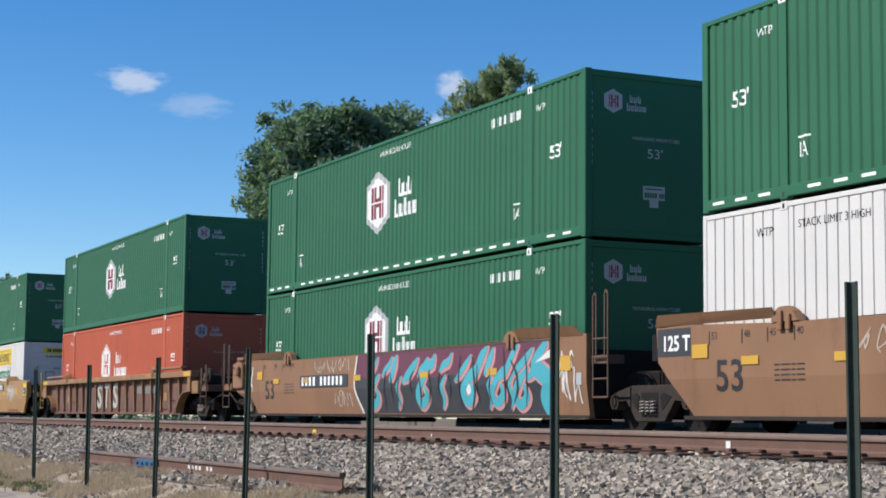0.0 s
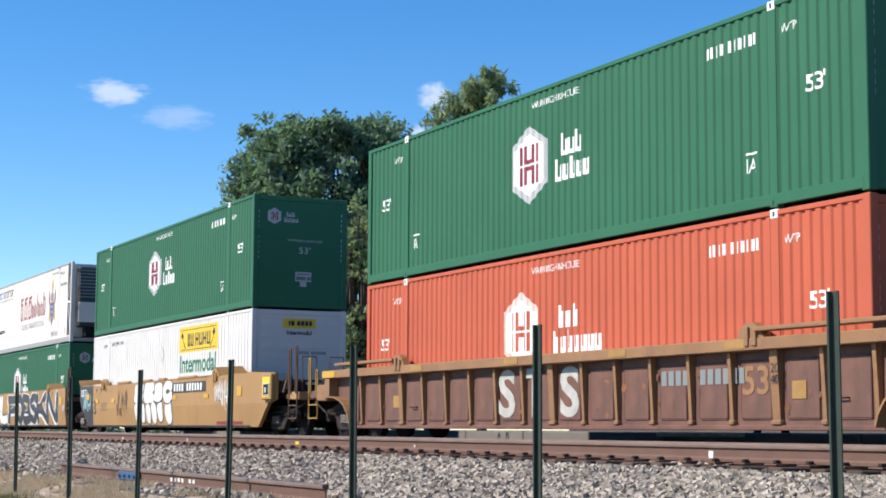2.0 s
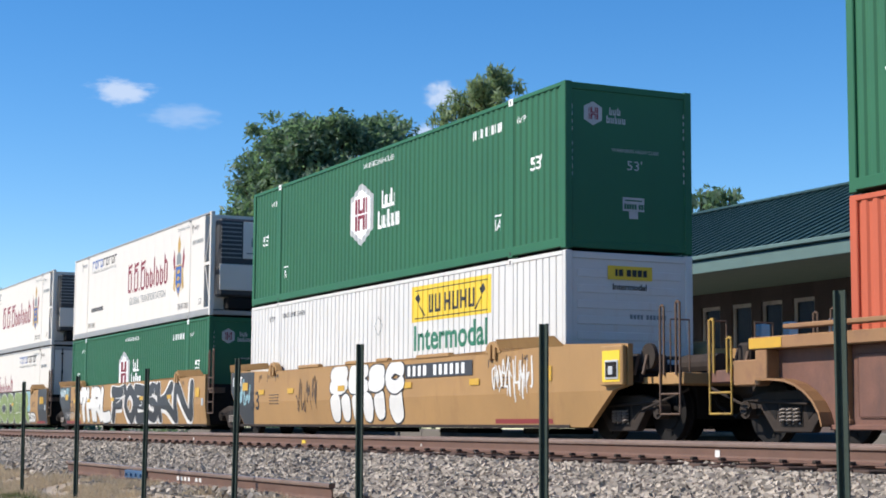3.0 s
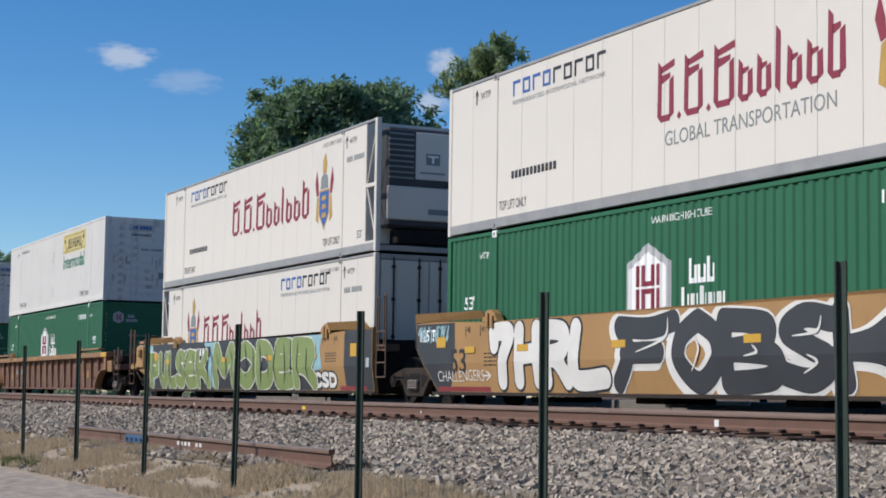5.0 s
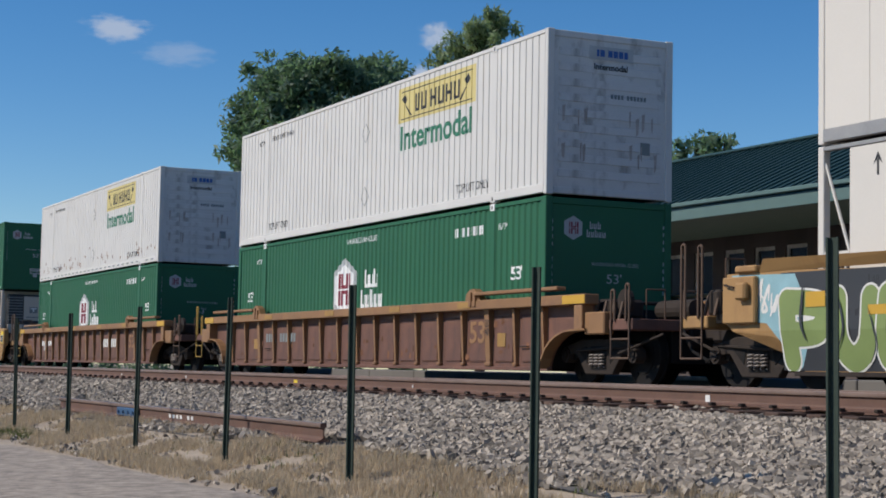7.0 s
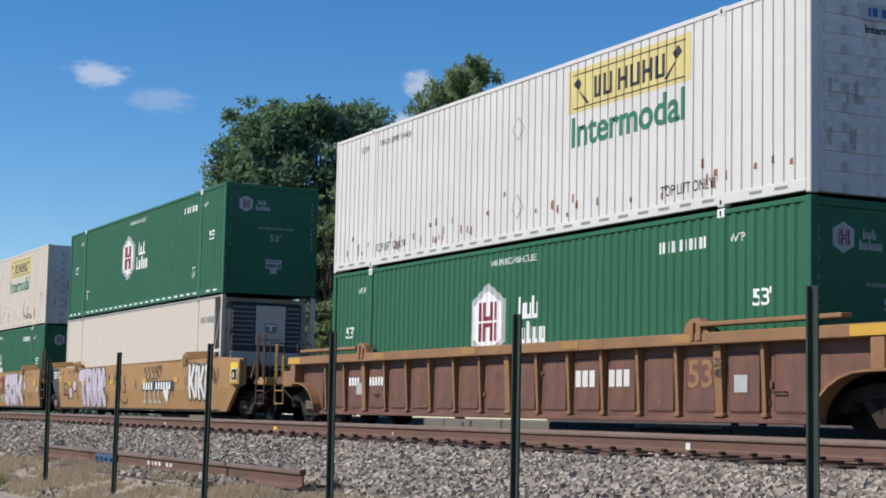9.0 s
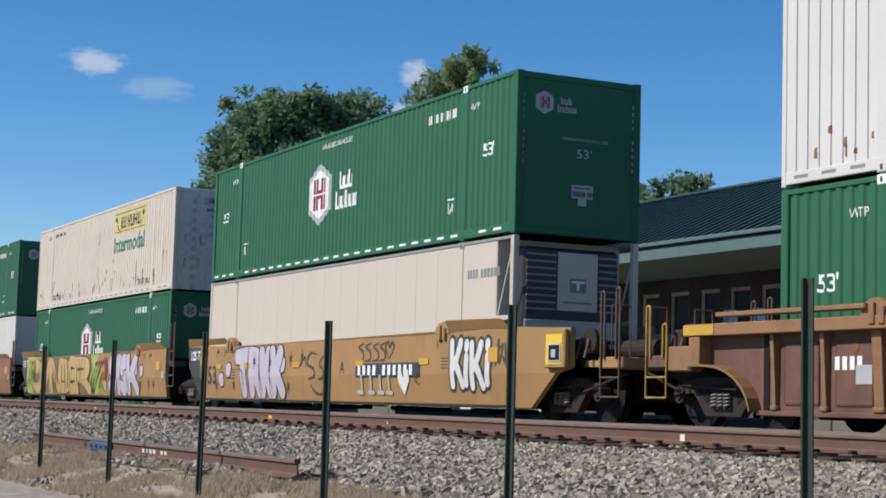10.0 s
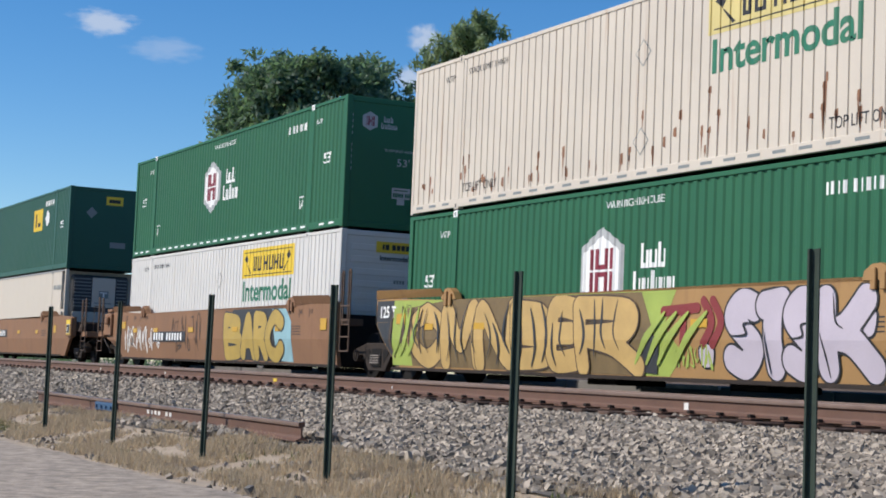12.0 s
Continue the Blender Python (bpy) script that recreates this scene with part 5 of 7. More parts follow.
    for x in (-H - 1.82, H + 1.1):
        part("reflector", cached(("cy", x), lambda: mesh_of(boxm(x, x + 0.72, -1.574, -1.567, 1.30, 1.44), REFL)), None, car, "yellow reflective strip")
    for x in (-5.2, -1.3, 2.2, 5.3):
        part("reflector", cached(("cy2", x), lambda: mesh_of(boxm(x, x + 0.5, -1.574, -1.567, 1.32, 1.43), AMBERF)), None, car)
    def web_text(s_, h, x, z, mm, wide=1.0, bold=0.0, y=-1.376):
        def mk():
            bm = text_bm(s_, h, x, z, wide, bold)
            for v in bm.verts:
                v.co = (v.co.x, y, v.co.y)
            return bm
        return decal(car, "lettering", ("web", s_, h, x, z, mm.name), mk, mm)
    web_text("20\n40", 0.13, 6.17, 0.98, MARKK, y=-1.446)
    web_text("53", 0.40, 5.42, 0.70, CHORD, 1.2, 0.01)
    car["web"] = 1
    return car, web_text


# ---------------------------------------------------------------- the train
LOWER, UPPER = 0.325, 3.247
RIGHT_END = dict(c=-4.51, a=-24.15, b=-47.73, d=-71.27, h=-90.98, e=-110.70, g=-134.18, j=-157.81, k=-181.32, m=-200.87, n=-220.47, o=-244.81)
TRAIN = []


def at(stack, z=0.0):
    return pose(RIGHT_END[stack] - HALF, CENTRE, z)


def add(stack, ob, z=0.0):
    TRAIN.append((ob, stack, z))
    return ob


GRN = "green corrugated steel container with a white six-sided emblem"
RED = "orange-red corrugated steel container with a white six-sided emblem"
HNT = "white grooved container with a yellow plate and green lettering"
CRE = "white refrigerated container with dark red word mark and crest"
CARS = {}
CARS["c"] = smooth_well_car(at("c"), TAN, "rusty tan well car with faded graffiti", "artic", "artic")
CARS["a"] = smooth_well_car(at("a"), TAN, "tan well car with cyan and plum graffiti", "couple", "artic", number_x=-4.95)
CARS["b"], B_TEXT = ribbed_well_car(at("b"), "brown ribbed well car with white painted letters")
CARS["d"] = smooth_well_car(at("d"), YELL, "yellow well car with white scrawled graffiti", "artic", "couple", number_x=2.0, number_z=1.17)
CARS["h"] = smooth_well_car(at("h"), YELL, "yellow well car with black and white graffiti", "artic", "artic")
CARS["e"] = smooth_well_car(at("e"), YELL, "yellow well car covered in lime green graffiti", "couple", "artic", number_x=-5.6, number_z=1.13)
CARS["g"], G_TEXT = ribbed_well_car(at("g"), "rusty brown ribbed well car")
CARS["j"], J_TEXT = ribbed_well_car(at("j"), "rusty brown ribbed well car with tan stakes")
CARS["k"] = smooth_well_car(at("k"), YELL, "yellow well car with lilac and white graffiti", "artic", "couple", number_x=1.9, number_z=0.75)
CARS["m"] = smooth_well_car(at("m"), YELL, "yellow well car with yellow-green and lilac graffiti", "artic", "artic")
CARS["n"] = smooth_well_car(at("n"), TAN, "tan well car with white and black graffiti", "couple", "artic", number_x=-4.85, number_z=0.72)
CARS["o"] = smooth_well_car(at("o"), TAN, "plain red-brown well car", "couple", "couple", number_x=-3)
for key_, car_ in CARS.items():
    add(key_, car_)
add("c", hunt_container(at("c", LOWER), WHITE, HNT), LOWER)
add("c", hub_container(at("c", UPPER), GREEN, "green corrugated steel container with white emblem and reflective tape", MARK), UPPER)
add("a", hub_container(at("a", LOWER), GREEN, GRN), LOWER)
add("a", hub_container(at("a", UPPER), GREEN, "green corrugated steel container with white emblem and reflective tape", MARK), UPPER)
add("b", hub_container(at("b", LOWER), REDP, RED), LOWER)
add("b", hub_container(at("b", UPPER), GREEN, GRN), UPPER)
add("d", hunt_container(at("d", LOWER), WHITE, HNT), LOWER)
add("d", hub_container(at("d", UPPER), GREEN, GRN), UPPER)
add("h", hub_container(at("h", LOWER), GREEN, GRN), LOWER)
add("h", reefer_container(at("h", UPPER), CRE), UPPER)
add("e", reefer_container(at("e", LOWER), CRE + "", crest=2, unit=False), LOWER)
add("e", reefer_container(at("e", UPPER), CRE + "", blank=True), UPPER)
add("g", hub_container(at("g", LOWER), GREEN, GRN), LOWER)
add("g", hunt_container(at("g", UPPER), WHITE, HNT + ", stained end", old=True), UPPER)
add("j", hub_container(at("j", LOWER), GREEN, GRN), LOWER)
add("j", rust_marks(hunt_container(at("j", UPPER), WHITE, "white grooved container with yellow plate and small rust spots", MARKG, True), "j", 45, 3, False), UPPER)
add("k", reefer_container(at("k", LOWER), "plain cream-white refrigerated container with a cooling unit", plain=True), LOWER)
add("k", hub_container(at("k", UPPER), GREEN, "green corrugated steel container with white emblem and reflective tape", MARK), UPPER)
add("m", hub_container(at("m", LOWER), GREEN, GRN), LOWER)
add("m", rust_marks(hunt_container(at("m", UPPER), CREAM, "cream-white grooved container with rust streaks and yellow plate", MARKG, True), "m", 64, 4, True), UPPER)
add("n", hunt_container(at("n", LOWER), WHITE, HNT), LOWER)
add("n", hub_container(at("n", UPPER), GREEN, "green corrugated steel container with white emblem and reflective tape", MARK), UPPER)
add("o", reefer_container(at("o", LOWER), "plain cream-white refrigerated container with a cooling unit", plain=True), LOWER)
add("o", dark_container(at("o", UPPER), "dark green corrugated container with a small yellow plate"), UPPER)


# ---------------------------------------------------------------- station building, platform
EAVE_Y, EAVE_Z, RIDGE_Y = 24.0, 4.55, 28.8
XC, XE = -49.2, -5.1
SL = 0.45
depot = thing("station_building", "low brick station building with a dark green metal roof", "building", pose(0, 0, 0), kind="structure")


def roof_slope(far):
    bm = bmesh.new()
    d = RIDGE_Y - EAVE_Y
    sgn = 1 if not far else -1
    y0 = EAVE_Y if not far else 2 * RIDGE_Y - EAVE_Y
    rz = EAVE_Z + SL * d
    v = [bm.verts.new(p) for p in ((XC, y0, EAVE_Z), (XE, y0, EAVE_Z), (XE - d, RIDGE_Y, rz), (XC + d, RIDGE_Y, rz))]
    bm.faces.new(v)
    return mesh_of(bm, ROOFM)


part("roof", roof_slope(False), None, depot, "dark green standing-seam metal roof")
part("roof", roof_slope(True), None, depot)
bm = bmesh.new()
dd = RIDGE_Y - EAVE_Y
for x0, sx in ((XC, 1), (XE, -1)):
    vs = [bm.verts.new(p) for p in ((x0, EAVE_Y, EAVE_Z), (x0, EAVE_Y + 2 * dd, EAVE_Z), (x0 + sx * dd, RIDGE_Y, EAVE_Z + SL * dd))]
    bm.faces.new(vs)
part("hip", bm, ROOFM, depot)
seam = mesh_of(boxm(-0.018, 0.018, 0, 1, 0.0, 0.045), ROOFM)
x = XC + 0.3
while x < XE - 0.2:
    run = min(dd, x - XC, XE - x)
    ln = run * math.sqrt(1 + SL * SL)
    part("roof_seam", seam, None, depot, at=pose(x, EAVE_Y, EAVE_Z, math.degrees(math.atan(SL)), 0, 0) @ Matrix.Diagonal((1, ln, 1, 1)))
    x += 0.42
part("ridge_cap", boxm(XC + dd, XE - dd, RIDGE_Y - 0.12, RIDGE_Y + 0.12, EAVE_Z + SL * dd, EAVE_Z + SL * dd + 0.08, bev=0.02), ROOFM, depot)
part("fascia", boxm(XC + 0.02, XE - 0.02, EAVE_Y - 0.06, EAVE_Y - 0.005, EAVE_Z - 0.43, EAVE_Z - 0.11), FASCIA, depot, "grey-green painted fascia board")
part("gutter", boxm(XC, XE, EAVE_Y - 0.16, EAVE_Y - 0.062, EAVE_Z - 0.10, EAVE_Z + 0.01, bev=0.02), FASCIA, depot)
part("soffit", boxm(XC + 0.05, XE - 0.05, EAVE_Y, EAVE_Y + 3.79, EAVE_Z - 0.44, EAVE_Z - 0.38), FASCIA, depot)
part("vent_pipe", boxm(-45.5, -45.4, 26.2, 26.3, EAVE_Z + 0.7, EAVE_Z + 1.5), MARK, depot)
WY = EAVE_Y + 3.8
gaps = [(xx + 1.08, xx + 2.03) for xx in (-49.5, -46.6, -43.25, -41.75, -40.25, -38.85, -37.45, -34.3, -31.4, -28.5, -25.0, -22.0, -19.0)]
edges = [XC + 1.2] + [v for g in gaps if g[0] > XC + 1.5 for v in g] + [XE - 1.2]
for a, b in zip(edges[::2], edges[1::2]):
    part("wall", boxm(a, b, WY, WY + 0.25, -0.45, EAVE_Z - 0.2), BRICKM, depot)
for a, b in gaps:
    if a > XC + 1.5:
        part("wall", boxm(a, b, WY, WY + 0.25, -0.45, 0.9), BRICKM, depot)
        part("wall", boxm(a, b, WY, WY + 0.25, 3.72, EAVE_Z - 0.2), BRICKM, depot)
        w = part("window", boxm(a, b, WY + 0.12, WY + 0.14, 0.9, 3.72), GLASSD, depot, "dark sash window")
        bm = bmesh.new()
        for q in ((a, a + 0.09, 0.9, 3.72), (b - 0.09, b, 0.9, 3.72), (a + 0.09, b - 0.09, 0.9, 0.98), (a + 0.09, b - 0.09, 3.62, 3.72), (a + 0.09, b - 0.09, 2.28, 2.35)):
            box(bm, q[0], q[1], WY + 0.06, WY + 0.115, q[2], q[3])
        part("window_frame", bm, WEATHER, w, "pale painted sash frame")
part("end_wall", boxm(XC + 1.2, XC + 1.45, WY + 0.26, WY + 5.0, -0.45, EAVE_Z - 0.2), BRICKM, depot)
part("end_wall", boxm(XE - 1.45, XE - 1.2, WY + 0.26, WY + 5.0, -0.45, EAVE_Z - 0.2), BRICKM, depot)
part("rear_wall", boxm(XC + 1.2, XE - 1.2, WY + 5.0, WY + 5.25, -0.45, EAVE_Z - 0.2), BRICKM, depot)
bm = bmesh.new()
for xx in np.arange(-62, -4, 3.02):
    box(bm, xx, xx + 2.99, 18.92, 23.98, -0.52, 0.15, bev=0.02)
platform = tagged(new("platform", mesh_of(bm, CONC)), "low pale concrete station platform slabs", "platform", kind="structure")
edge = thing("platform_edge", "white painted edge strip along the station platform", "platform edge", pose(0, 18.9, 0), kind="structure")
for xx in (-29.0,):
    part("edge_slab", cached(("pedge",), lambda: mesh_of(boxm(0, 2.96, -0.06, 0.016, 0.07, 0.158, bev=0.01), OLDW)), None, edge, at=pose(xx, 0, 0))
for i, xx in enumerate((-27.4, -26.5, -25.1)):
    bp = thing("platform_post", "short white painted post on the platform", "post", pose(xx, 20.2, 0.15), "white posts on the platform")
    part("shaft", cached(("bol",), lambda: mesh_of(boxm(-0.06, 0.06, -0.06, 0.06, 0, 1.55, bev=0.01), BLACK)), None, bp)
    part("cap", cached(("bolc",), lambda: mesh_of(boxm(-0.11, 0.11, -0.11, 0.11, 1.55, 2.15, bev=0.02), MARK)), None, bp)


# ---------------------------------------------------------------- trees
def leaf_cloud(centres, per, size, rng, flat=0.6, long=1.0, droop=0.0):
    """Many small leaf blades round the given centres, as vertex and face lists."""
    n = sum(per)
    c = np.repeat(np.array([q[:3] for q in centres]), per, axis=0)
    r = np.repeat(np.array([q[3] for q in centres]), per)
    d = rng.normal(size=(n, 3))
    d /= np.linalg.norm(d, axis=1)[:, None]
    rad = rng.random(n) ** 0.45
    p = c + d * (rad * r)[:, None] * np.array([1, 1, flat])
    u = rng.normal(size=(n, 3))
    u[:, 2] -= droop
    u /= np.linalg.norm(u, axis=1)[:, None]
    w = np.cross(u, d + rng.normal(size=(n, 3)) * 0.5)
    w /= np.linalg.norm(w, axis=1)[:, None] + 1e-9
    s = size * (0.6 + 0.8 * rng.random(n))[:, None]
    verts = np.stack([p - u * s * long, p + w * s * 0.36, p + u * s * long, p - w * s * 0.36], 1).reshape(-1, 3)
    faces = np.arange(4 * n).reshape(-1, 4)
    return verts, faces


def quick_mesh(name, verts, faces, m):
    me = bpy.data.meshes.new(name)
    k = faces.shape[1]
    me.vertices.add(len(verts))
    me.vertices.foreach_set("co", np.asarray(verts, np.float32).ravel())
    me.loops.add(faces.size)
    me.loops.foreach_set("vertex_index", faces.astype(np.int32).ravel())
    me.polygons.add(len(faces))
    me.polygons.foreach_set("loop_start", np.arange(0, faces.size, k, dtype=np.int32))
    me.update(calc_edges=True)
    me.shade_flat()
    me.materials.append(m)
    return me


def limb(bm, p, q, r0, r1, rr, bends=3):
    pts = [Vector(p).lerp(Vector(q), t / bends) + Vector((rr.uniform(-1, 1), rr.uniform(-1, 1), rr.uniform(-0.5, 0.5))) * (0.06 * (Vector(q) - Vector(p)).length if 0 < t < bends else 0) for t in range(bends + 1)]
    for i in range(bends):
        d = pts[i + 1] - pts[i]
        m = Matrix.Translation((pts[i] + pts[i + 1]) / 2) @ d.to_track_quat('Z', 'Y').to_matrix().to_4x4()
        bmesh.ops.create_cone(bm, cap_ends=True, segments=7, radius1=r0 + (r1 - r0) * i / bends, radius2=r0 + (r1 - r0) * (i + 1) / bends, depth=d.length * 1.03, matrix=m)
    return pts


def broad_tree(x, y, z0, height, width, label, seed, leaves=9000, leaf=0.17, material=None, base=0.35):
    rr = random.Random(seed)
    rng = np.random.default_rng(seed)
    t = thing("tree", label, "tree", pose(x, y, z0))
    bm = bmesh.new()
    fork = height * base
    limb(bm, (0, 0, -0.3), (0.2, 0, fork), 0.035 * height / 2, 0.028 * height / 2, rr)
    centres = []
    n = 160
    for i in range(n):
        a = i * 2.399 + rr.uniform(-0.3, 0.3)
        h = rr.uniform(0.0, 1.0)
        rad = width / 2 * math.sqrt(max(0.10, 1 - ((h - 0.52) / 0.60) ** 2)) * math.sqrt(rr.uniform(0.35, 1.0))
        c = Vector((rad * math.cos(a), rad * math.sin(a), fork + (height - fork) * (0.10 + 0.82 * h)))
        limb(bm, (0.2, 0, fork * rr.uniform(0.75, 1.0)), c, 0.010 * height, 0.03, rr)
        for k in range(5):
            o = Vector((rr.gauss(0, 1), rr.gauss(0, 1), rr.gauss(0, 0.7))) * width * 0.06
            centres.append((*(c + o), width * rr.uniform(0.045, 0.095)))
    part("trunk", bm, BARK, t)
    per = [max(10, int(leaves / len(centres) * rr.uniform(0.6, 1.4))) for _ in centres]
    v, f = leaf_cloud(centres, per, leaf, rng, 0.75, 1.0, 0.3)
    part("crown", quick_mesh("crown", v, f, material or LEAFA), None, t)
    return t


def pine_tree(x, y, z0, height, width, label, seed, leaves=38000):
    rr = random.Random(seed)
    rng = np.random.default_rng(seed)
    t = thing("pine_tree", label, "tree", pose(x, y, z0))
    bm = bmesh.new()
    limb(bm, (0, 0, -0.3), (0.1, 0, height * 0.97), 0.22, 0.03, rr, 5)
    centres = []
    z = height * 0.16
    while z < height * 0.985:
        u = z / height
        reach = min(width / 2, 0.6 + 0.6 * (height - z))
        for k in range(4):
            a = rr.uniform(0, 6.28)
            ln = reach * rr.uniform(0.45, 1.15)
            tip = Vector((math.cos(a) * ln, math.sin(a) * ln, z + ln * 0.45))
            limb(bm, (0.05, 0, z), tip, 0.05, 0.015, rr, 2)
            m_ = max(2, int(ln / 0.38))
            for j in range(m_):
                q = Vector((0, 0, z)).lerp(tip, (j + 1.2) / (m_ + 0.2))
                centres.append((q.x, q.y, q.z + 0.08, rr.uniform(0.18, 0.38)))
        z += height * 0.022
    part("trunk", bm, BARK, t)
    per = [max(8, int(leaves / len(centres)))] * len(centres)
    v, f = leaf_cloud(centres, per, 0.10, rng, 1.1, 1.8, -1.0)
    part("crown", quick_mesh("crown", v, f, LEAFC), None, t)
    return t


GZ = -0.45
broad_tree(-77.4, 30.9, GZ, 16.1, 9.3, "tall broad-leaved tree with a dark green crown", 5, 64000, 0.19, base=0.48)
pine_tree(-58.7, 30.2, GZ, 14.8, 5.2, "tall light green pine tree behind the track", 9)
broad_tree(-69.3, 29.0, GZ, 11.4, 3.6, "slim light green tree beside the taller dark tree", 33, 14000, 0.14, LEAFC, 0.08)
broad_tree(-56.1, 33.0, GZ, 9.0, 5.0, "leafy green tree beside the station building", 12, 7000, 0.16, LEAFC, 0.2)
broad_tree(-52.1, 34.5, GZ, 7.6, 5.0, "leafy green tree behind the station building", 14, 6000, 0.16, LEAFC, 0.2)
broad_tree(-85.1, 31.0, GZ, 10.2, 3.6, "slim broad-leaved tree beside the track", 15, 3500, 0.18, base=0.3)
broad_tree(-66.7, 45.5, GZ, 12.5, 5.2, "round-crowned tree far behind the station roof", 21, 6000, 0.22, base=0.3)
rr_ = random.Random(77)
for i, (xx, yy, hh, ww) in enumerate(((-210, 42, 16.5, 12), (-232, 44, 19, 13), (-255, 47, 21, 14), (-190, 46, 13, 10), (-280, 50, 24, 15), (-310, 52, 24, 15))):
    broad_tree(xx, yy, GZ, hh, ww, "distant broad-leaved tree in a line of trees", 40 + i, 3000, 0.5, base=0.15)


def bushes():
    rng = np.random.default_rng(6)
    rr = random.Random(6)
    cs = []
    for i in range(150):
        x = rr.uniform(-150, -52)
        cs.append((x, rr.uniform(21.5, 24.5), GZ + rr.uniform(0.2, 1.1), rr.uniform(0.4, 0.9)))
    v, f = leaf_cloud(cs, [70] * len(cs), 0.13, rng, 0.8)
    return quick_mesh("bushes", v, f, LEAFA)


tagged(new("hedge", bushes()), "low green bushes beyond the track", "bushes", kind="stuff")


# ---------------------------------------------------------------- clouds
def cloud_mat(thick):
    m = bpy.data.materials.new("cloud")
    m.use_nodes = True
    n, l = m.node_tree.nodes, m.node_tree.links
    n.remove(n["Principled BSDF"])
    tc = n.new("ShaderNodeTexCoord")
    ns = n.new("ShaderNodeTexNoise")
    ns.inputs["Scale"].default_value = 2.2
    ns.inputs["Detail"].default_value = 6
    oi = n.new("ShaderNodeObjectInfo")
    sh = n.new("ShaderNodeVectorMath")
    sh.operation = 'MULTIPLY_ADD'
    sh.inputs[1].default_value = (40, 23, 11)
    l.new(oi.outputs["Random"], sh.inputs[0])
    l.new(tc.outputs["Object"], sh.inputs[2])
    l.new(sh.outputs[0], ns.inputs["Vector"])
    ln = n.new("ShaderNodeVectorMath")
    ln.operation = 'LENGTH'
    l.new(tc.outputs["Object"], ln.inputs[0])
    a = n.new("ShaderNodeMath")
    a.operation = 'MULTIPLY_ADD'
    a.inputs[1].default_value = 1.1
    l.new(ns.outputs[0], a.inputs[0])
    s = n.new("ShaderNodeMath")
    s.operation = 'SUBTRACT'
    s.inputs[0].default_value = 0.42
    l.new(ln.outputs["Value"], s.inputs[1])
    l.new(s.outputs[0], a.inputs[2])
    r = n.new("ShaderNodeMapRange")
    r.interpolation_type = 'SMOOTHSTEP'
    r.inputs[1].default_value, r.inputs[2].default_value = 0.12, 0.75
    r.inputs[4].default_value = thick
    l.new(a.outputs[0], r.inputs[0])
    tr = n.new("ShaderNodeBsdfTransparent")
    em = n.new("ShaderNodeEmission")
    em.inputs[0].default_value = (0.80, 0.86, 0.98, 1)
    em.inputs[1].default_value = 0.78
    mx = n.new("ShaderNodeMixShader")
    l.new(r.outputs[0], mx.inputs[0])
    l.new(tr.outputs[0], mx.inputs[1])
    l.new(em.outputs[0], mx.inputs[2])
    l.new(mx.outputs[0], n["Material Output"].inputs[0])
    return m


CLOUDS = (cloud_mat(0.62), cloud_mat(0.26))


def cloud(yaw, el, w, h, thin):
    """A thin sheet of vapour far off in the sky."""
    d = 900.0
    p = Vector((-math.sin(radians(yaw)) * math.cos(radians(el)), math.cos(radians(yaw)) * math.cos(radians(el)), math.sin(radians(el)))) * d
    bm = bmesh.new()
    bmesh.ops.create_grid(bm, x_segments=2, y_segments=2, size=1.0)
    ob = new("cloud", mesh_of(bm, CLOUDS[thin]))
    ob.matrix_basis = look(p, (0, 0, 0)) @ Matrix.Diagonal((w * d, h * d, 1, 1))
    return tagged(ob, "small soft white cloud in a blue sky", "cloud", kind="structure")


for yaw_, el_, w_, h_, thin_ in ((75.62, 11.24, 0.025, 0.011, 0), (73.45, 10.50, 0.030, 0.010, 1), (64.55, 11.35, 0.014, 0.012, 0), (65.0, 9.95, 0.014, 0.011, 0), (61.8, 9.5, 0.016, 0.012, 0), (59.1, 10.5, 0.03, 0.006, 1)):
    cloud(yaw_, el_, w_, h_, thin_)



# ---------------------------------------------------------------- graffiti and painted marks on the well cars
def fit_text(s, x0, x1, z0, z1, bold=0.02):
    """Sprayed letters: a filled word, bent and leaned a little by hand."""
    bm = text_bm(s, 0.73, x0, z0, 1.0, bold, span=x1 - x0, tall=z1 - z0)
    bmesh.ops.subdivide_edges(bm, edges=bm.edges[:], cuts=1)
    h = z1 - z0
    for v in bm.verts:
        x, z = v.co.x, v.co.y
        v.co.x += h * (0.10 * math.sin(2.1 * x + 0.6) * (z - z0 - h / 2) / h + 0.045 * math.sin(5.2 * z / h + 1.3 * x))
        v.co.y += h * (0.05 * math.sin(2.9 * x + 1.0) + 0.025 * math.sin(7.3 * x))
    return bm


def paint(car, name, key, make, m, lift, label=""):
    ob = decal(car, name, ("g", key), lambda: on_car(make(), lift), m, label)
    if name == "scrawl":
        ob["kind"] = "stuff"
    return ob


def smooth_line(pts, widths):
    """Points and widths along a smooth curve through the given points."""
    pts = [Vector((p[0], p[1])) for p in pts]
    fine, wf = [], []
    for i in range(len(pts) - 1):
        p0, p1, p2, p3 = pts[max(0, i - 1)], pts[i], pts[i + 1], pts[min(len(pts) - 1, i + 2)]
        for k in range(6):
            t = k / 6
            fine.append(0.5 * ((2 * p1) + (p2 - p0) * t + (2 * p0 - 5 * p1 + 4 * p2 - p3) * t * t + (3 * p1 - p0 - 3 * p2 + p3) * t ** 3))
            wf.append(widths[i] + (widths[i + 1] - widths[i]) * t)
    return fine + [pts[-1]], wf + [widths[-1]]


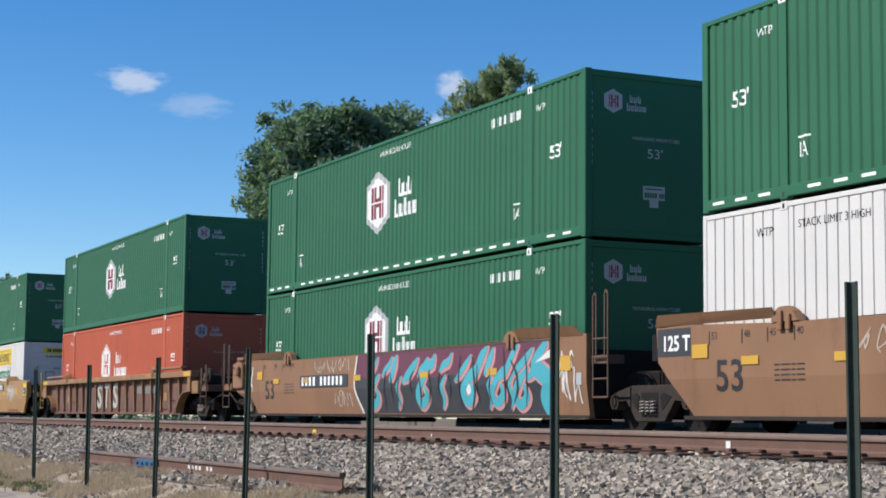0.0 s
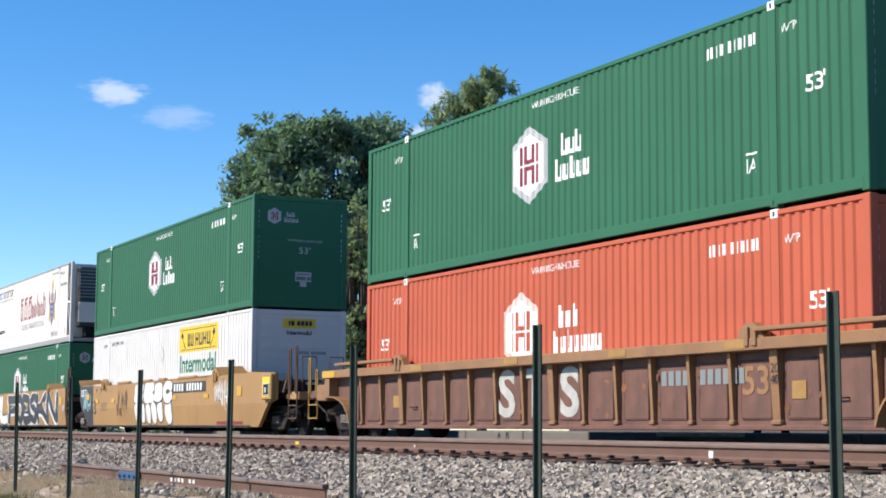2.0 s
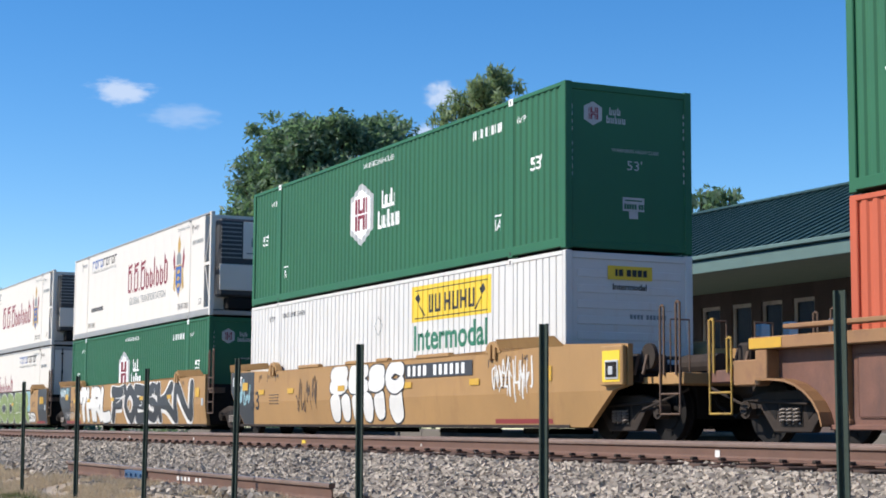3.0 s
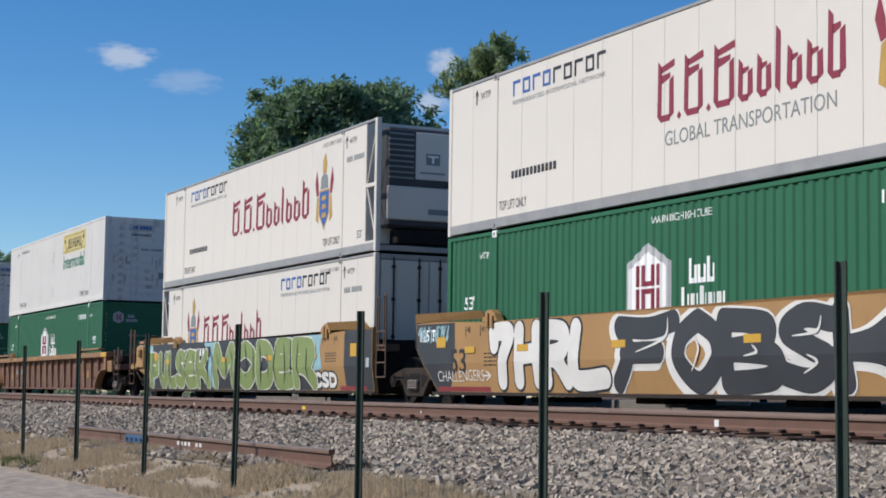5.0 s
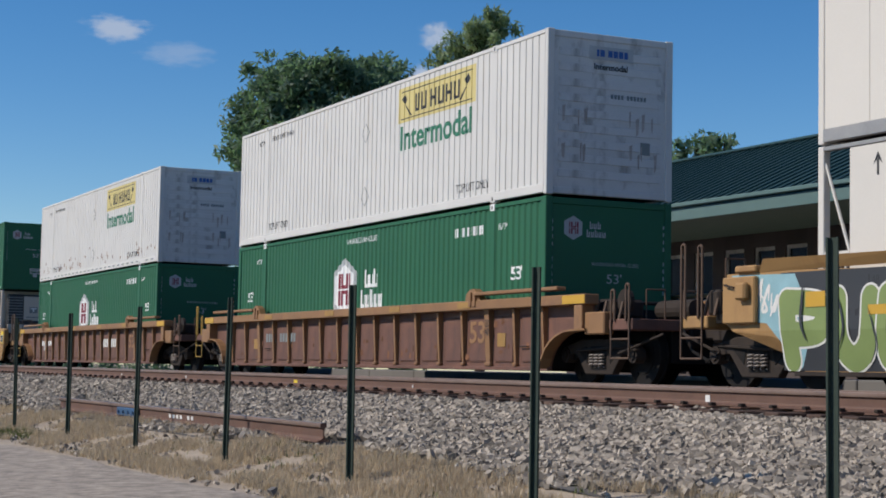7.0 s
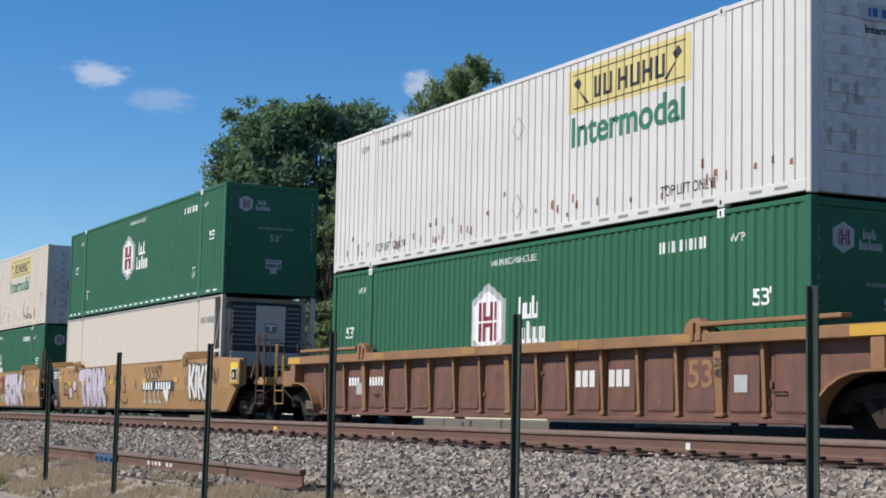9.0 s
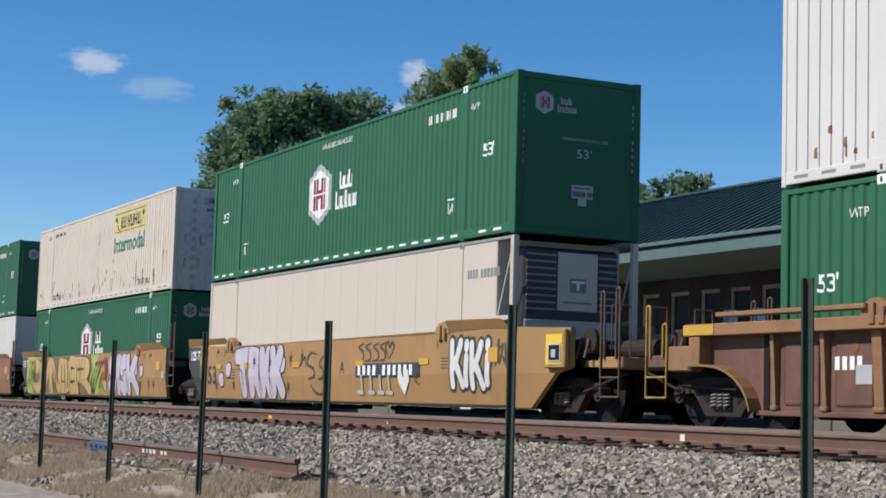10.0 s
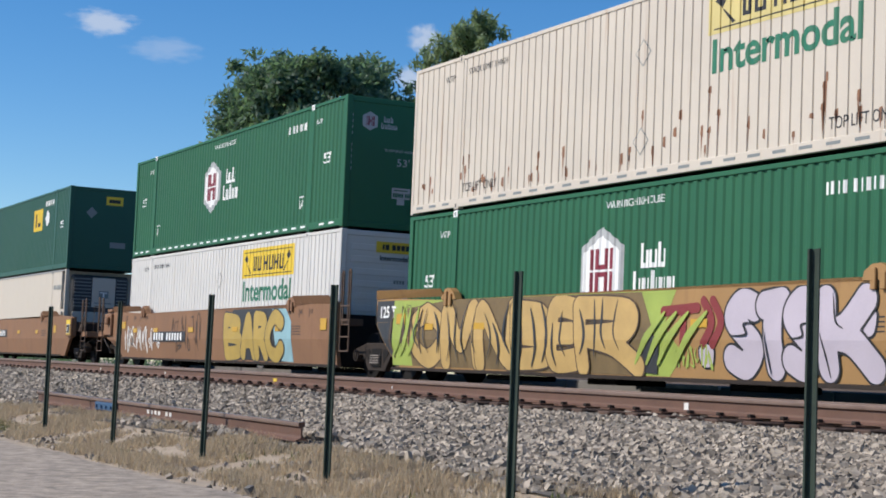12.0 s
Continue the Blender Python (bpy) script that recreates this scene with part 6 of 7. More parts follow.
def sprayed(strokes, res=0.022, lo_=0.262, hi_=1.515):
    """One clean sheet of paint that covers all the strokes (points, widths): no piece lies over another."""
    lines_ = [smooth_line(p, w) for p, w in strokes]
    x0 = min(p.x for f, w in lines_ for p in f) - 0.4
    x1 = max(p.x for f, w in lines_ for p in f) + 0.4
    nx, nz = int((x1 - x0) / res) + 2, int(round((hi_ - lo_) / res))
    dz = (hi_ - lo_) / nz
    gx, gz_ = x0 + res * np.arange(nx + 1), lo_ + dz * np.arange(nz + 1)
    F = np.full((nx + 1, nz + 1), -1.0)
    for f, w in lines_:
        for (a, wa), (b, wb) in zip(zip(f, w), zip(f[1:], w[1:])):
            m = max(wa, wb) / 2 + 2 * res
            i0, i1 = max(0, int((min(a.x, b.x) - m - x0) / res)), min(nx, int((max(a.x, b.x) + m - x0) / res) + 1)
            X, Z = np.meshgrid(gx[i0:i1 + 1], gz_, indexing='ij')
            dx, dy = b.x - a.x, b.y - a.y
            t = np.clip(((X - a.x) * dx + (Z - a.y) * dy) / (dx * dx + dy * dy + 1e-9), 0, 1)
            d = (wa + (wb - wa) * t) / 2 - np.hypot(X - a.x - dx * t, Z - a.y - dy * t)
            F[i0:i1 + 1] = np.maximum(F[i0:i1 + 1], d)
    F[np.abs(F) < 1e-6] = 1e-6
    bm = bmesh.new()
    full = (F[:-1, :-1] > 0) & (F[1:, :-1] > 0) & (F[:-1, 1:] > 0) & (F[1:, 1:] > 0)
    some = (F[:-1, :-1] > 0) | (F[1:, :-1] > 0) | (F[:-1, 1:] > 0) | (F[1:, 1:] > 0)
    for i in range(nx):
        j = 0
        while j < nz:
            if full[i, j]:
                k = j
                while k < nz and full[i, k]:
                    k += 1
                rect(bm, gx[i], gz_[j], gx[i + 1], gz_[k])
                j = k
                continue
            if some[i, j]:
                cs = [(gx[i], gz_[j], F[i, j]), (gx[i + 1], gz_[j], F[i + 1, j]), (gx[i + 1], gz_[j + 1], F[i + 1, j + 1]), (gx[i], gz_[j + 1], F[i, j + 1])]
                out = []
                for p, q in zip(cs, cs[1:] + cs[:1]):
                    if p[2] > 0:
                        out.append((p[0], p[1]))
                    if (p[2] > 0) != (q[2] > 0):
                        t = p[2] / (p[2] - q[2])
                        out.append((p[0] + (q[0] - p[0]) * t, p[1] + (q[1] - p[1]) * t))
                if len(out) > 2:
                    poly(bm, out)
            j += 1
    return bm


def scribble(x0, x1, z0, z1, seed, n=6, w=0.035):
    rr = random.Random(seed)
    out = []
    for i in range(n):
        cx = x0 + (x1 - x0) * (i + 0.5) / n
        k = (x1 - x0) / n
        out.append(([(cx + rr.uniform(-0.6, 0.6) * k, rr.uniform(z0, z1)) for _ in range(5)], [w * 0.6, w, w * 1.1, w, w * 0.5]))
    return sprayed(out, 0.014)


def blob(bm, cx, cz, w, h, rr, mi=0, grow=0.0, n=18):
    ph = rr.uniform(0, 6.28)
    poly(bm, [(cx + (w / 2 + grow) * math.cos(a) * (1 + 0.10 * math.sin(3 * a + ph)), cz + (h / 2 + grow) * math.copysign(abs(math.sin(a)) ** 0.75, math.sin(a)) * (1 + 0.06 * math.cos(2 * a + ph))) for a in [2 * math.pi * i / n for i in range(n)]], 0, mi)


def shape(*pts):
    def mk():
        bm = bmesh.new()
        poly(bm, list(pts))
        return bm
    return mk


GLYPH = {
    "7": [[(0, 1), (0.9, 0.98), (0.55, 0.5), (0.45, 0)], [(0, 1), (0.05, 0.75)]],
    "A": [[(0, 0), (0.25, 0.5), (0.5, 1), (0.75, 0.5), (1, 0)], [(0.2, 0.35), (0.8, 0.35)]],
    "B": [[(0.05, 0), (0, 1)], [(0, 1), (0.8, 0.9), (0.75, 0.62), (0.15, 0.52)], [(0.15, 0.52), (0.95, 0.42), (0.9, 0.08), (0.05, 0)]],
    "C": [[(1, 0.85), (0.5, 1), (0.05, 0.6), (0.15, 0.15), (0.6, 0), (1, 0.2)]],
    "D": [[(0, 0), (0.05, 1)], [(0.05, 1), (0.7, 0.9), (1, 0.5), (0.7, 0.08), (0, 0)]],
    "E": [[(1, 0.95), (0.2, 1), (0.05, 0.5), (0.1, 0.02), (1, 0.05)], [(0.05, 0.52), (0.8, 0.52)]],
    "F": [[(0.05, 0), (0.25, 0.5), (0.1, 0.95)], [(0.1, 0.95), (0.6, 0.9), (1, 1.0)], [(0.2, 0.5), (0.75, 0.5)]],
    "H": [[(0.05, 0), (0.1, 1)], [(0.95, 0), (0.9, 1)], [(0.08, 0.5), (0.92, 0.55)]],
    "K": [[(0.05, 0), (0, 1)], [(0.85, 1), (0.45, 0.6), (0.1, 0.48)], [(0.1, 0.48), (0.55, 0.4), (1, 0)]],
    "L": [[(0.1, 1), (0, 0.4), (0.1, 0.03), (1, 0.06)]],
    "M": [[(0, 0), (0.08, 1), (0.5, 0.35), (0.92, 1), (1, 0)]],
    "N": [[(0, 0), (0.1, 1), (0.85, 0.05), (1, 1)]],
    "O": [[(0.5, 1), (0.08, 0.75), (0.02, 0.35), (0.5, 0), (0.98, 0.35), (0.92, 0.75), (0.5, 1)]],
    "P": [[(0.1, 0), (0, 1)], [(0, 1), (0.9, 0.9), (0.85, 0.5), (0.1, 0.42)]],
    "R": [[(0.05, 0), (0, 1)], [(0, 1), (0.85, 0.92), (0.8, 0.58), (0.1, 0.48)], [(0.2, 0.48), (0.6, 0.35), (1, 0)]],
    "S": [[(0.95, 0.92), (0.45, 1), (0.08, 0.78), (0.5, 0.53), (0.95, 0.28), (0.55, 0), (0.02, 0.1)]],
    "T": [[(0, 0.95), (1, 1)], [(0.5, 0.95), (0.48, 0.5), (0.6, 0)]],
    "U": [[(0, 1), (0.05, 0.3), (0.45, 0), (0.9, 0.3), (1, 1)]],
    "X": [[(0, 0), (0.45, 0.5), (1, 1)], [(0.05, 1), (0.5, 0.55), (1, 0)]],
    "i": [[(0.4, 0), (0.5, 0.65)], [(0.5, 0.9), (0.55, 1)]],
}


def even(pts, w, taper=False):
    """A sprayed line of one width, or one that thins out at its ends."""
    return pts, [w * (0.3 if taper and i in (0, len(pts) - 1) else 1) for i in range(len(pts))]


def word(letters, w, grow=0.0, hi_=1.515):
    """Bubble letters: (letter, x0, x1, z0, z1) drawn with fat strokes."""
    out = []
    for ch, x0, x1, z0, z1 in letters:
        for line in GLYPH[ch]:
            out.append(even([(x0 + w / 2 + (x1 - x0 - w) * a, z0 + w / 2 + (z1 - z0 - w) * b) for a, b in line], w + 2 * grow))
    return sprayed(out, hi_=hi_)


def row_of(text, xs_, z0, z1, seed=1, jit=0.04, lap=0.0):
    """Letters set between the given stops, each a little up or down."""
    rr = random.Random(seed)
    return [(ch, a - lap, b + lap, z0 + rr.uniform(-jit, jit), z1 + rr.uniform(-jit, jit)) for ch, a, b in zip(text, xs_, xs_[1:])]


def piece(car, key, letters, w, fill, edge, label, rim=0.04, lift=0.006, hi_=1.515):
    paint(car, "graffiti_edge", key + "e", lambda: word(letters, w, rim, hi_), edge, lift)
    paint(car, "graffiti", key + "f", lambda: word(letters, w, 0.0, hi_), fill, lift + 0.006, label)


def stacked(car, key, letters, w, fill, edge, label, rim=0.035, lift=0.006):
    """Letters that lie over one another, each with its own edge."""
    for i, one in enumerate(letters):
        paint(car, "graffiti_edge", "%se%d" % (key, i), lambda: word([one], w, rim), edge, lift + 0.004 * i)
        paint(car, "graffiti", "%sf%d" % (key, i), lambda: word([one], w), fill, lift + 0.004 * i + 0.002, label)


def lines(car, key, sets, w, m, lift, label="", taper=True):
    paint(car, "scrawl", key, lambda: sprayed([even(pts, w, taper) for pts in sets], 0.014), m, lift, label)


def stars(car, key, spots, m=None, lift=0.007, r=0.16):
    sets = []
    for x, z in spots:
        sets += [[(x - 0.02, z - r * 1.3), (x, z), (x + 0.01, z + r * 1.2)], [(x - r * 0.7, z - r * 0.5), (x, z), (x + r * 0.7, z + r * 0.45)], [(x - r * 0.7, z + r * 0.5), (x, z), (x + r * 0.7, z - r * 0.55)]]
    lines(car, key, sets, 0.035, m or MARKK, lift, "small black star strokes")


def drops(car, key, spots, fill):
    def mk(g):
        rr = random.Random(2)
        bm = bmesh.new()
        for x, z, w, h in spots:
            n0 = len(bm.verts)
            blob(bm, x, z, w, h, rr, 0, g)
            bm.verts.ensure_lookup_table()
            for v in bm.verts[n0:]:
                v.co.z = 0.0003 * n0 / 18
        return bm
    paint(car, "graffiti_edge", key + "e", lambda: mk(0.035), MARKK, 0.006)
    paint(car, "graffiti", key + "f", lambda: mk(0.0), fill, 0.012)


def slits(x0, x1, n, seed, w, z0=0.32, z1=1.46):
    """Narrow bowed gaps between tight letters."""
    rr = random.Random(seed)
    out = []
    for i in range(n):
        x = x0 + (x1 - x0) * (i + 0.5) / n + rr.uniform(-0.06, 0.06)
        b = rr.choice((-1, 1)) * rr.uniform(0.06, 0.2)
        a, c = rr.uniform(z0, z0 + 0.35), rr.uniform(z1 - 0.4, z1)
        out.append(([(x, a), (x + b, (a * 2 + c) / 3), (x + b * 0.8, (a + 2 * c) / 3), (x + rr.uniform(-0.1, 0.1), c)], w * rr.uniform(0.5, 1.3)))
    return out


def slit_paint(car, key, sl, m, lift, label=""):
    paint(car, "scrawl", key, lambda: sprayed([even(pts, w, True) for pts, w in sl], 0.016), m, lift, label)


UMBER = mat("paint_umber", (0.17, 0.115, 0.05), 0.6, var=0.3, scale=3)
OCHRE = mat("paint_ochre", (0.50, 0.33, 0.12), 0.55, var=0.18, scale=2)
ACID = mat("paint_acid_lime", (0.32, 0.40, 0.08), 0.55, var=0.2, scale=2)
MUSTARD = mat("paint_mustard", (0.42, 0.29, 0.07), 0.6, var=0.15)
ICE = mat("paint_pale_cyan", (0.25, 0.42, 0.46), 0.6, var=0.15)
FADEK = mat("paint_faded_black", (0.075, 0.05, 0.035), 0.75, var=0.3, scale=5)
FADEW = mat("paint_faded_white", (0.42, 0.34, 0.27), 0.75, var=0.3, scale=5)

car = CARS["c"]
paint(car, "scrawl", "c1", lambda: scribble(-4.4, -1.5, 1.0, 1.4, 2, 9, 0.03), FADEW, 0.006, "faded white scrawl")
paint(car, "scrawl", "c2", lambda: scribble(-1.2, 2.5, 0.7, 1.45, 3, 8, 0.045), FADEW, 0.006)

# cyan streaks and drips over plum and charcoal
car = CARS["a"]
paint(car, "graffiti_ground", "a0", shape((-1.42, 1.52), (-1.55, 0.8), (-1.12, 0.28), (7.45, 0.27), (7.5, 0.9), (7.35, 1.3), (7.6, 1.55), (0, 1.53)), DARKP, 0.004, "charcoal painted ground")
paint(car, "graffiti_cloud", "a1", shape((-1.4, 1.515), (-1.45, 1.1), (-0.6, 0.95), (0.6, 1.0), (1.8, 0.92), (3.2, 1.02), (4.5, 0.95), (5.8, 1.05), (6.9, 0.95), (7.3, 1.2), (7.2, 1.52)), PLUM, 0.006, "plum painted cloud")
ra_ = random.Random(21)
streaks = []
for i in range(13):
    x = -0.7 + i * 0.6 + ra_.uniform(-0.12, 0.12)
    low, top, run = ra_.uniform(0.85, 1.1), ra_.uniform(1.36, 1.5), ra_.uniform(0.3, 0.75)
    streaks.append(([(x, low), (x + run * 0.3, low + 0.12), (x + run * 0.7, top - 0.16), (x + run, top)], ra_.uniform(0.10, 0.24)))
for x, z in ((-0.55, 0.66), (1.92, 0.68), (4.0, 0.72), (5.2, 0.70), (6.1, 0.66)):
    streaks.append(([(x + 0.35, z + 0.42), (x + 0.05, z + 0.2), (x - 0.16, z - 0.05), (x + 0.02, z - 0.22), (x + 0.28, z - 0.08), (x + 0.2, z + 0.12)], ra_.uniform(0.17, 0.22)))
for x in (0.75, 2.9, 4.9, 5.75):
    streaks.append(([(x + 0.2, 1.02), (x, 0.8), (x + 0.1, 0.55), (x, 0.36)], ra_.uniform(0.08, 0.15)))
streaks.append(([(7.1, 1.5), (6.75, 1.12), (7.2, 0.85), (7.05, 0.55), (7.1, 0.3)], 0.34))
slit_paint(car, "a2", [([(x + 0.05, z - 0.015) for x, z in pts], w + 0.085) for pts, w in streaks], PINK, 0.007, "pink edges of the streaks")
slit_paint(car, "a3", streaks, CYAN, 0.0125, "cyan streaks and drips")
slit_paint(car, "a4", slits(-1.0, 6.6, 17, 5, 0.06), DARKP, 0.018)
drops(car, "a4b", ((4.12, 0.72, 0.24, 0.22), (2.15, 0.72, 0.12, 0.2)), PWHITE)
lines(car, "a5", [[(-1.42, 1.5), (-1.56, 0.85), (-1.14, 0.29)]], 0.07, PWHITE, 0.010, taper=False)
paint(car, "graffiti", "a6", shape((6.72, 1.16), (7.3, 1.24), (7.42, 1.44)), PWHITE, 0.0185)
paint(car, "scrawl", "a7", lambda: scribble(7.55, 8.3, 0.45, 1.35, 5, 6, 0.035), PWHITE, 0.008)
paint(car, "scrawl", "a8", lambda: scribble(-9.0, -8.4, 0.75, 1.42, 6, 5, 0.05), PWHITE, 0.008)
paint(car, "scrawl", "a9", lambda: scribble(-4.0, -1.8, 1.18, 1.48, 9, 9, 0.028), FADEW, 0.008)
paint(car, "scrawl", "a10", lambda: scribble(-2.9, -1.7, 0.42, 0.78, 10, 6, 0.03), FADEW, 0.008)

for s_, x_, w_ in (("S", -1.86, 0.62), ("T", -0.84, 0.54), ("S", 0.34, 0.62)):
    def mk(s_=s_, x_=x_, w_=w_):
        bm = text_bm(s_, 0.73, x_, 0.40, 1.0, 0.03, span=w_, tall=0.84)
        for v in bm.verts:
            v.co = (v.co.x, -1.376, v.co.y)
        return bm
    decal(CARS["b"], "painted_letter", ("sts", s_, x_), mk, OLDW, "large white painted letter")

# white bubble letters over a row of ovals
car = CARS["d"]
paint(car, "dark_end", "dd", shape((-8.1, 0.25), (-7.35, 0.25), (-7.2, 0.8), (-7.2, 1.55), (-9.02, 1.57), (-8.98, 1.07), (-8.32, 0.47)), DARKP, 0.0035, "charcoal painted car end")
paint(car, "scrawl", "dd1", lambda: scribble(-8.6, -7.5, 0.75, 1.35, 15, 7, 0.05), ICE, 0.008)
stacked(car, "d0", row_of("SESC", (-2.1, -1.0, 0.1, 1.0, 1.95), 0.92, 1.53, 3), 0.27, PWHITE, DARKP, "white bubble letters")
drops(car, "d1", ((-1.75, 0.62, 0.58, 0.66), (-1.15, 0.62, 0.5, 0.62), (-0.55, 0.60, 0.5, 0.62), (0.05, 0.62, 0.55, 0.66), (0.7, 0.66, 0.55, 0.62), (1.55, 0.64, 0.68, 0.70)), PWHITE)
paint(car, "scrawl", "d3", lambda: scribble(5.8, 7.3, 0.7, 1.45, 6, 12, 0.04), PWHITE, 0.008)
paint(car, "scrawl", "d4", lambda: scribble(-4.2, -2.8, 0.5, 1.35, 7, 9, 0.028), FADEK, 0.008)
plate_decal(car, "warning_strip", 5.8, 0.28, 7.9, 0.36, MAROON)
for k, (a, b) in enumerate(((-4.1, -2.8), (-1.2, -0.4), (0.5, 1.1), (2.5, 4.0))):
    part("top_tab", boxm(a, b, -SIDE - 0.02, -SIDE + 0.10, 1.535, 1.62, bev=0.02), YELL, car)

# white block letters, then black letters edged in silver
car = CARS["h"]
paint(car, "dark_end", "h0", shape((-8.1, 0.24), (-7.6, 0.24), (-7.4, 0.6), (-7.28, 1.1), (-7.3, 1.56), (-9.02, 1.57), (-8.98, 1.07), (-8.32, 0.47)), DARKP, 0.0035, "charcoal painted car end")
paint(car, "scrawl", "h00", lambda: scribble(-8.9, -7.5, 1.2, 1.56, 5, 10, 0.045), ICE, 0.009)
paint(car, "graffiti", "h1", lambda: fit_text("CHALLENGERS", -8.05, -6.1, 0.46, 0.66, -0.01), PWHITE, 0.009, "white chalked word")
lines(car, "h1b", [[(-6.1, 0.56), (-5.85, 0.56)], [(-6.0, 0.64), (-5.85, 0.56), (-6.0, 0.48)]], 0.03, PWHITE, 0.009, taper=False)
piece(car, "h2", row_of("7HRL", (-5.8, -4.9, -3.9, -2.95, -1.75), 0.30, 1.49, 5, 0.02, 0.06), 0.34, PWHITE, MARKK, "white block graffiti letters with dark edges")
FOB_W = 0.34
fob = row_of("FOBSKN", (-1.6, 0.2, 1.35, 2.7, 3.9, 5.6, 7.35), 0.27, 1.5, 8, 0.02, 0.10)
paint(car, "graffiti_edge", "h3", lambda: word([(c, a - 0.10, b - 0.10, z - 0.05, zz - 0.03) for c, a, b, z, zz in fob], FOB_W, 0.07), PWHITE, 0.005, "silver-white shadow of the letters")
piece(car, "h4", fob, FOB_W, DARKP, PWHITE, "black graffiti letters edged in white", 0.032, 0.0085)
lines(car, "h5", [[(-0.9, 0.9), (-0.1, 1.1), (0.0, 1.4)], [(0.6, 0.6), (0.8, 0.9), (0.7, 1.1)], [(1.9, 0.8), (2.2, 0.85), (2.1, 0.95)], [(3.0, 1.05), (3.5, 1.1), (3.6, 1.3)], [(3.2, 0.55), (3.5, 0.7), (3.3, 0.8)]], 0.05, PWHITE, 0.024)
plate_decal(car, "warning_strip", -8.1, 0.27, -5.9, 0.36, MAROON)

# lime letters with pale rims
car = CARS["e"]
paint(car, "graffiti_ground", "e0", shape((-8.6, 0.27), (5.55, 0.27), (5.2, 0.9), (5.35, 1.53), (0, 1.53), (-8.6, 1.57)), DARKP, 0.0035, "charcoal painted ground")
paint(car, "graffiti_cloud", "e1", shape((-8.9, 0.9), (-8.2, 0.3), (-7.9, 0.9), (-8.3, 1.55), (-9.7, 1.58), (-9.6, 0.95)), ICE, 0.005)
paint(car, "graffiti_cloud", "e2", shape((-2.9, 0.35), (-2.4, 0.3), (-2.15, 1.1), (-1.9, 1.52), (-3.2, 1.52), (-2.75, 1.0)), ICE, 0.005)
paint(car, "graffiti_cloud", "e3", shape((5.1, 0.7), (5.6, 0.75), (5.45, 1.2), (5.6, 1.52), (4.7, 1.52)), ICE, 0.005)
stacked(car, "e4", row_of("PULSEK", (-8.6, -7.55, -6.65, -5.85, -4.85, -3.85, -2.65), 0.265, 1.36, 4, 0.02, 0.03), 0.33, LIME, PWHITE, "lime green graffiti letters with pale edges", 0.03)
stacked(car, "e6", row_of("MODER", (-2.35, -0.55, 1.15, 2.45, 3.75, 5.25), 0.265, 1.51, 6, 0.0, 0.05), 0.40, LIME, PWHITE, "lime green graffiti letters with pale edges", 0.03)
piece(car, "e8", row_of("CSD", (5.1, 5.55, 6.0, 6.45), 0.32, 0.68, 3, 0.01), 0.10, PWHITE, DARKP, "small pale letters", 0.04)
slit_paint(car, "e9", slits(-8.3, 5.0, 24, 51, 0.045), DARKP, 0.031)
paint(car, "dark_end", "e10", shape((6.95, 0.27), (8.44, 0.27), (8.44, 1.58), (6.95, 1.56), (6.9, 0.9)), DARKP, 0.0035, "charcoal painted car end")
plate_decal(car, "warning_strip", 6.6, 0.27, 8.1, 0.36, MAROON, 0.006)
paint(car, "scrawl", "e12", lambda: scribble(-9.6, -8.6, 1.0, 1.5, 52, 5, 0.05), PWHITE, 0.009)
plate_decal(car, "reflector", 7.3, 1.0, 7.75, 1.28, REFL, 0.018)

# lilac throw-up, faded tags, number panel
car = CARS["k"]
stacked(car, "k0", row_of("TRKK", (-5.35, -4.4, -3.65, -2.95, -2.2), 0.275, 1.50, 2, 0.0, 0.10), 0.38, LILAC, MARKK, "lilac bubble letters with black edges", 0.035)
lines(car, "k1", [[(-4.45, 1.42), (-4.5, 0.95), (-4.4, 0.32)], [(-3.75, 1.42), (-3.7, 0.9), (-3.55, 0.32)], [(-3.0, 1.42), (-3.05, 0.9), (-2.8, 0.32)], [(-5.25, 0.98), (-4.9, 0.9), (-4.85, 0.4)]], 0.035, MARKK, 0.026)
stars(car, "k2", ((-4.05, 1.15), (-3.0, 1.1)), MARKK, 0.0275)
drops(car, "k3", ((-6.42, 0.72, 0.36, 0.36), (-5.9, 0.96, 0.36, 0.36), (-2.28, 1.06, 0.40, 0.40)), LILAC)
stars(car, "k4", ((-1.75, 1.18), (-1.07, 1.2), (-1.92, 0.55), (-6.83, 0.58), (-5.55, 0.58)))
lines(car, "k5", [[(-0.2, 1.25), (-0.6, 1.28), (-0.75, 1.05), (-0.4, 0.95), (-0.35, 0.78), (-0.7, 0.72)], [(0.2, 1.24), (-0.05, 1.05), (0.15, 0.9), (0.1, 0.74), (-0.15, 0.72)], [(-1.2, 1.0), (-0.9, 1.2), (-0.85, 1.0)], [(-0.6, 0.62), (-0.3, 0.42), (0.15, 0.42), (0.35, 0.62)]], 0.065, FADEK, 0.007, "faded dark tag")
lines(car, "k6", [[(x + 0.25, 1.44), (x - 0.02, 1.36), (x + 0.2, 1.25), (x + 0.18, 1.1), (x - 0.08, 1.08)] for x in (2.05, 2.4, 2.78, 3.1)] + [[(3.5, 1.1), (3.32, 1.35), (3.45, 1.44), (3.52, 1.34), (3.62, 1.43), (3.72, 1.34), (3.5, 1.1)]], 0.06, FADEK, 0.007, "faded dark strokes and a heart")
lines(car, "k7", [[(x + 0.1, 0.76), (x + 0.1, 0.45)] for x in (2.1, 2.55, 3.0, 3.4)] + [[(x, 0.45), (x + 0.22, 0.44)] for x in (2.0, 2.55, 3.0, 3.4)], 0.085, OLDW, 0.022, "chalky white brush bars", False)
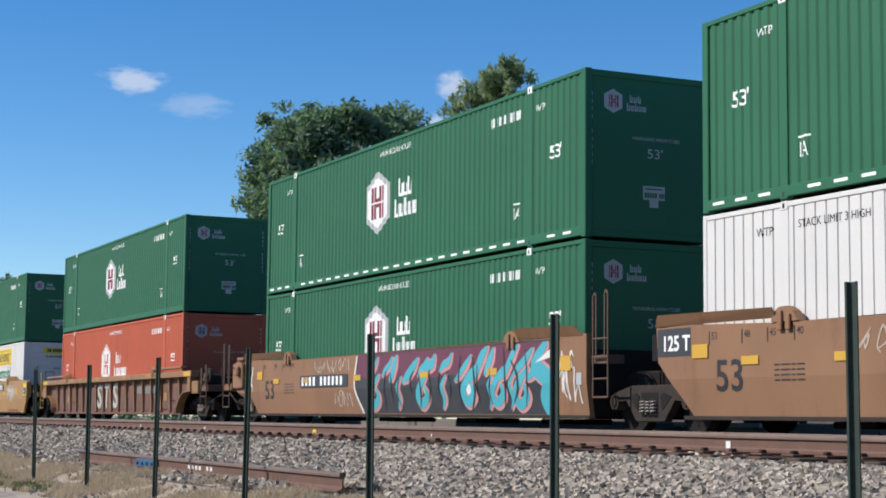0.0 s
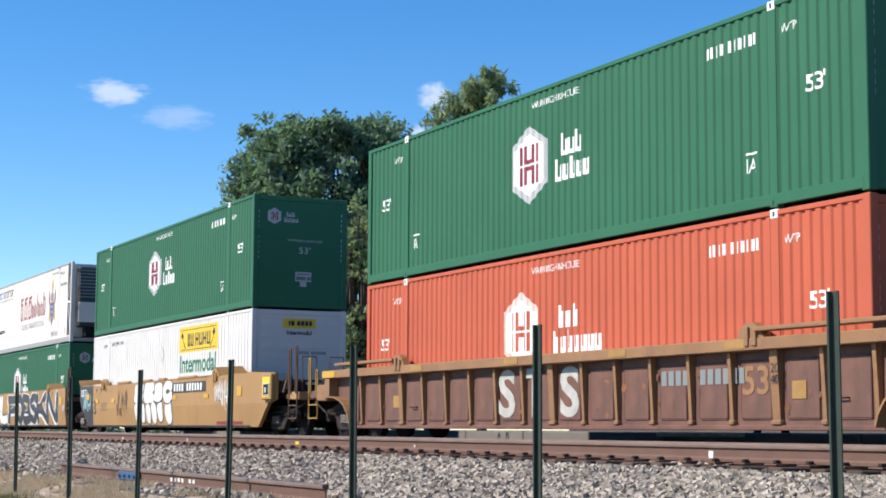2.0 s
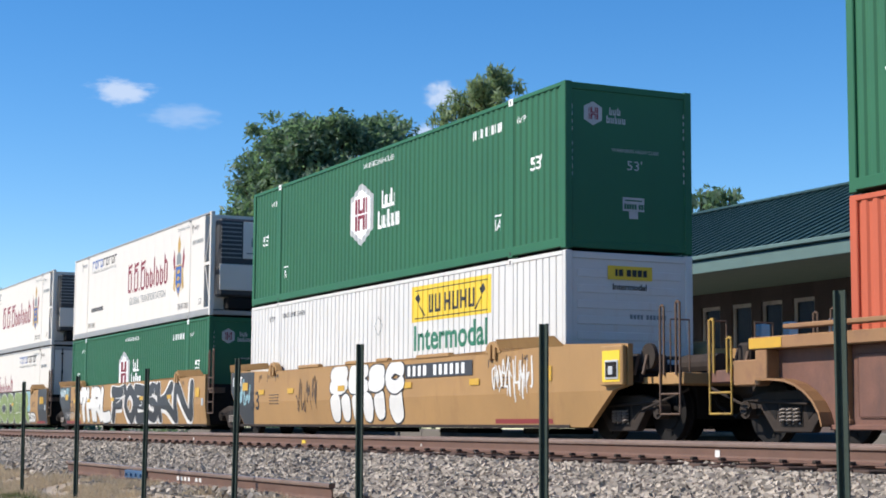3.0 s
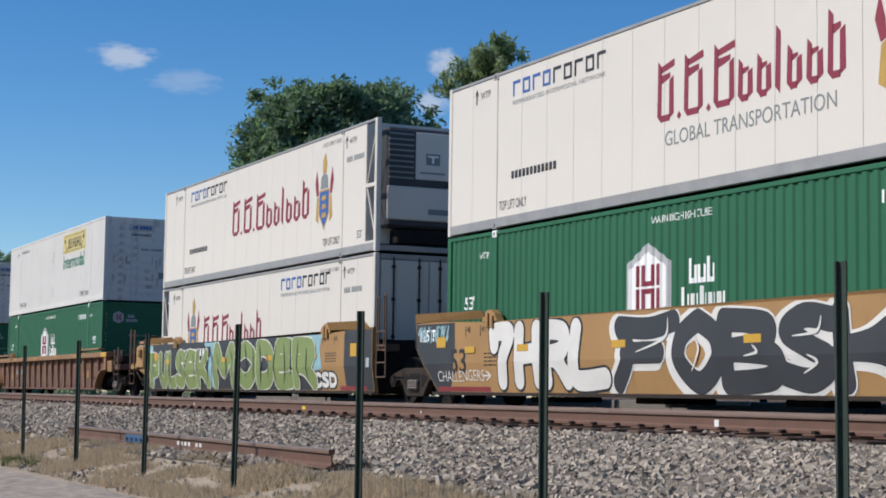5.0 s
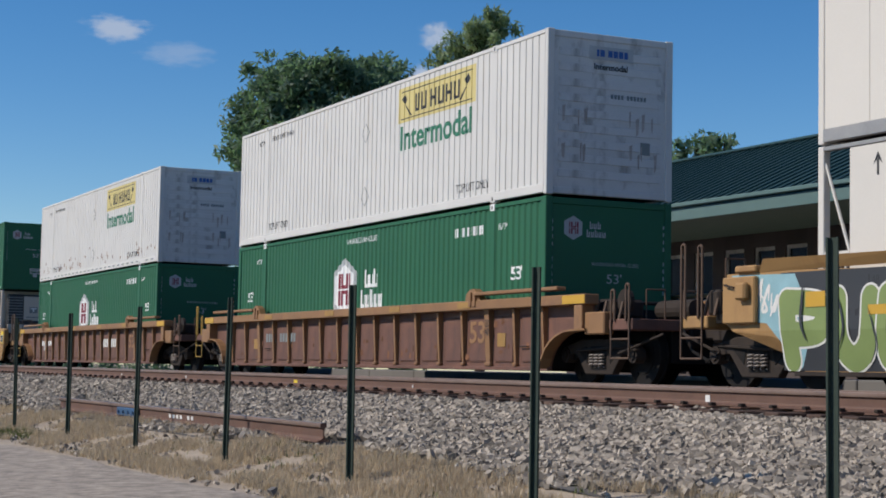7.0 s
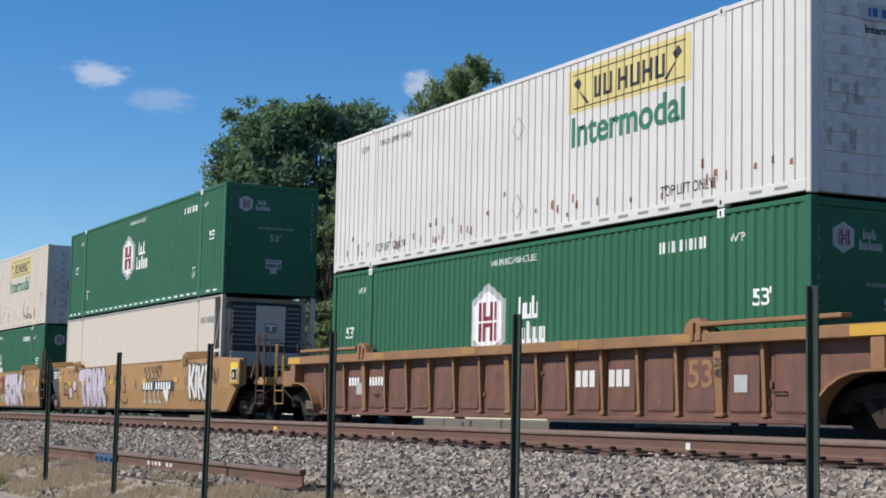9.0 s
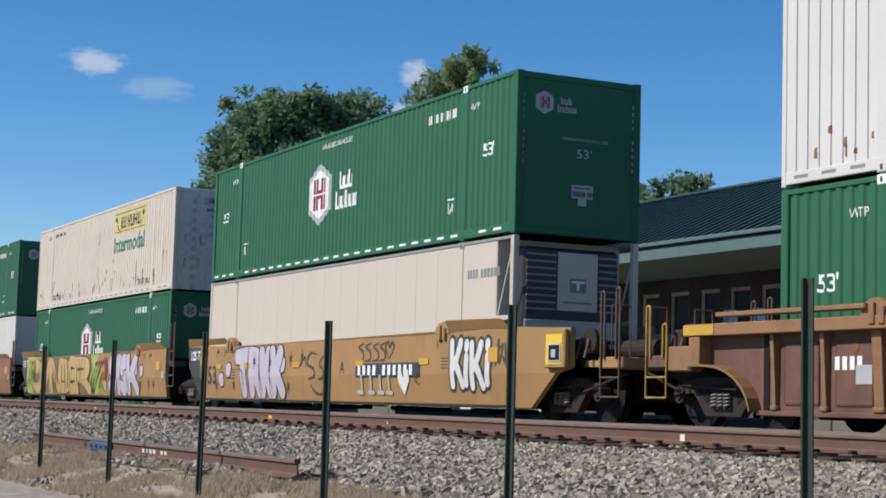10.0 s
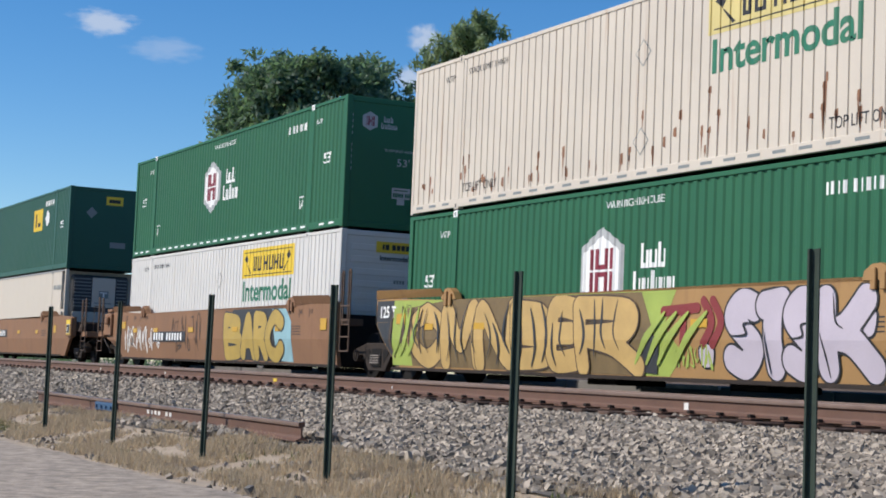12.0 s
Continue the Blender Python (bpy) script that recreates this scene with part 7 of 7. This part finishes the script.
paint(car, "graffiti", "k8", shape((4.20, 0.40), (4.46, 0.70), (4.40, 0.90), (4.28, 0.88), (4.20, 0.74), (4.10, 0.87), (3.96, 0.86), (3.94, 0.68)), PWHITE, 0.022, "white painted heart")
lines(car, "k8b", [[(4.55, 0.85), (4.56, 0.45)], [(4.85, 0.85), (4.7, 0.68), (4.86, 0.62)], [(4.86, 0.85), (4.9, 0.45)]], 0.035, FADEK, 0.022)
piece(car, "k9", [("K", 6.15, 6.72, 0.52, 1.45), ("i", 6.62, 6.98, 0.55, 1.42), ("K", 6.92, 7.50, 0.50, 1.40), ("i", 7.42, 7.78, 0.56, 1.42)], 0.17, PWHITE, DARKP, "white graffiti letters with dark edges", 0.06)
paint(car, "scrawl", "k10", lambda: scribble(7.7, 8.6, 0.8, 1.4, 18, 6, 0.05), FADEK, 0.007)
flat_text(car, "A", 0.28, 1.05, 0.83, MARKK)

# ochre letters packed tight, lime flashes, dark red letters, lilac throw-up
car = CARS["m"]
paint(car, "graffiti_ground", "m0", shape((-8.3, 0.3), (1.3, 0.27), (1.7, 0.6), (1.2, 1.0), (1.5, 1.53), (-5.8, 1.53), (-8.2, 1.56)), ACID, 0.0035, "lime painted ground")
paint(car, "graffiti_ground", "m0b", shape((-7.4, 0.3), (0.6, 0.27), (1.0, 0.8), (0.6, 1.52), (-5.8, 1.53), (-7.6, 1.4)), UMBER, 0.005, "dark ochre ground between letters")
stacked(car, "m1", row_of("OMNBER", (-7.4, -6.0, -4.65, -3.3, -2.1, -1.2, 0.55), 0.265, 1.50, 9, 0.03, 0.13), 0.36, OCHRE, FADEK, "ochre graffiti letters with dark edges", 0.03)
slit_paint(car, "m2", slits(-7.2, 0.2, 19, 41, 0.06), DARKP, 0.031, "dark bowed gaps between letters")
slit_paint(car, "m2b", slits(-8.2, -6.9, 6, 43, 0.10), FADEK, 0.0195)
slit_paint(car, "m3", [([(x, 0.45), (x + 0.35, 0.85), (x + 0.8, 1.2)], 0.14) for x in (0.45, 0.75, 1.05, 1.5)], ACID, 0.032, "bright lime flashes")
slit_paint(car, "m3b", [([(x, 0.5), (x + 0.25, 0.8), (x + 0.5, 1.4)], 0.16) for x in (-8.2, -7.9, -7.55)], ACID, 0.0215)
paint(car, "graffiti", "m3c", shape((0.6, 0.32), (1.0, 0.30), (1.1, 0.75), (0.85, 0.95), (0.65, 0.7)), DARKP, 0.019)
lines(car, "m4", [[(1.2, 1.22), (2.05, 1.26)], [(1.72, 1.2), (1.7, 0.75)], [(2.2, 1.35), (2.4, 1.05), (2.2, 0.75)], [(2.42, 1.35), (2.62, 1.05), (2.42, 0.75)]], 0.15, MAROON, 0.013, "dark red painted letters", False)
stacked(car, "m5", row_of("STSK", (2.75, 3.5, 4.05, 4.75, 5.85), 0.27, 1.50, 4, 0.0, 0.09), 0.38, LILAC, MARKK, "lilac bubble letters with black edges", 0.035)
lines(car, "m6", [[(2.85, 0.86), (3.2, 0.88), (3.15, 1.02), (3.4, 1.03)], [(3.6, 0.95), (3.66, 0.6), (3.72, 0.32)], [(4.1, 0.82), (4.4, 0.85), (4.38, 1.0), (4.6, 1.02)], [(4.75, 0.9), (4.85, 0.6), (4.92, 0.32)], [(5.0, 1.4), (5.05, 1.05), (5.2, 0.95)]], 0.035, MARKK, 0.026)
drops(car, "m7", ((2.27, 0.58, 0.34, 0.34), (5.62, 1.02, 0.36, 0.38), (6.2, 0.98, 0.30, 0.34)), LILAC)
stars(car, "m8", ((6.05, 0.6), (6.87, 0.62), (7.33, 0.62)))
paint(car, "scrawl", "m9", lambda: scribble(1.5, 2.4, 0.4, 0.72, 3, 8, 0.03), ACID, 0.013)

car = CARS["n"]
paint(car, "scrawl", "n0", lambda: scribble(-7.7, -4.2, 0.4, 1.15, 31, 16, 0.05), PWHITE, 0.007, "white scrawl")
paint(car, "scrawl", "n1", lambda: scribble(-3.1, -0.6, 0.5, 1.42, 32, 9, 0.04), FADEK, 0.0065)
paint(car, "graffiti_ground", "n1b", shape((1.3, 0.45), (2.4, 0.30), (5.4, 0.28), (5.5, 1.0), (5.3, 1.52), (1.9, 1.52), (1.2, 1.1)), DARKP, 0.004, "charcoal ground")
paint(car, "graffiti_cloud", "n4", shape((5.0, 0.3), (5.95, 0.28), (5.85, 1.2), (5.5, 1.5), (4.6, 1.5)), ICE, 0.005)
stacked(car, "n2", row_of("BARC", (1.3, 2.55, 3.5, 4.3, 5.35), 0.28, 1.48, 7, 0.03, 0.08), 0.34, MUSTARD, DARKP, "yellow graffiti letters with dark edges", 0.035)


def web_bars(car, key, x, z, widths, h, m):
    def mk():
        bm = bars_bm(x, z, widths, h, 0.05)
        for v in bm.verts:
            v.co = (v.co.x, -1.376, v.co.y)
        return bm
    return decal(car, "number_bars", ("wb", key), mk, m)


for key_, seed_ in (("b", 61), ("g", 62), ("j", 63)):
    rr = random.Random(seed_)
    bm = bmesh.new()
    for k in range(46):
        x, z, w, h = rr.uniform(-7.8, 7.8), rr.uniform(0.4, 1.12), rr.uniform(0.02, 0.09), rr.uniform(0.02, 0.10)
        poly(bm, [(x - w, z - h * 0.4), (x - w * 0.2, z - h), (x + w, z - h * 0.3), (x + w * 0.7, z + h * 0.7), (x - w * 0.5, z + h)], 0.0001 * k)
    for v in bm.verts:
        v.co = (v.co.x, -1.3705 - v.co.z, v.co.y)
    part("rust_patches", bm, RUSTB, CARS[key_], "patches of darker and brighter rust")["kind"] = "stuff"
    for x in (-6.45, 6.55):
        part("data_plate", boxm(x, x + 0.30, -1.381, -1.377, 0.62, 0.86, bev=0.001), MARKF if key_ == "j" else AMBERF, CARS[key_])
        part("step_handle", mesh_of((lambda b_: (rodpath(b_, [(x + 0.9, -1.37, 0.62), (x + 0.9, -1.42, 0.62), (x + 1.15, -1.42, 0.62), (x + 1.15, -1.37, 0.62)], 0.012), b_)[1])(bmesh.new()), STEEL), None, CARS[key_])
web_bars(CARS["j"], "j1", -6.85, 0.80, [0.09, 0.09, 0.09, 0.09], 0.17, MARK)
web_bars(CARS["j"], "j3", -5.8, 0.80, [0.09] * 5, 0.17, MARK)
web_bars(CARS["j"], "j2", 2.32, 0.72, [0.16, 0.16, 0.16], 0.26, PWHITE)
web_bars(CARS["j"], "j4", 3.32, 0.72, [0.16, 0.16, 0.16], 0.26, PWHITE)
web_bars(CARS["g"], "g1", -5.6, 0.78, [0.13] * 4 + [-0.2] + [0.13] * 6, 0.2, MARKG)
web_bars(CARS["b"], "b1", 3.4, 0.85, [0.14] * 4 + [-0.2] + [0.14] * 6, 0.22, MARKG)

# ---------------------------------------------------------------- track details, lying rail
tie_mesh = mesh_of(boxm(-0.115, 0.115, -1.30, 1.30, -0.18, 0, bev=0.012), TIE, "tie")
plate_mesh = mesh_of(boxm(-0.10, 0.10, -0.20, 0.20, 0, 0.018, bev=0.004), RAILS, "tie_plate")
bm = bmesh.new()
for yy in (-0.115, 0.115):
    box(bm, -0.03, 0.03, yy - 0.035, yy + 0.035, 0.018, 0.055, bev=0.008)
clip_mesh = mesh_of(bm, STEEL, "spike")
trk = random.Random(12)
for k in range(150):
    x = -84 + k * 0.535
    skew = trk.uniform(-1.5, 1.5)
    part("tie", tie_mesh, None, track, at=pose(x + trk.uniform(-0.03, 0.03), trk.uniform(-0.09, 0.09), -0.206 + trk.uniform(-0.012, 0.0), 0, 0, skew))
    part("tie_plate", plate_mesh, None, track, at=pose(x, -0.755, -0.206))
    part("rail_clip", clip_mesh, None, track, at=pose(x, -0.755, -0.206))
for k in range(100):
    part("tie", tie_mesh, None, far_track, at=pose(-64 + k * 0.535, trk.uniform(-0.06, 0.06), -0.206))
for x, w_, h_, m_ in ((-27.85, 0.17, 0.055, MARKY), (-15.21, 0.085, 0.075, PWHITE), (-34.4, 0.06, 0.05, PWHITE), (-39.6, 0.07, 0.05, PWHITE), (-22.9, 0.03, 0.04, PWHITE)):
    part("paint_mark", boxm(x - w_ / 2, x + w_ / 2, -0.772, -0.7645, -0.115 - h_ / 2, -0.115 + h_ / 2), m_, track)

lying = thing("loose_rail", "rusty loose steel rail lying beside the ballast", "rail", pose(-22.33, 6.50, -0.585, 3, 0, 0.4))
part("rail_bar", rail_mesh(-5.6, 6.0, 0.200), None, lying)
bm = bmesh.new()
box(bm, -1.85, -0.85, -0.075, -0.012, 0.03, 0.15, bev=0.012)
for k in range(4):
    rod(bm, (-1.72 + k * 0.25, -0.10, 0.09), (-1.72 + k * 0.25, -0.07, 0.09), 0.022, 6)
part("joint_bar", bm, BLUEP, lying, "blue painted joint bar with bolts")
part("chalk_bars", cached(("chalk",), lambda: mesh_of((lambda b: ([box(b, 0.55 + k * 0.16, 0.64 + k * 0.16, -0.0135, -0.0105, 0.07, 0.12) for k in range(7) if k != 4], b)[1])(bmesh.new()), PWHITE)), None, lying)


# ---------------------------------------------------------------- ballast stones, rubble, grass
def stones(pos, size, rng, m, name):
    n = len(pos)
    base = np.array([[-1, -1, -1], [1, -1, -1], [1, 1, -1], [-1, 1, -1], [-1, -1, 1], [1, -1, 1], [1, 1, 1], [-1, 1, 1]], float)
    fc = np.array([[0, 3, 2, 1], [4, 5, 6, 7], [0, 1, 5, 4], [1, 2, 6, 5], [2, 3, 7, 6], [3, 0, 4, 7]])
    v = base[None] * (1 + rng.uniform(-0.36, 0.12, (n, 8, 3)))
    v *= (size[:, None] * rng.uniform([0.6, 0.55, 0.4], [1.2, 1.0, 0.8], (n, 3)))[:, None, :]
    q = rng.normal(size=(n, 4))
    q /= np.linalg.norm(q, axis=1)[:, None]
    w, x, y, z = q.T
    R = np.stack([np.stack([1 - 2 * (y * y + z * z), 2 * (x * y - z * w), 2 * (x * z + y * w)], -1), np.stack([2 * (x * y + z * w), 1 - 2 * (x * x + z * z), 2 * (y * z - x * w)], -1), np.stack([2 * (x * z - y * w), 2 * (y * z + x * w), 1 - 2 * (x * x + y * y)], -1)], 1)
    v = np.einsum('nij,nkj->nki', R, v) + pos[:, None, :]
    f = (fc[None] + 8 * np.arange(n)[:, None, None]).reshape(-1, 4)
    return quick_mesh(name, v.reshape(-1, 3), f, m)


def gz(ya):
    ks = GROUND
    return np.interp(ya, [k[0] for k in ks], [k[1] for k in ks])


rng_ = np.random.default_rng(17)
N = 125000
u = rng_.random(N)
by = 6.0 + 4.1 * rng_.random(N) ** 0.9
shoulder = rng_.random(N) < 0.10
by = np.where(shoulder, 10.3 + 2.6 * rng_.random(N), by)
bx = -1.05 * by - 62 * u ** 1.7
keep = (by > 6.35 + 0.35 * np.sin(bx * 0.7) + 0.25 * np.sin(bx * 1.9 + 1) + 0.4 * (rng_.random(N) - 0.3)) & ~((by < 6.62) & (by > 6.38) & (bx > -28.3) & (bx < -16.1))
keep &= rng_.random(N) < 0.80
bx, by = bx[keep], by[keep]
dist = np.hypot(bx, by)
sz = np.where(dist < 22, 0.034, 0.034 * (dist / 22) ** 0.6) * rng_.uniform(0.7, 1.45, len(bx))
bz = gz(by) + 0.012 + 0.03 * np.sin(bx * 1.1) * np.sin(by * 1.9) * (by < 12) + rng_.uniform(-0.015, 0.028, len(bx))
tagged(new("ballast_stones", stones(np.stack([bx, by, bz], 1), sz, rng_, STONE, "ballast_stones")), "loose grey crushed-stone ballast beside the track", "ballast", kind="stuff")
n2 = 1200
gx, gy = rng_.uniform(-30, -6, n2), rng_.uniform(4.4, 6.4, n2)
tagged(new("scattered_stones", stones(np.stack([gx, gy, gz(gy)], 1), rng_.uniform(0.012, 0.03, n2), rng_, STONE, "scattered_stones")), "scattered small stones in the dry verge", "stones", kind="stuff")
n3 = 900
rx = rng_.normal(-8.9, 1.0, n3)
ry = rng_.normal(4.42, 0.13, n3)
tagged(new("asphalt_rubble", stones(np.stack([rx, ry, gz(ry) + rng_.uniform(0, 0.05, n3)], 1), rng_.uniform(0.015, 0.045, n3), rng_, mat("broken_asphalt", (0.10, 0.092, 0.085), 0.95, var=0.2, islands=0.45, bump=0.4), "asphalt_rubble")), "heap of broken dark asphalt beside the car park", "rubble", kind="stuff")


def grass(n, x0, x1, y0, y1, h, m, name, label, seed, clump=0.35):
    rng = np.random.default_rng(seed)
    k = n // 14
    cx, cy = rng.uniform(x0, x1, k), rng.uniform(y0, y1, k)
    thin = np.array([noise.noise((a * 0.9, b * 1.6, seed)) for a, b in zip(cx, cy)])
    ok = thin > -0.12
    cx, cy, thin = cx[ok], cy[ok], thin[ok]
    ax = np.repeat(cx, 14) + rng.normal(0, 0.07, 14 * len(cx))
    ay = np.repeat(cy, 14) + rng.normal(0, 0.05, 14 * len(cx))
    hh = h * np.repeat(0.45 + 0.9 * rng.random(len(cx)) + 0.5 * thin, 14) * rng.uniform(0.5, 1.2, len(ax))
    ang = rng.uniform(0, 6.28, len(ax))
    ln = rng.uniform(0.1, 0.7, len(ax)) * hh
    z = gz(ay) - 0.01
    w = 0.006
    a = np.stack([ax - w * np.sin(ang), ay + w * np.cos(ang), z], 1)
    b = np.stack([ax + w * np.sin(ang), ay - w * np.cos(ang), z], 1)
    c = np.stack([ax + ln * np.cos(ang), ay + ln * np.sin(ang), z + hh], 1)
    v = np.stack([a, b, c], 1).reshape(-1, 3)
    f = np.arange(len(v)).reshape(-1, 3)
    return tagged(new(name, quick_mesh(name, v, f, m)), label, "grass", kind="stuff")


grass(125000, -34, -5.5, 4.45, 6.45, 0.075, GRASSM, "dry_grass", "dry straw-coloured grass tufts along the fence", 3)
grass(16000, -60, -30, 4.2, 6.4, 0.10, GRASSM, "dry_grass", "dry straw-coloured grass tufts along the fence", 5)
grass(4500, -34, -22, 4.35, 5.2, 0.07, GREENG, "green_grass", "short green grass at the car park edge", 7)
grass(900, -20, -6, 4.6, 6.6, 0.06, GREENG, "green_grass", "sparse green weeds in the verge", 8)


# ---------------------------------------------------------------- motion
def motions():
    for ob, stack, z in TRAIN:
        x = RIGHT_END[stack] - HALF
        walk(ob, [(0.0, pose(x, CENTRE, z)), (12.0, pose(x + SPEED * 12.0, CENTRE, z))])
    step = math.degrees(SPEED / 30 / 0.482)
    for wheel, dx in WHEELS:
        walk(wheel, [(k / 30, pose(dx, 0, 0.482, 0, (k * step) % 360, 0)) for k in range(361)])


motions()
